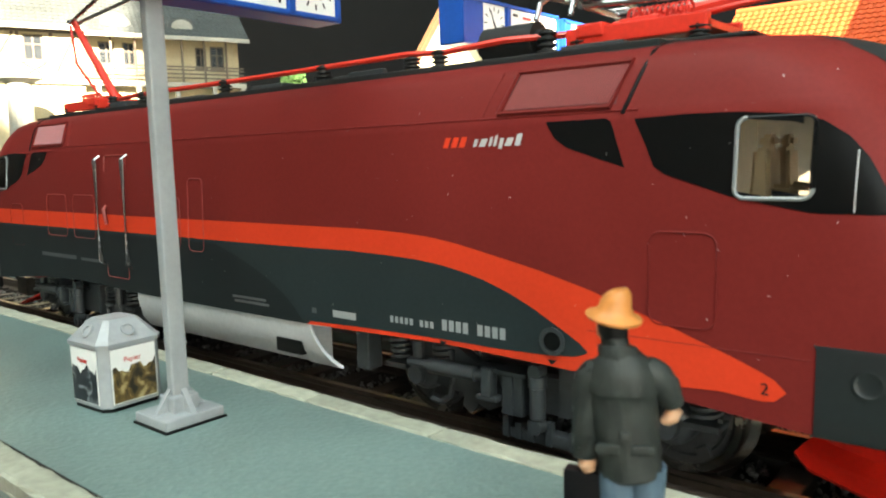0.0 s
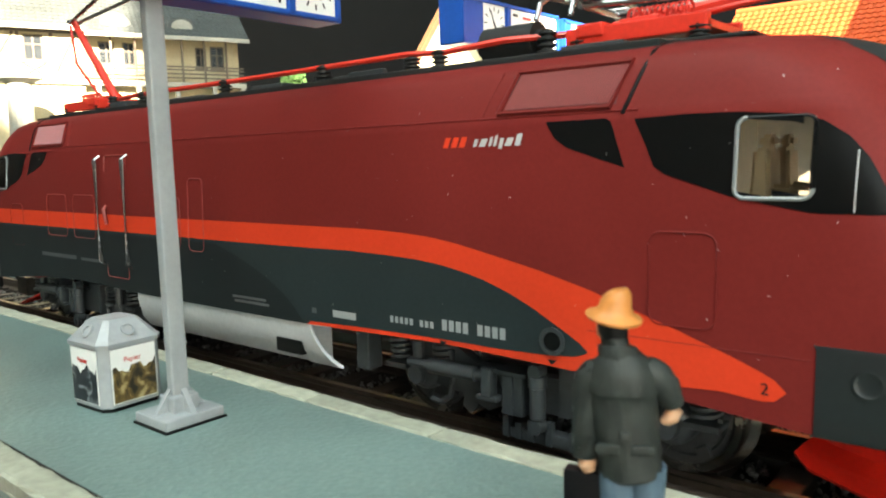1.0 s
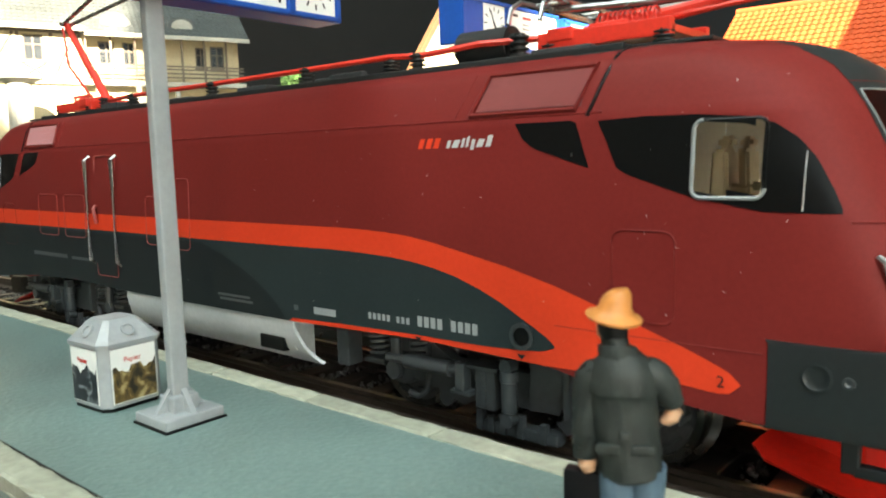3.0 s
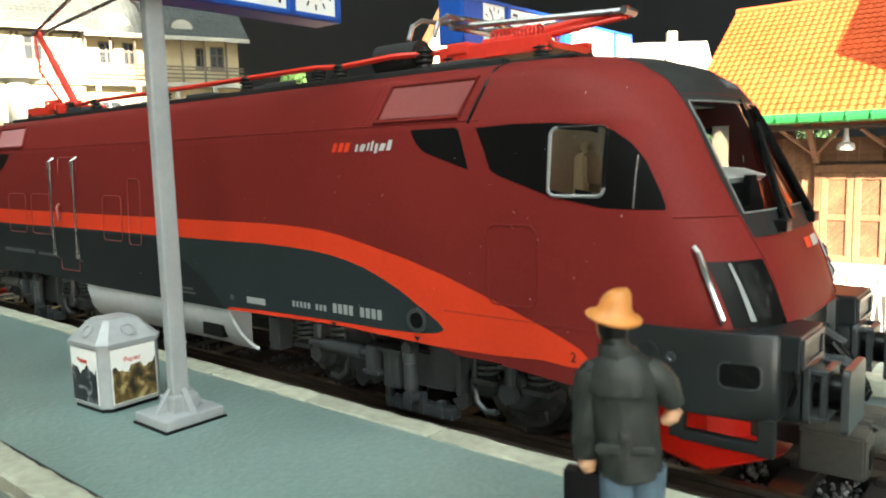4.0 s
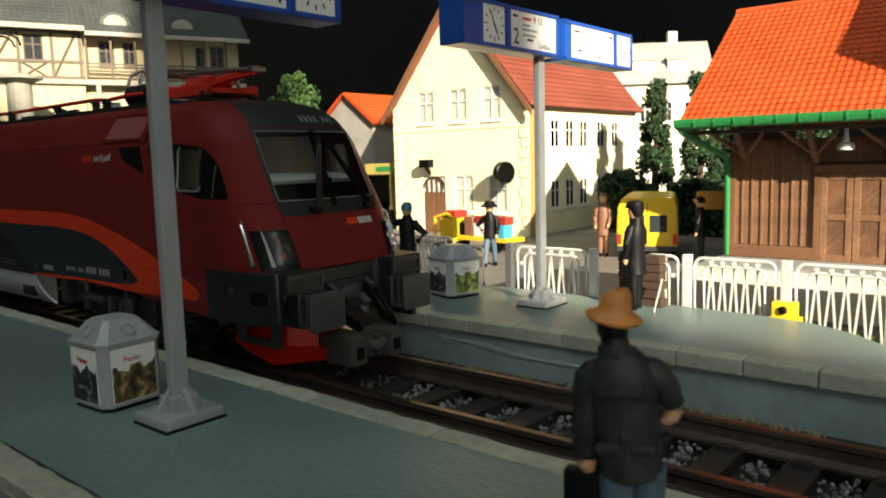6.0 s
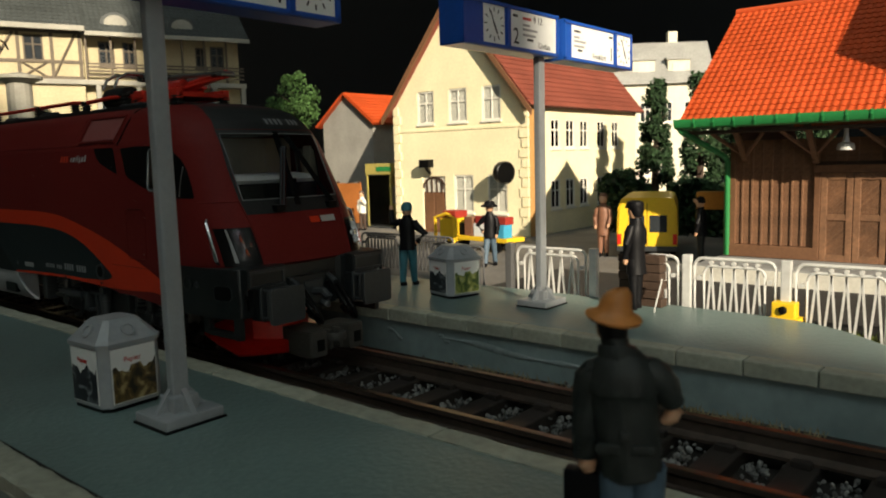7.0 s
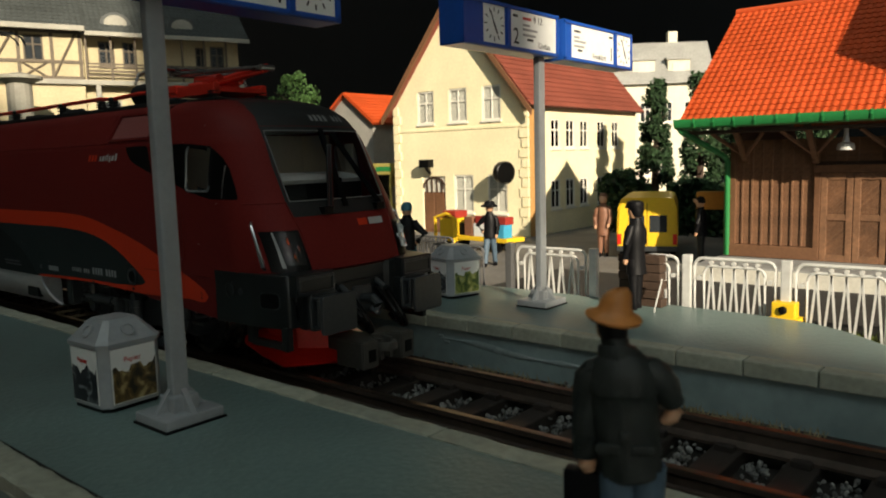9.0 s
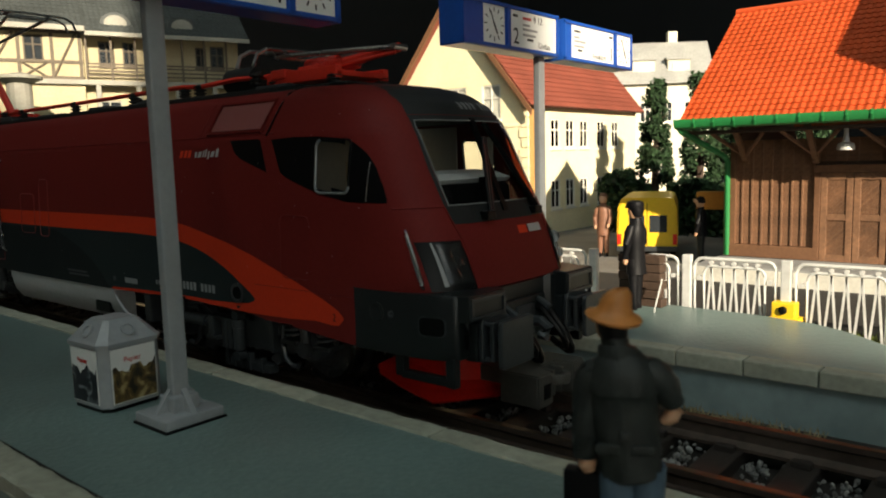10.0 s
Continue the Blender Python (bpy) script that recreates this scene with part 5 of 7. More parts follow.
def poster(name, back, blot_a, blot_b, size=2.2):
    """A printed photograph of food, as shapeless blots."""
    m = bpy.data.materials.new(name)
    m.use_nodes = True
    n, l = m.node_tree.nodes, m.node_tree.links
    co, no, ramp = n.new("ShaderNodeTexCoord"), n.new("ShaderNodeTexNoise"), n.new("ShaderNodeValToRGB")
    no.inputs["Scale"].default_value, no.inputs["Detail"].default_value, no.inputs["Distortion"].default_value = 1000 / size, 4, 1.2
    l.new(co.outputs["Object"], no.inputs["Vector"]), l.new(no.outputs["Fac"], ramp.inputs["Fac"])
    e = ramp.color_ramp.elements
    e[0].position, e[0].color, e[1].position, e[1].color = 0.38, (*blot_a, 1), 0.66, (*back, 1)
    mid = e.new(0.52)
    mid.color = (*blot_b, 1)
    l.new(ramp.outputs["Color"], n["Principled BSDF"].inputs["Base Color"])
    n["Principled BSDF"].inputs["Roughness"].default_value = 0.4
    return m


FOOD = poster("olive_brown_photo_print", (0.42, 0.34, 0.16), (0.018, 0.016, 0.010), (0.13, 0.085, 0.025))
FOODDARK = poster("dark_photo_print", (0.22, 0.24, 0.25), (0.008, 0.009, 0.012), (0.022, 0.024, 0.03))
FOODGREEN = poster("green_photo_print", (0.50, 0.50, 0.22), (0.05, 0.09, 0.02), (0.24, 0.28, 0.06))


def writing(name, body, size, m, material, parent, label=""):
    cu = bpy.data.curves.new(name, "FONT")
    cu.body, cu.size, cu.extrude = body, size * MM, 0.02 * MM
    ob = new(name, cu)
    cu.materials.append(material)
    ob.parent, ob.matrix_basis = parent, m
    if label:
        ob["label"] = label
    return ob


# ---------------------------------------------------------------- platform things
def sign(root, y0, y1, z0, z1, x0, x1, panel, clock, num, dest, hour, flip=False):
    """One blue case along y with a paper panel and a clock on its +x side."""
    case = part("sign_case", box(x0, x1, y0, y1, z0, z1, 0.25), BLUE, root, "blue plastic sign case")
    bm = bmesh.new()
    for a, b, c, d in ((y0 + 0.1, y1 - 0.1, z1 - 0.75, z1 - 0.1), (y0 + 0.1, y1 - 0.1, z0 + 0.1, z0 + 0.75), (y0 + 0.1, y0 + 0.8, z0, z1), (y1 - 0.8, y1 - 0.1, z0, z1)):
        box(x1 - 0.1, x1 + 0.35, a, b, c, d, 0.1, bm)
    mid = (panel[1] + clock[0]) / 2 if panel[1] < clock[0] else (panel[0] + clock[1]) / 2
    box(x1 - 0.1, x1 + 0.35, mid - 0.5, mid + 0.5, z0 + 0.2, z1 - 0.2, 0.1, bm)
    part("case_rim", bm, BLUE, case)
    paper = part("paper_panel", box(x1, x1 + 0.08, panel[0], panel[1], z0 + 0.8, z1 - 0.8), SIGNWHITE, case, "white timetable paper")
    dial = part("clock_face", box(x1, x1 + 0.08, clock[0], clock[1], z0 + 0.75, z1 - 0.75), SIGNWHITE, case, "white square clock face")
    cy, cz, r = (clock[0] + clock[1]) / 2, (z0 + z1) / 2, min(clock[1] - clock[0], z1 - z0 - 1.5) / 2 - 0.25
    marks = bmesh.new()
    for k in range(12):
        a = k * math.tau / 12
        box(x1 + 0.08, x1 + 0.12, -0.12, 0.12, r - 0.75, r, 0, marks, T(0, cy, cz) @ T(0, 0, 0, math.degrees(a), 0, 0))
    part("hour_marks", marks, INK, dial)
    for ang, ln, wd in ((25, 0.86, 0.12), (-150, 0.62, 0.2)):
        part("clock_hand", box(x1 + 0.1, x1 + 0.16, -wd, wd, -0.5, r * ln, 0, None, T(0, cy, cz) @ T(0, 0, 0, ang, 0, 0)), INK, dial)
    sz = z1 - z0
    left = panel[0] if num == "2" else panel[1] - 2.6
    writing("track_number", num, sz * 0.50, at(x1 + 0.1, left + 0.5, z0 + 1.4, 90, 90), INK, paper)
    tx = panel[0] + (3.8 if num == "2" else 0.8)
    writing("destination", dest, sz * 0.20, at(x1 + 0.1, tx + (panel[1] - tx) * 0.45, z0 + 1.2, 90, 90), INK, paper)
    if hour:
        writing("departure_time", hour, sz * 0.22, at(x1 + 0.1, tx + 3.6, z1 - 2.5, 90, 90), INK, paper)
    for y, z, w, pr in ((tx, z1 - 2.2, 2.8, REDINK if num == "2" else INK), (tx, z1 - 3.4, 2.4, GREYINK), (tx, z1 - 4.2, 5.0, GREYINK), (tx, z1 - 5.2, 4.4, GREYINK), (tx + 1.5, z1 - 6.0, 2.0, INK), (left + 0.5, z1 - 2.0, 1.6, INK)):
        part("text_bar", box(x1 + 0.08, x1 + 0.11, y, y + w, z, z + 0.45), pr, paper)


def platform_lamp(name, x, y, label, near):
    root = thing(name, label, "platform sign", at(x, y, 4), "platform signs")
    bm = box(-3.5, 3.5, -3.9, 3.9, 0.15, 1.5, 0.3)
    part("base_plate", bm, POLE, root)
    part("glue_rim", box(-3.7, 3.7, -4.1, 4.1, 0.0, 0.3, 0.1), BLACK, root, "dark glue line under the base")
    for k in range(4):
        bm = prism([(1.2, 1.4), (3.3, 1.4), (1.2, 4.2)], -0.35, 0.35)
        bmesh.ops.transform(bm, matrix=T(0, 0, 0, 0, 0, 90 * k), verts=bm.verts)
        part("rib", bm, POLE, root)
    part("socket", box(-1.7, 1.7, -1.7, 1.7, 1.2, 3.4, 0.3), POLE, root)
    part("pole", box(-0.7, 0.7, -1.1, 1.1, 1.4, 50.3 if not near else 58, 0.3), POLE, root, "grey square pole")
    if near:
        sign(root, -9.0, 27.0, 49.8, 58.6, -2.6, 2.4, (2.6, 17.5), (19.2, 26.0), "1", "", "")
    else:
        sign(root, -28.0, 3.4, 50.2, 58.4, -2.6, 2.4, (-13.2, 2.4), (-21.8, -15.4), "2", "Lindau", "9 12")
        sign(root, 5.4, 36.4, 50.0, 58.2, -2.6, 2.4, (8.8, 27.2), (29.0, 35.8), "1", "Frankfurt", "")
        part("joint", box(-1.2, 1.2, 3.2, 5.6, 51, 57.5, 0.2), BLUE, root)
    return root


platform_lamp("platform_sign", 17.6, -39.2, "grey pole with a blue platform sign and clock", True)
platform_lamp("platform_sign", 16.6, 44.6, "grey pole with two blue platform signs and clocks", False)


def waste_bin(x, y, rz, size, photos, label):
    root = thing("waste_bin", label, "waste bin", at(x, y, 4, rz), "waste bins")
    h = size / 2
    c = size * 0.12
    octo = [(-h + c, -h), (h - c, -h), (h, -h + c), (h, h - c), (h - c, h), (-h + c, h), (-h, h - c), (-h, -h + c)]
    bm = prism(octo, 0.5, 8.6, axis="z")
    bmesh.ops.bevel(bm, geom=bm.edges[:], offset=0.12, segments=1, affect="EDGES")
    part("bin_body", bm, POLE, root, "grey plastic bin body")
    part("bin_foot", prism([(a * 0.95, b * 0.95) for a, b in octo], 0.0, 0.6, axis="z"), BLACK, root)
    bm = bmesh.new()
    rings = []
    for k, z in ((1.05, 8.3), (1.06, 8.8), (0.98, 9.1), (0.62, 11.0), (0.52, 11.4), (0.40, 11.5)):
        rings.append([bm.verts.new((a * k, b * k, z)) for a, b in octo])
    for a, b in zip(rings, rings[1:]):
        for i in range(8):
            bm.faces.new((a[i], a[(i + 1) % 8], b[(i + 1) % 8], b[i]))
    bm.faces.new(rings[0][::-1]), bm.faces.new(rings[-1])
    lid = part("bin_lid", bm, POLE, root, "grey sloping lid with round inlets")
    for k in range(4):
        bm = lathe([(0.95, 0), (0.95, 0.25), (0.7, 0.28), (0.62, 0.1)], None, 14, T(0, 0, 0, 0, 0, 90 * k) @ T(0, -h * 0.80, 10.1) @ T(0, 0, 0, 52, 0, 0))
        part("inlet", bm, POLE, lid)
    for k, photo in enumerate(photos):
        m = T(0, 0, 0, 0, 0, 90 * k)
        a = h - c - 0.15
        sheet = part("poster", box(-a, a, -h - 0.06, -h, 1.0, 8.0, 0, None, m), SIGNWHITE, root, "printed poster with a food photograph")
        bm = bmesh.new()
        n = 14
        lo = [bm.verts.new((-a + 0.1 + (2 * a - 0.2) * i / n, -h - 0.10, 1.1)) for i in range(n + 1)]
        hi = [bm.verts.new((-a + 0.1 + (2 * a - 0.2) * i / n, -h - 0.10, 5.2 + 0.45 * math.sin(i * 0.9 + k) + 0.25 * math.sin(i * 2.3) + 0.03 * i)) for i in range(n + 1)]
        for i in range(n):
            bm.faces.new((lo[i], lo[i + 1], hi[i + 1], hi[i]))
        bmesh.ops.transform(bm, matrix=m, verts=bm.verts)
        part("photo", bm, photo, sheet)
        writing("lettering", "Papier", 0.95, Matrix(m).to_3x3().to_4x4() @ at(-1.4, -h - 0.1, 6.2, 0, 90), REDINK, sheet, "red lettering")
    return root


waste_bin(3.9, -39.9, 3, 8.5, (FOODDARK, FOOD, FOOD, FOODDARK), "grey paper-waste bin with food posters beside the pole")
waste_bin(-6.6, 44.9, -16, 9.2, (FOODDARK, FOODGREEN, FOOD, FOODGREEN), "grey paper-waste bin with green food posters")


# ---------------------------------------------------------------- figures (plain painted shapes)
def figure(name, label, x, y, z, rz, tall, coat, legs, hat=None, hatmat=None, brim=1.0, head=None, wide=1.0, out=0.0, hunch=0.0, slim=0.8, arms=((-1, 0, 0), (1, 0, 0)), long_coat=False, case=False, stride=0.5, group="painted figures"):
    """A small painted plastic figure as one mesh; arms: (side, swing forward, raise), each 0 to 1."""
    bm = bmesh.new()
    mats = [coat, legs, SKIN, hatmat or coat, CLOTHBLACK, head or SKIN]
    k = tall / 20.0

    def loft(rings, slot, seg=16):
        before = set(bm.faces)
        vs = []
        for cx, cy, cz, rx, ry in rings:
            cz -= hunch if slot in (3, 5) else 0.0
            cx, rx = (cx, rx) if slot in (3, 5) else (cx * slim, rx * slim)
            vs.append([bm.verts.new(((cx + rx * math.cos(i * math.tau / seg)) * k, (cy + ry * math.sin(i * math.tau / seg)) * k, cz * k)) for i in range(seg)])
        for a, b in zip(vs, vs[1:]):
            for i in range(seg):
                bm.faces.new((a[i], a[(i + 1) % seg], b[(i + 1) % seg], b[i]))
        bm.faces.new(vs[0][::-1]), bm.faces.new(vs[-1])
        for f in set(bm.faces) - before:
            f.material_index = slot

    def limb(pts, radii, slot, seg=10):
        before = set(bm.faces)
        rings = []
        v = [Vector((p[0] * slim, p[1], p[2])) * k for p in pts]
        for i, p in enumerate(v):
            q = (v[min(i + 1, len(v) - 1)] - v[max(i - 1, 0)]).normalized().to_track_quat("Z", "Y")
            rings.append([bm.verts.new(p + q @ Vector((radii[i] * (0.4 + 0.6 * slim) * k * math.cos(j * math.tau / seg), radii[i] * (0.4 + 0.6 * slim) * k * math.sin(j * math.tau / seg), 0))) for j in range(seg)])
        for a, b in zip(rings, rings[1:]):
            for j in range(seg):
                bm.faces.new((a[j], a[(j + 1) % seg], b[(j + 1) % seg], b[j]))
        bm.faces.new(rings[0][::-1]), bm.faces.new(rings[-1])
        for f in set(bm.faces) - before:
            f.material_index = slot
    for s in (-1, 1):
        limb([(s * 1.0, -0.1, 9.4), (s * 1.15, s * stride * 0.5, 5.2), (s * 1.2, s * stride, 0.9)], [1.3, 1.0, 0.75], 1)
        loft([(s * 1.25, s * stride + 0.6, 0.0, 0.75, 1.4), (s * 1.25, s * stride + 0.6, 0.5, 0.75, 1.4), (s * 1.25, s * stride + 0.2, 1.1, 0.6, 0.8)], 4, 10)
    low = (8.5 if case else 6.6) if long_coat else 8.6
    loft([(0, -0.1, low, 2.5 * wide, 1.8), (0.1, 0, low + 1.2, 2.45 * wide, 1.75), (0, 0, 11.0, 2.2 * wide, 1.5), (-0.05, -0.05, 13.2, 2.3 * wide, 1.6), (0, -0.1, 14.8, 2.2 * wide, 1.5), (0, -0.05, 15.7, 1.7, 1.25), (0, 0, 16.2, 1.2, 1.15), (0, 0.05, 16.9, 1.05, 1.05)], 0, 18)
    loft([(0, 0.1, 16.6, 0.6, 0.6), (0, 0.15, 17.2, 0.95, 1.05), (0, 0.2, 18.1, 1.2, 1.35), (0, 0.2, 19.0, 1.15, 1.3), (0, 0.15, 19.7, 0.75, 0.8), (0, 0.1, 19.9, 0.2, 0.2)], 5, 14)
    for s, swing, up in arms:
        push = out if s > 0 else 0.0
        elbow = (s * (3.1 * (wide * 0.5 + 0.5) + up * 1.2 + push), swing * 1.4, 12.2 + up * 2.6)
        wrist = (s * (3.0 + up * 1.6 - swing * 0.7 + push * 1.7), swing * 2.9 + 0.2, 9.4 + swing * 1.6 + up * 8.2)
        if up < 0:
            # hand set on the hip, elbow out
            elbow, wrist = (s * 5.0, -0.5, 12.4), (s * 2.7, 0.1, 10.6)
        limb([(s * 1.7, 0, 15.3), (s * 2.45, swing * 0.5, 14.2 + max(up, 0) * 0.8), elbow, wrist], [0.85, 1.0, 0.9, 0.7], 0)
        tip = Vector(wrist) + (Vector(wrist) - Vector(elbow)).normalized() * 1.1
        limb([wrist, (Vector(wrist) + tip) / 2, tip], [0.45, 0.55, 0.3], 2, 8)
    if hat == "brim":
        loft([(0, 0.1, 18.75, 1.0, 1.1), (0, 0.1, 18.45, 2.5 * brim, 2.75 * brim), (0.1, 0.1, 18.8, 2.6 * brim, 2.85 * brim), (0, 0.1, 19.3, 1.75 * brim, 1.9 * brim), (0, 0.05, 19.8, 1.55 * brim, 1.7 * brim), (-0.15, 0.0, 20.25, 1.2 * brim, 1.3 * brim), (-0.15, 0, 20.4, 0.4, 0.4)], 3, 20)
    elif hat == "cap":
        loft([(0, 0.2, 18.9, 1.35, 1.5), (0, 0.25, 19.4, 1.5, 1.65), (0, 0.2, 20.0, 1.4, 1.5), (0, 0.2, 20.3, 0.8, 0.9)], 3, 14)
        loft([(0, 1.5, 18.95, 0.95, 0.75), (0, 1.5, 19.15, 0.95, 0.75)], 3, 10)
        loft([(0, -0.35, 17.3, 0.9, 0.85), (0, -0.25, 18.2, 1.28, 1.2), (0, -0.1, 19.0, 1.32, 1.4)], 3, 12)
    elif hat == "hair":
        loft([(0, -0.15, 18.2, 1.3, 1.25), (0, 0.0, 19.2, 1.35, 1.4), (0, 0.1, 20.0, 0.9, 1.0), (0, 0.1, 20.2, 0.2, 0.2)], 3, 12)
    if case:
        before = set(bm.faces)
        box(-3.5 * k, -2.3 * k, -1.9 * k, 3.1 * k, 5.0 * k, 8.3 * k, 0.2 * k, bm)
        for f in set(bm.faces) - before:
            f.material_index = 4
    bmesh.ops.recalc_face_normals(bm, faces=bm.faces[:])
    ob = part(name, bm, mats[0], None, "", True)
    for m in mats[1:]:
        ob.data.materials.append(m)
    ob.matrix_world = at(x, y, z, rz)
    return tagged(ob, label, "figure", group)


# rz 0 looks along +y
def traveller():
    """The large figure on the near platform, one mesh; local y points away from the platform's edge."""
    bm = bmesh.new()
    mats = [CLOTHDARK, JEANS, SKIN, HAT, CLOTHBLACK]

    def paint(before, slot):
        for f in set(bm.faces) - before:
            f.material_index = slot

    def tube(rings, slot, seg=20):
        before = set(bm.faces)
        vs = [[bm.verts.new((cx + rx * math.cos(i * math.tau / seg), cy + ry * math.sin(i * math.tau / seg), cz + lean * math.cos(i * math.tau / seg) + dip * math.sin(i * math.tau / seg)))
               for i in range(seg)] for cx, cy, cz, rx, ry, lean, dip in rings]
        for a, b in zip(vs, vs[1:]):
            for i in range(seg):
                bm.faces.new((a[i], a[(i + 1) % seg], b[(i + 1) % seg], b[i]))
        bm.faces.new(vs[0][::-1]), bm.faces.new(vs[-1])
        paint(before, slot)

    def limb(pts, radii, slot, seg=12):
        before = set(bm.faces)
        v = [Vector(p) for p in pts]
        rings = []
        for i, p in enumerate(v):
            q = (v[min(i + 1, len(v) - 1)] - v[max(i - 1, 0)]).normalized().to_track_quat("Z", "Y")
            rings.append([bm.verts.new(p + q @ Vector((radii[i] * math.cos(j * math.tau / seg), radii[i] * math.sin(j * math.tau / seg), 0))) for j in range(seg)])
        for a, b in zip(rings, rings[1:]):
            for j in range(seg):
                bm.faces.new((a[j], a[(j + 1) % seg], b[(j + 1) % seg], b[j]))
        bm.faces.new(rings[0][::-1]), bm.faces.new(rings[-1])
        paint(before, slot)
    # trousers and shoes
    for x, y in ((0.0, -0.5), (1.75, 0.5)):
        limb([(x, 0, 10.4), (x, y * 0.5, 5.6), (x, y, 0.9)], [1.35, 1.1, 0.8], 1)
        tube([(x, y + 0.5, 0, 0.8, 1.5, 0, 0), (x, y + 0.5, 0.6, 0.8, 1.5, 0, 0), (x, y + 0.1, 1.2, 0.6, 0.8, 0, 0)], 4, 12)
    # jacket: hem, waist, yoke, sloping shoulders, collar
    tube([(0.85, -0.05, 9.5, 1.75, 1.5, 0.25, -0.1), (0.80, 0, 9.7, 2.0, 1.75, 0.25, -0.1), (0.6, 0, 11.4, 2.1, 1.75, 0, 0), (0.35, 0, 13.2, 2.15, 1.6, 0, 0), (0.25, 0, 15.2, 2.3, 1.7, 0, 0),
          (0.18, -0.02, 15.5, 2.42, 1.82, 0, 0), (0.15, -0.05, 16.7, 2.25, 1.65, 0, 0), (0.12, -0.05, 17.5, 1.75, 1.4, 0, 0), (0.05, 0.0, 18.1, 1.15, 1.1, 0, 0), (-0.15, 0.05, 18.5, 0.9, 0.95, 0, 0), (-0.2, 0.1, 19.0, 0.8, 0.85, 0, 0)], 0, 24)
    # sleeves
    limb([(-1.3, 0, 17.0), (-1.85, 0, 16.3), (-2.05, 0.1, 14.2), (-2.15, 0.2, 12.4), (-2.1, 0.25, 10.7)], [0.75, 0.95, 0.9, 0.9, 0.75], 0)
    limb([(1.5, 0, 17.1), (2.15, 0.1, 16.6), (2.85, 0.3, 15.7), (3.25, 0.5, 15.0), (3.5, 0.7, 14.5)], [0.75, 1.0, 1.0, 0.9, 0.75], 0)
    limb([(3.5, 0.7, 14.5), (3.55, 0.7, 14.0), (3.4, 0.6, 13.6), (3.0, 0.5, 13.35), (2.7, 0.5, 13.3)], [0.5, 0.58, 0.55, 0.42, 0.2], 2, 10)
    limb([(-2.1, 0.25, 10.8), (-2.05, 0.25, 10.2), (-1.95, 0.3, 9.7)], [0.55, 0.68, 0.45], 2, 10)
    # head with dark hair, cheek turned aside
    tube([(-0.25, 0.1, 18.6, 0.75, 0.8, 0, 0), (-0.35, 0.15, 19.3, 0.95, 1.0, 0, 0), (-0.4, 0.2, 20.2, 1.0, 1.1, 0, 0), (-0.4, 0.2, 20.8, 0.7, 0.8, 0, 0)], 4, 16)
    tube([(-0.85, 0.75, 18.5, 0.25, 0.35, 0, 0), (-0.95, 0.7, 19.0, 0.45, 0.6, 0, 0), (-0.98, 0.7, 19.7, 0.5, 0.7, 0, 0), (-0.9, 0.6, 20.3, 0.4, 0.5, 0, 0)], 2, 12)
    # hat: drooping brim, pinched crown
    tube([(-0.3, 0.1, 20.35, 1.0, 1.0, -0.1, 0.1), (-0.32, 0.05, 20.2, 1.78, 1.75, -0.25, 0.22), (-0.32, 0.05, 20.35, 1.84, 1.8, -0.25, 0.22), (-0.3, 0.08, 20.6, 1.35, 1.35, -0.15, 0.12),
          (-0.27, 0.1, 20.9, 1.08, 1.12, -0.05, 0.05), (-0.2, 0.1, 21.4, 1.02, 1.08, 0.06, 0), (-0.12, 0.1, 21.75, 0.92, 0.98, 0.12, 0), (-0.12, 0.1, 22.02, 0.68, 0.78, 0.14, 0), (-0.15, 0.1, 22.08, 0.35, 0.5, 0.05, 0), (-0.15, 0.1, 21.9, 0.1, 0.25, 0, 0)], 3, 28)
    # collar, back tabs and pocket flaps of the jacket
    tube([(0.0, 0.0, 17.7, 1.35, 1.25, 0, 0), (-0.1, 0.02, 18.3, 1.25, 1.2, 0, -0.15), (-0.12, 0.02, 18.45, 1.05, 1.05, 0, -0.15)], 0, 20)
    for x, z, w in ((-0.7, 12.0, 0.75), (1.5, 12.0, 0.75), (0.35, 12.9, 0.35)):
        before = set(bm.faces)
        box(x - w, x + w, -1.85, -1.35, z - 0.3, z + 0.3, 0.12, bm)
        paint(before, 0)
    # case held in the hand
    before = set(bm.faces)
    box(-3.7, 0.0, -0.5, 0.75, 5.6, 9.6, 0.2, bm, pose(0, 0, 0, 0, 0, -14))
    box(-2.6, -1.2, -0.1, 0.25, 9.5, 10.0, 0.1, bm, pose(0, 0, 0, 0, 0, -14))
    paint(before, 4)
    # folds of the cloth
    cloth = [e for e in bm.edges if all(f.material_index == 0 for f in e.link_faces)]
    bmesh.ops.subdivide_edges(bm, edges=cloth, cuts=3, smooth=0.5)
    for v in {v for f in bm.faces if f.material_index == 0 for v in f.verts}:
        p = v.co
        fold = 0.20 * noise.noise(Vector((p.x * 0.9, p.y * 0.9, p.z * 0.5))) + 0.13 * noise.noise(p * 1.9) - 0.16 * max(0, 1 - abs(p.z - 15.25 - 0.1 * math.sin(p.x * 3)) / 0.25) - 0.08 * max(0, 1 - abs(p.z - 11.9 + 0.35 * p.x) / 0.3)
        v.co += Vector((p.x, p.y, 0)).normalized() * fold
    bmesh.ops.recalc_face_normals(bm, faces=bm.faces[:])
    ob = part("painted_figure", bm, mats[0], None, "", True)
    for m in mats[1:]:
        ob.data.materials.append(m)
    ob.matrix_world = at(77.5, -42.75, 4.0, 26.8)
    tagged(ob, "plastic figure in a black jacket, tan hat and dark case", "figure", "painted figures")


traveller()
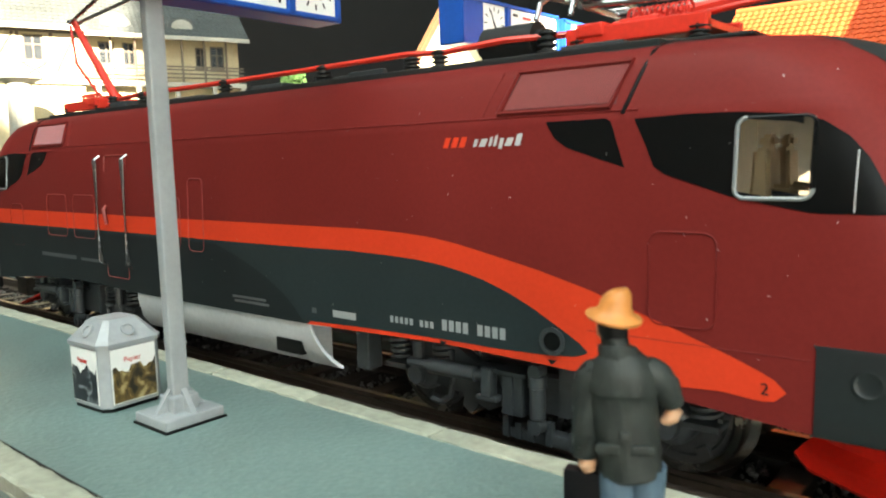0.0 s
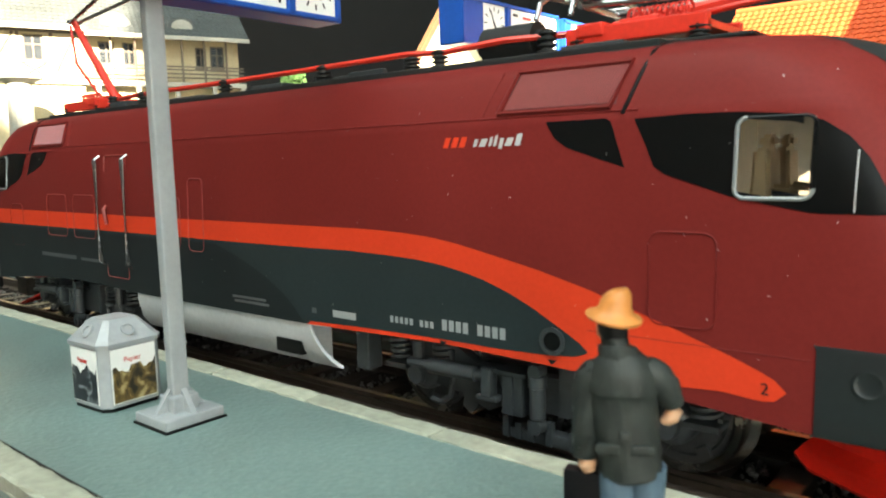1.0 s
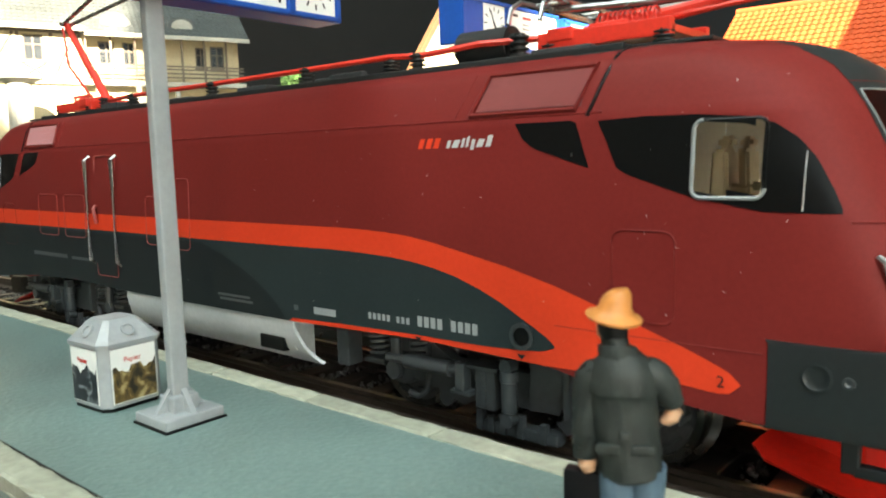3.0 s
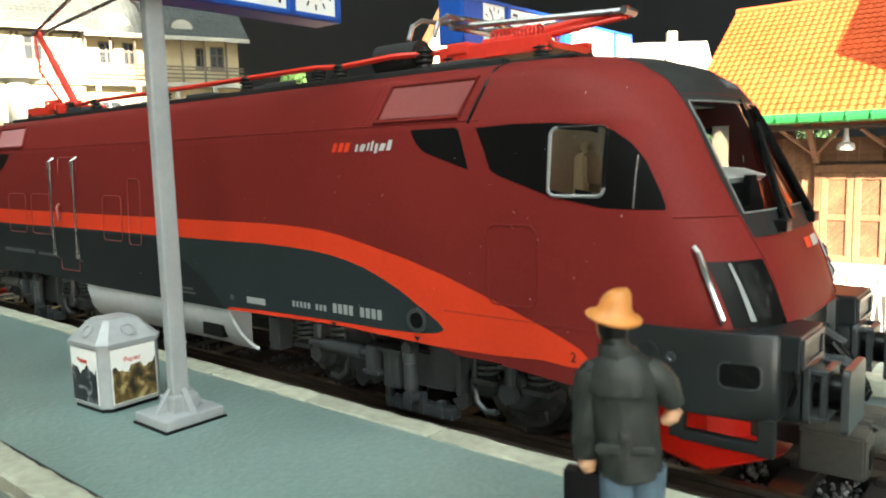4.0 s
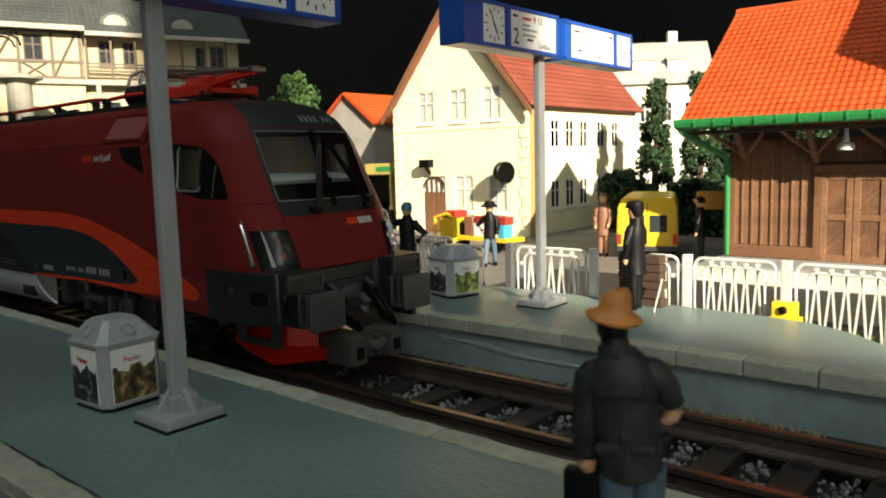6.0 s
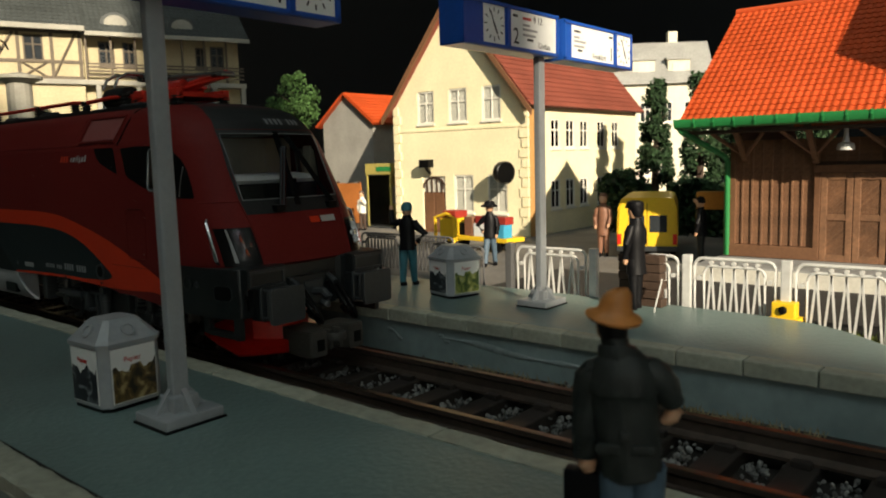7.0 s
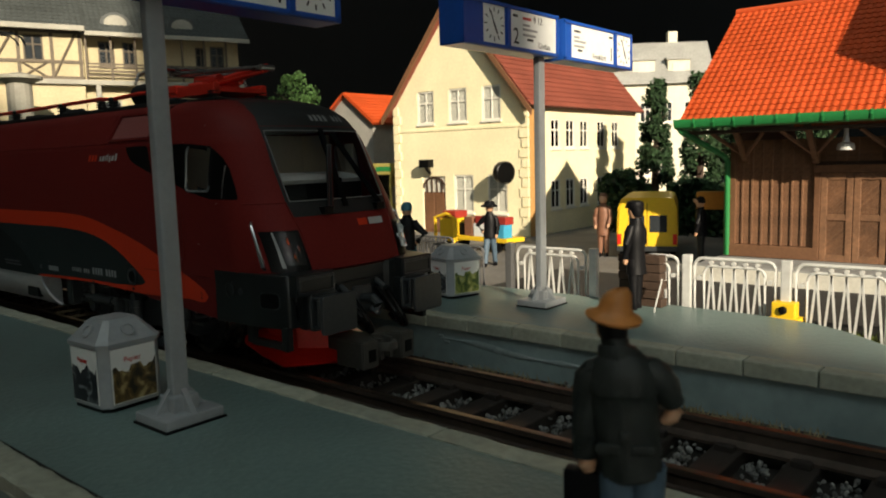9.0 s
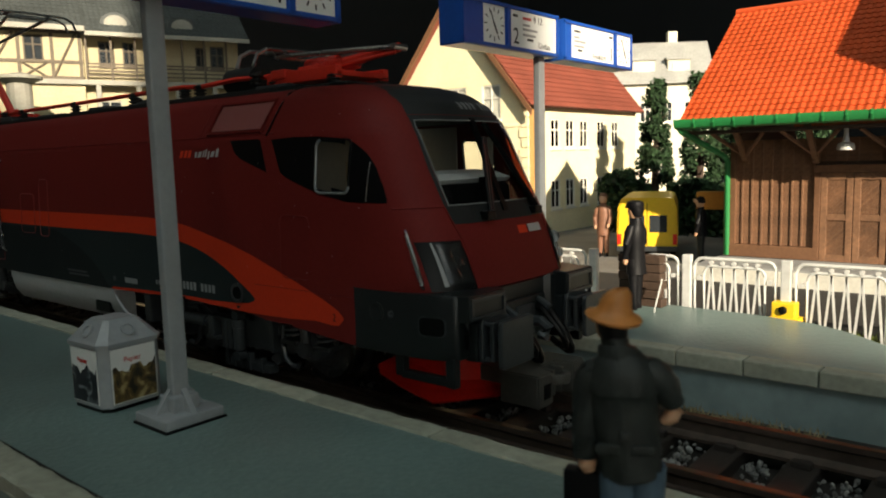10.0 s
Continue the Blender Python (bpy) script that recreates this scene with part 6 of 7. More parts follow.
figure("painted_figure", "plastic figure in black uniform and cap on the platform", 34.4, 51.2, 4.0, 80, 21.6, CLOTHBLACK, CLOTHBLACK, "cap", CLOTHBLACK, 1.0, None, 1.0, 0.0, 0.3, 0.82, ((-1, 0.1, 0), (1, 0.3, 0)), True, stride=0.3)
figure("painted_figure", "plastic figure with blue trousers and one raised arm", -24.3, 48.8, 4.0, 20, 20.6, CLOTHBLACK, TEAL, "hair", TEAL, 1.0, None, 0.9, 0.0, 0.3, 0.95, ((-1, 0.2, 1.0), (1, 0.1, -1)), False, stride=0.9)
figure("painted_figure", "plastic figure in a dark coat carrying a green cloth", -42.5, 108.0, 0.0, 200, 21.0, CLOTHBLACK, JEANS, "brim", CLOTHBLACK, 1.0, None, 1.0, 0.0, 0.3, 0.82, ((-1, 0.2, 0), (1, 0.1, -1)), False, stride=2.2)
figure("painted_figure", "plastic figure in a brown suit standing on the street", -22.2, 146.0, 0.0, 190, 21.8, BROWNCLOTH, BROWNCLOTH, "hair", BROWNCLOTH, 1.0, None, 1.0, 0.0, 0.3, 0.82, ((-1, 0.5, 0), (1, 0.2, 0)), True, stride=0.3)
figure("painted_figure", "plastic figure in black carrying a parcel on the shoulder", 13.6, 140.5, 0.0, 100, 21.4, CLOTHBLACK, CLOTHDARK, "hair", CLOTHBLACK, 1.0, None, 1.0, 0.0, 0.3, 0.82, ((-1, 0.2, 0), (1, 0.7, 0.9)), False, stride=0.4)
figure("painted_figure", "plastic figure in a white shirt beside the telephone box", -172.0, 178.0, 0.0, 180, 20.0, PANEWHITE, DARKTIMBER, "hair", DARKTIMBER, 1.0, None, 1.0, 0.0, 0.3, 0.82, ((-1, 0.8, 0.5), (1, 0.1, 0)), False)
p = part("parcel", box(-4.2, 4.2, -2.4, 2.4, 0, 5.4, 0.25), ORANGEBOX)
p.matrix_world = at(16.2, 142.8, 17.2, 6)
tagged(p, "orange parcel carried on a figure's shoulder", "parcel")


# ---------------------------------------------------------------- railings
def railing(x0, x1, y, z, material, label, tall=14.0, vees=5, posts=True):
    root = thing("railing", label, "railing", at(x0, y, z), "platform railings")
    ln = x1 - x0
    r = 1.6
    for off, rad in ((0.0, 0.34), (1.9, 0.30)):
        top = tall - off * 0.75
        pts = [(off, 0, 0)] + [(off + r - r * math.cos(a), 0, top - r + r * math.sin(a)) for a in np.linspace(0, math.pi / 2, 5)]
        pts += [(ln - q[0], 0, q[2]) for q in pts[::-1]]
        part("frame_tube", pipe(pts, rad, None, 8), material, root, "", True)
    for i in range(vees):
        c = 2.2 + (ln - 4.4) * (i + 0.5) / vees
        w = (ln - 4.4) / vees * 0.44
        for s in (-1, 1):
            part("strut", box(-0.19, 0.19, -0.18, 0.18, 0, tall - 1.8, 0, None, Matrix(((1, 0, s * w / (tall - 1.8) * -1.0, c + s * w), (0, 1, 0, 0), (0, 0, 1, 0), (0, 0, 0, 1)))), material, root)
        part("clamp", rod((c, -0.45, tall - 0.75), (c, 0.45, tall - 0.75), 0.4, None, 8), material, root)
    for c in (1.0, ln - 1.0):
        part("clamp", rod((c, -0.45, tall * 0.72), (c, 0.45, tall * 0.72), 0.45, None, 8), material, root)
    if posts:
        part("post", box(ln + 1.0, ln + 2.8, -0.7, 0.7, 0, tall + 0.6, 0.2), material, root, "white square post")
    return root


for x0, x1 in ((0.6, 18.6), (32.5, 39.6), (43.0, 58.4), (62.0, 78.6), (82.2, 99.0), (102.6, 119.4), (123, 139.8)):
    railing(x0, x1, 59.8, 0.0, WHITEPAINT, "white-grey tubular railing with slanted struts", 13.8, 5 if x1 - x0 > 10 else 2)
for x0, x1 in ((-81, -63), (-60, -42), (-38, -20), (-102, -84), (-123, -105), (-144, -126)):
    railing(x0, x1, 88.5 if x0 < -50 else 74, 0.0, SHADERAIL, "tubular railing coloured dark for the shade it stands in", 11.0, 9, False)
part_post = part("fence_post", box(-2.4, -0.6, 58.8, 60.6, 0, 14.6, 0.2), SHADERAIL)
tagged(part_post, "dark square end post of the railing", "fence post")


def stack():
    root = thing("timber_stack", "stack of dark weathered timber sleepers on the platform", "timber stack", at(33.6, 55.6, 4.0, -2))
    rng = random.Random(2)
    for k in range(6):
        part("timber", box(-4.6, 4.6, -1.4, 1.4, k * 1.75, k * 1.75 + 1.65, 0.2, None, T(rng.uniform(-0.3, 0.3), rng.uniform(-0.2, 0.2), 0)), DARKTIMBER, root)


stack()
root = thing("switch_box", "small yellow trackside box with a black knob", "box", at(60.4, 59.0, 0.6))
part("box_body", box(-2.1, 2.1, -1.4, 1.4, 3.2, 6.2, 0.3), YELLOW, root)
part("box_base", box(-2.5, 2.9, -1.6, 1.6, -0.6, 3.4, 0.2), YELLOW, root)
part("knob", lathe([(0.75, 0), (0.75, 0.5), (0.4, 0.7)], None, 12, T(0, -1.4, 4.8) @ T(0, 0, 0, 90, 0, 0)), BLACK, root)
tagged(part("walking_stick", rod((38.8, 50.0, 4.0), (39.8, 51.4, 10.4), 0.16, None, 6), WHITEPAINT), "thin pale stick leaning on the platform figure", "stick")


def tufts():
    rng = random.Random(5)

    def strip(name, x0, x1, y0, y1, z, n, ln, material, label):
        bm = bmesh.new()
        for _ in range(n):
            x, y = rng.uniform(x0, x1), rng.uniform(y0, y1)
            a, b = rng.uniform(-1, 1) * ln, rng.uniform(-0.6, 0.6) * ln
            h = rng.uniform(0.3, 1.0) * ln
            w = 0.09
            v = [bm.verts.new(q) for q in ((x - w, y, z), (x + w, y, z), (x + a * 0.6, y + b * 0.6, z + h), (x + w + a * 0.4, y + b * 0.4 + w, z + h * 0.7))]
            bm.faces.new((v[0], v[1], v[3], v[2]))
        tagged(part(name, bm, material), label, "grass", kind="stuff")
    strip("grass_strip", 0, 22, 58.6, 61.5, 0.0, 1400, 2.6, GRASS, "strip of yellow-green static grass under the railing")
    strip("grass_strip", 40, 140, 60.5, 64, 0.0, 1500, 2.2, GRASS, "sparse green-brown grass behind the railing")
    strip("straw", 48, 76, 18.5, 22.5, -5.0, 480, 1.9, STRAW, "dry straw fibres beside the rail")
    strip("straw", 10, 40, 19.5, 23.5, -5.0, 160, 1.6, STRAW, "few dry straw fibres beside the rail")


tufts()


# ---------------------------------------------------------------- buildings
def tiles(length, slope, pitch, row, wave=0.28, lift=0.3):
    """A tiled roof sheet: x along the eaves, y up the slope from the eaves, stepped row by row."""
    bm = bmesh.new()
    nx = int(length / pitch * 4)
    rows = max(int(slope / row), 1)
    for r in range(rows):
        a, b = [], []
        for i in range(nx + 1):
            x = length * i / nx
            h = wave * (0.5 + 0.5 * math.cos(i * math.pi / 2)) + wave * 0.3 * math.sin(i * math.pi / 2)
            a.append((x, r * row, h + lift))
            b.append((x, (r + 1) * row + 0.25, h))
        va, vb, vc = [[bm.verts.new(q) for q in s] for s in (a, b, [(x, y, -0.1) for x, y, h in a])]
        for i in range(nx):
            bm.faces.new((va[i], va[i + 1], vb[i + 1], vb[i]))
            bm.faces.new((vc[i], vc[i + 1], va[i + 1], va[i]))
    return bm


def roof_pitch(root, origin, along, up, length, slope, pitch, row, material, label, thick=1.2):
    """One roof pitch under root: slab with tiles on it. along and up are unit vectors."""
    along, up = Vector(along).normalized(), Vector(up).normalized()
    n = along.cross(up)
    m = Matrix((( along.x, up.x, n.x, origin[0]), (along.y, up.y, n.y, origin[1]), (along.z, up.z, n.z, origin[2]), (0, 0, 0, 1)))
    slab = part("roof", box(0, length, 0.3, slope, -thick, -0.12, 0, None, m), material, root, label)
    bm = tiles(length, slope, pitch, row)
    bmesh.ops.transform(bm, matrix=m, verts=bm.verts)
    tagged(part("roof_tiles", bm, material, slab), "rows of small roof tiles", kind="stuff")
    return slab


def window(root, m, w, h, curtain=CURTAIN, frame_mat=PANEWHITE, bars=(1, 1), depth=0.6, sill=True):
    """A window in an opening w by h whose front lower corner is at m's origin, x along the wall, y into it."""
    f = 0.8
    bm = wall_panel(w, h, depth * 0.5, [(f, w - f, f, h - f)], None, m @ T(0, depth * 0.5, 0))
    win = part("window", bm, frame_mat, root, "small window with pale frame")
    for i in range(1, bars[0] + 1):
        x = w * i / (bars[0] + 1)
        part("glazing_bar", box(x - 0.35, x + 0.35, depth * 0.55, depth, f, h - f, 0, None, m), frame_mat, win)
    for i in range(1, bars[1] + 1):
        z = h * (0.62 if bars[1] == 1 else i / (bars[1] + 1))
        part("glazing_bar", box(f, w - f, depth * 0.6, depth * 0.98, z - 0.3, z + 0.3, 0, None, m), frame_mat, win)
    pane = part("pane", box(f * 0.5, w - f * 0.5, depth + 0.05, depth + 0.2, f * 0.5, h - f * 0.5, 0, None, m), GLASS, win)
    pane.visible_shadow = False
    if curtain is not None:
        part("curtain", box(0.2, w - 0.2, depth + 0.25, depth + 0.5, 0.2, h - 0.2, 0, None, m), curtain, win)
    if sill:
        part("sill", box(-0.6, w + 0.6, -0.7, 0.3, -1.0, -0.1, 0.1, None, m), frame_mat, win)
    return win


def gable_house():
    root = thing("town_house", "cream plastered model town house with brown-red tiled roof", "house", at(-155.5, 186, 0))
    W, H, DEP, TOP, wt = 77.0, 60.0, 104.0, 107.0, 1.6
    ups = [(15.2, 25.2, 51, 66), (34.3, 44.6, 51, 66), (53.2, 63.2, 51, 66)]
    lows = [(17.0, 31.0, 0, 26.5), (36.5, 47.5, 10, 27), (55.5, 66, 10, 27)]
    front = bmesh.new()
    wall_panel(W, 48, wt, lows, front)
    part("wall", front, CREAM, root, "cream plaster gable wall")
    # upper gable, with its windows, cut to the roof slopes
    bm = wall_panel(W, TOP - 48, wt, [(a, b, c - 48, d - 48) for a, b, c, d in ups], None, T(0, 0, 48))
    half = W / 2
    for s in (-1, 1):
        n = Vector((s * (TOP - H), 0, half)).normalized()
        bmesh.ops.bisect_plane(bm, geom=bm.verts[:] + bm.edges[:] + bm.faces[:], plane_co=(half, 0, TOP), plane_no=n, clear_outer=True)
    part("gable_wall", bm, CREAM, root, "cream plaster gable")
    for a, b, c, d in ups:
        window(root, T(a, 0, c), b - a, d - c)
    for a, b, c, d in lows[1:]:
        window(root, T(a, 0, c), b - a, d - c)
    door = part("door", box(17.4, 30.6, 0.7, 1.5, 0, 19), TIMBER, root, "brown double door with arched fanlight")
    for x in (18.2, 24.4):
        part("door_leaf", box(x, x + 5.4, 0.4, 0.8, 1.0, 18.2, 0.2), TIMBER, door)
    bm = bmesh.new()
    for i in range(9):
        a = math.pi * i / 8
        b = math.pi * (i + 1) / 8
        if i < 8:
            rod((24 - 6.6 * math.cos(a), 0.3, 21 + 5.0 * math.sin(a)), (24 - 6.6 * math.cos(b), 0.3, 21 + 5.0 * math.sin(b)), 0.5, bm, 6)
    for x in (19.5, 22.5, 25.5, 28.5):
        box(x - 0.3, x + 0.3, 0.2, 0.8, 19, 25, 0, bm)
    part("fanlight_frame", bm, DARKTIMBER, door)
    part("fanlight", box(17.2, 30.8, 0.9, 1.2, 19, 26.4), CURTAIN, door)
    # corner stones up both edges of the gable
    for k in range(14):
        w = 3.0 if k % 2 else 4.2
        part("quoin", box(-0.5, w, -0.5, 0.6, k * 4.25 + 0.2, k * 4.25 + 4.1, 0.2), CREAM, root)
        part("quoin", box(W - w, W + 0.5, -0.5, 0.6, k * 4.25 + 0.2, k * 4.25 + 4.1, 0.2), CREAM, root)
    part("corner_board", box(W, W + 0.6, 0.7, 6.5, 0, 57), OCHRE, root, "ochre painted corner strip")
    part("string_course", box(0, W, -0.35, 0.3, 47.4, 48.6, 0.1), CREAM, root)
    # long side walls
    side_holes = []
    for y in (17, 30, 43, 60, 75):
        side_holes += [(y, y + 8, 38, 51), (y, y + 8, 11, 24)]
    m = T(W, wt, 0, 0, 0, 90)
    part("wall", wall_panel(DEP - wt, H, wt, side_holes, None, m), CREAM, root, "cream plaster side wall")
    for a, b, c, d in side_holes:
        window(root, m @ T(a, 0, c), b - a, d - c)
    part("wall", box(0, wt, wt, DEP, 0, H), CREAM, root)
    part("wall", box(wt, W - wt, DEP - wt, DEP, 0, H), CREAM, root)
    # roof
    rise = Vector((half, 0, TOP - H))
    over, ln = 6.0, rise.length
    up1 = rise.normalized()
    roof_pitch(root, (W + up1.x * over, -4, H - up1.z * over + 0.6), (0, 1, 0), (-up1.x, 0, up1.z), DEP + 6, ln + over, 2.4, 3.0, TILEDARK, "brown-red tiled roof pitch")
    roof_pitch(root, (-up1.x * over, DEP + 2, H - up1.z * over + 0.6), (0, -1, 0), (up1.x, 0, up1.z), DEP + 6, ln + over, 2.4, 3.0, TILEDARK, "brown-red tiled roof pitch")
    for s in (-1, 1):
        bm = prism([(half, TOP + 0.8), (half + s * (half + 4.6), H - 5.4), (half + s * (half + 4.6), H - 8.4), (half, TOP - 2.4)], -4.6, -3.6)
        part("bargeboard", bm, TIMBER, root, "brown board along the gable edge")
    # clock and lamp on the gable
    clock = part("wall_clock", lathe([(4.6, 0), (4.8, 0.6), (4.8, 3.2), (4.3, 3.4), (4.2, 3.0), (0.3, 3.0)], None, 24, T(68.3, -7.4, 28) @ T(0, 0, 0, 90, 0, 70)), BLACK, root, "round black double-sided wall clock", True)
    part("clock_arm", rod((68.3, 0, 28), (68.3, -4.2, 28), 0.7), BLACK, clock)
    lamp = part("wall_lamp", box(20.0, 26.0, -6.0, -2.0, 30.6, 34.4, 0.4), BLACK, root, "dark boxy wall lamp")
    part("lamp_arm", rod((22, 0.1, 27.5), (22.5, -4, 31), 0.8), BLACK, lamp)


gable_house()


def goods_shed():
    X1, Y0, Z0 = 150.0, 134.3, 4.5
    root = thing("goods_shed", "brown plank-clad goods shed with orange tiled roof", "shed", at(0, 0, 0))
    core = part("wall", wall_panel(X1 - 25.4, 33, 1.5, [(23.6, 39.6, 0, 24)], None, T(25.4, Y0 + 0.5, Z0)), DARKTIMBER, root, "dark plank wall")
    part("wall", box(25.4, 26.9, Y0 + 2, Y0 + 58, Z0, 38), DARKTIMBER, root)
    part("wall", box(26.9, X1, Y0 + 56.5, Y0 + 58, Z0, 38), DARKTIMBER, root)
    part("gable_wall", prism([(Y0 + 0.5, 38), (Y0 + 58, 38), (Y0 + 29, 74)], 25.4, 26.9, axis="x"), DARKTIMBER, root, "dark plank gable")
    bm = box(-1.12, 1.12, -0.55, 0.0, 0, 29.4, 0.12)
    bmesh.ops.scale(bm, vec=(MM,) * 3, verts=bm.verts)
    me = bpy.data.meshes.new("plank")
    bm.to_mesh(me), bm.free()
    me.materials.append(PLANK)
    bm = box(-0.28, 0.28, -0.95, -0.4, 0, 29.4, 0.1)
    bmesh.ops.scale(bm, vec=(MM,) * 3, verts=bm.verts)
    batten = bpy.data.meshes.new("batten")
    bm.to_mesh(batten), bm.free()
    batten.materials.append(PLANK)
    for i in range(47):
        x = 26.6 + i * 2.66
        if x > X1 - 2:
            break
        over_door = 46.5 < x < 67
        for nm, data, dx in (("plank", me, 0), ("batten", batten, 1.33)):
            ob = new(nm, data)
            ob.parent = core
            ob.matrix_basis = at(x + dx, Y0 + 0.5, Z0 + 3.6 + (23.2 if over_door else 0)) @ Matrix.Diagonal((1, 1, 0.21 if over_door else 1, 1))
    part("base_beam", box(24.4, 47.4, Y0 - 1.2, Y0 + 0.8, Z0, Z0 + 3.5, 0.25), TIMBER, root, "brown timber base beam")
    part("base_beam", box(66, X1, Y0 - 1.2, Y0 + 0.8, Z0, Z0 + 3.5, 0.25), TIMBER, root, "brown timber base beam")
    part("corner_post", box(24.6, 26.2, Y0 - 0.9, Y0 + 0.7, Z0, 37, 0.15), TIMBER, root)
    # invented block beyond the view, shaped to throw the shadow across the tiles
    part("hoist_dormer", prism([(121, 47), (121, 76), (146, 94), (152, 94), (152, 70)], 82, 100, None, "x"), PLANK, root, "unseen block added to cast a shadow on the roof")
    # sliding doors with slanting boards
    for x0 in (48.6, 56.6):
        door = part("door", box(x0, x0 + 7.8, Y0 - 0.3, Y0 + 0.2, Z0, 28.2), PLANK, root, "brown door with slanting boards")
        bm = bmesh.new()
        for a, b, c, d in ((x0, x0 + 1.6, Z0, 28.2), (x0 + 6.2, x0 + 7.8, Z0, 28.2), (x0 + 1.6, x0 + 6.2, Z0, Z0 + 1.8), (x0 + 1.6, x0 + 6.2, 26.4, 28.2), (x0 + 1.6, x0 + 6.2, 15.6, 17.2)):
            box(a, b, Y0 - 0.95, Y0 - 0.25, c, d, 0.12, bm)
        part("door_frame", bm, PLANK, door)
        for zc in (11.0, 21.8):
            for i in range(-8, 9):
                a = Vector((x0 + 3.9 + i * 1.0, Y0 - 0.45, zc))
                bm = box(-9, 9, -0.2, 0.2, -0.25, 0.25, 0, None, T(a.x, a.y, a.z) @ T(0, 0, 0, 0, -45, 0))
                for co, no in (((x0 + 1.6, 0, 0), (-1, 0, 0)), ((x0 + 6.2, 0, 0), (1, 0, 0)), ((0, 0, zc + 4.7), (0, 0, 1)), ((0, 0, zc - 4.7), (0, 0, -1))):
                    bmesh.ops.bisect_plane(bm, geom=bm.verts[:] + bm.edges[:] + bm.faces[:], plane_co=co, plane_no=no, clear_outer=True)
                if len(bm.faces) > 2:
                    part("slat", bm, PLANK, door)
                else:
                    bm.free()
    part("door_lintel", box(47.0, 66.6, Y0 - 1.6, Y0 + 0.3, 28.3, 30.4, 0.2), TIMBER, root, "brown timber lintel")
    part("door_post", box(47.0, 48.5, Y0 - 1.2, Y0 + 0.3, Z0, 28.3, 0.15), TIMBER, root)
    part("door_post", box(64.6, 66.0, Y0 - 1.2, Y0 + 0.3, Z0, 28.3, 0.15), TIMBER, root)
    # knee braces under the eaves
    for x in (29.0, 47.3, 66.0, 84.5, 103, 121.5, 140):
        brace = part("knee_brace", box(x - 0.7, x + 0.7, -0.7, 0.7, 0, 15.5, 0.1, None, T(0, Y0 - 0.5, 31.2) @ T(0, 0, 0, 48, 0, 0)), TIMBER, root, "brown roof brace")
        part("strut", rod((x, Y0 - 2.0, 33.0), (x - 7.0, Y0 - 9.0, 39.6), 0.55, None, 6), TIMBER, brace)
        part("strut", rod((x, Y0 - 2.0, 33.0), (x + 7.0, Y0 - 9.0, 39.6), 0.55, None, 6), TIMBER, brace)
        part("wall_block", box(x - 1.0, x + 1.0, Y0 - 2.2, Y0 + 0.4, 31.0, 33.4, 0.2), TIMBER, brace)
    part("soffit", box(17.0, X1, 120.5, Y0 + 2, 39.6, 40.4, 0, None, Matrix.Identity(4)), DARKTIMBER, root, "dark boards under the eaves")
    rise = Vector((0, 45.2, 35.0)).normalized()
    roof_pitch(root, (15.6, 118.8, 43.2), (1, 0, 0), rise, X1 - 15, 57.2, 1.9, 2.55, TILE, "bright orange tiled roof pitch")
    roof_pitch(root, (X1 + 0.6, 209.2, 43.2), (-1, 0, 0), (0, -rise.y, rise.z), X1 - 15, 57.2, 1.9, 2.55, TILE, "bright orange tiled roof pitch")
    part("ridge_tile", rod((15.4, 164, 78.2), (X1, 164, 78.2), 1.1, None, 10), TILE, root, "row of orange ridge tiles")
    part("bargeboard", prism([(118.5, 43.0), (164, 78.0), (209, 43.0), (209, 40.6), (164, 75.4), (118.5, 40.6)], 15.4, 16.4, axis="x"), TIMBER, root)
    bm = bmesh.new()
    prof = [(-1.7, 1.3), (-1.75, 0.2), (-1.2, -0.9), (0, -1.35), (1.2, -0.9), (1.7, 0.6), (1.45, 0.6), (1.0, -0.65), (0, -1.05), (-1.0, -0.65), (-1.5, 0.3), (-1.45, 1.3)]
    prism([(118.0 + a, 42.3 + b) for a, b in prof], 14.6, X1, bm, "x")
    gutter = part("gutter", bm, GREEN, root, "bright green gutter", True)
    for i in range(24):
        x = 20.0 + i * 5.35
        part("gutter_clip", prism([(118.0 + a * 1.12, 42.3 + b * 1.12) for a, b in prof], x, x + 0.5, None, "x"), GREEN, gutter)
    part("downpipe", pipe([(15.6, 118.2, 41.2), (15.9, 118.8, 40.4), (23.2, 132.4, 33.2), (23.9, 133.2, 31.6), (23.9, 133.2, Z0 + 0.3)], 0.85, None, 10), GREEN, root, "green downpipe", True)
    lamp = part("shed_lamp", lathe([(2.1, 0), (2.15, 0.4), (1.9, 1.6), (0.9, 2.0), (0.6, 3.6), (0.45, 6.0)], None, 16, T(55.8, 126.0, 34.2)), WHITEPAINT, root, "white enamel lamp under the eaves", True)
    ramp = part("loading_ramp", box(22, 170, 113.5, 205, 0, 4.4, 0.3), RAMP)
    tagged(ramp, "grey concrete loading ramp under the shed", "ramp", kind="structure")
    tagged(part("ramp_side", box(21.5, 170, 112.9, 113.5, 0, 3.9), LITSIDE), "side of the ramp, coloured pale as if sunlit", "wall", kind="structure")


goods_shed()


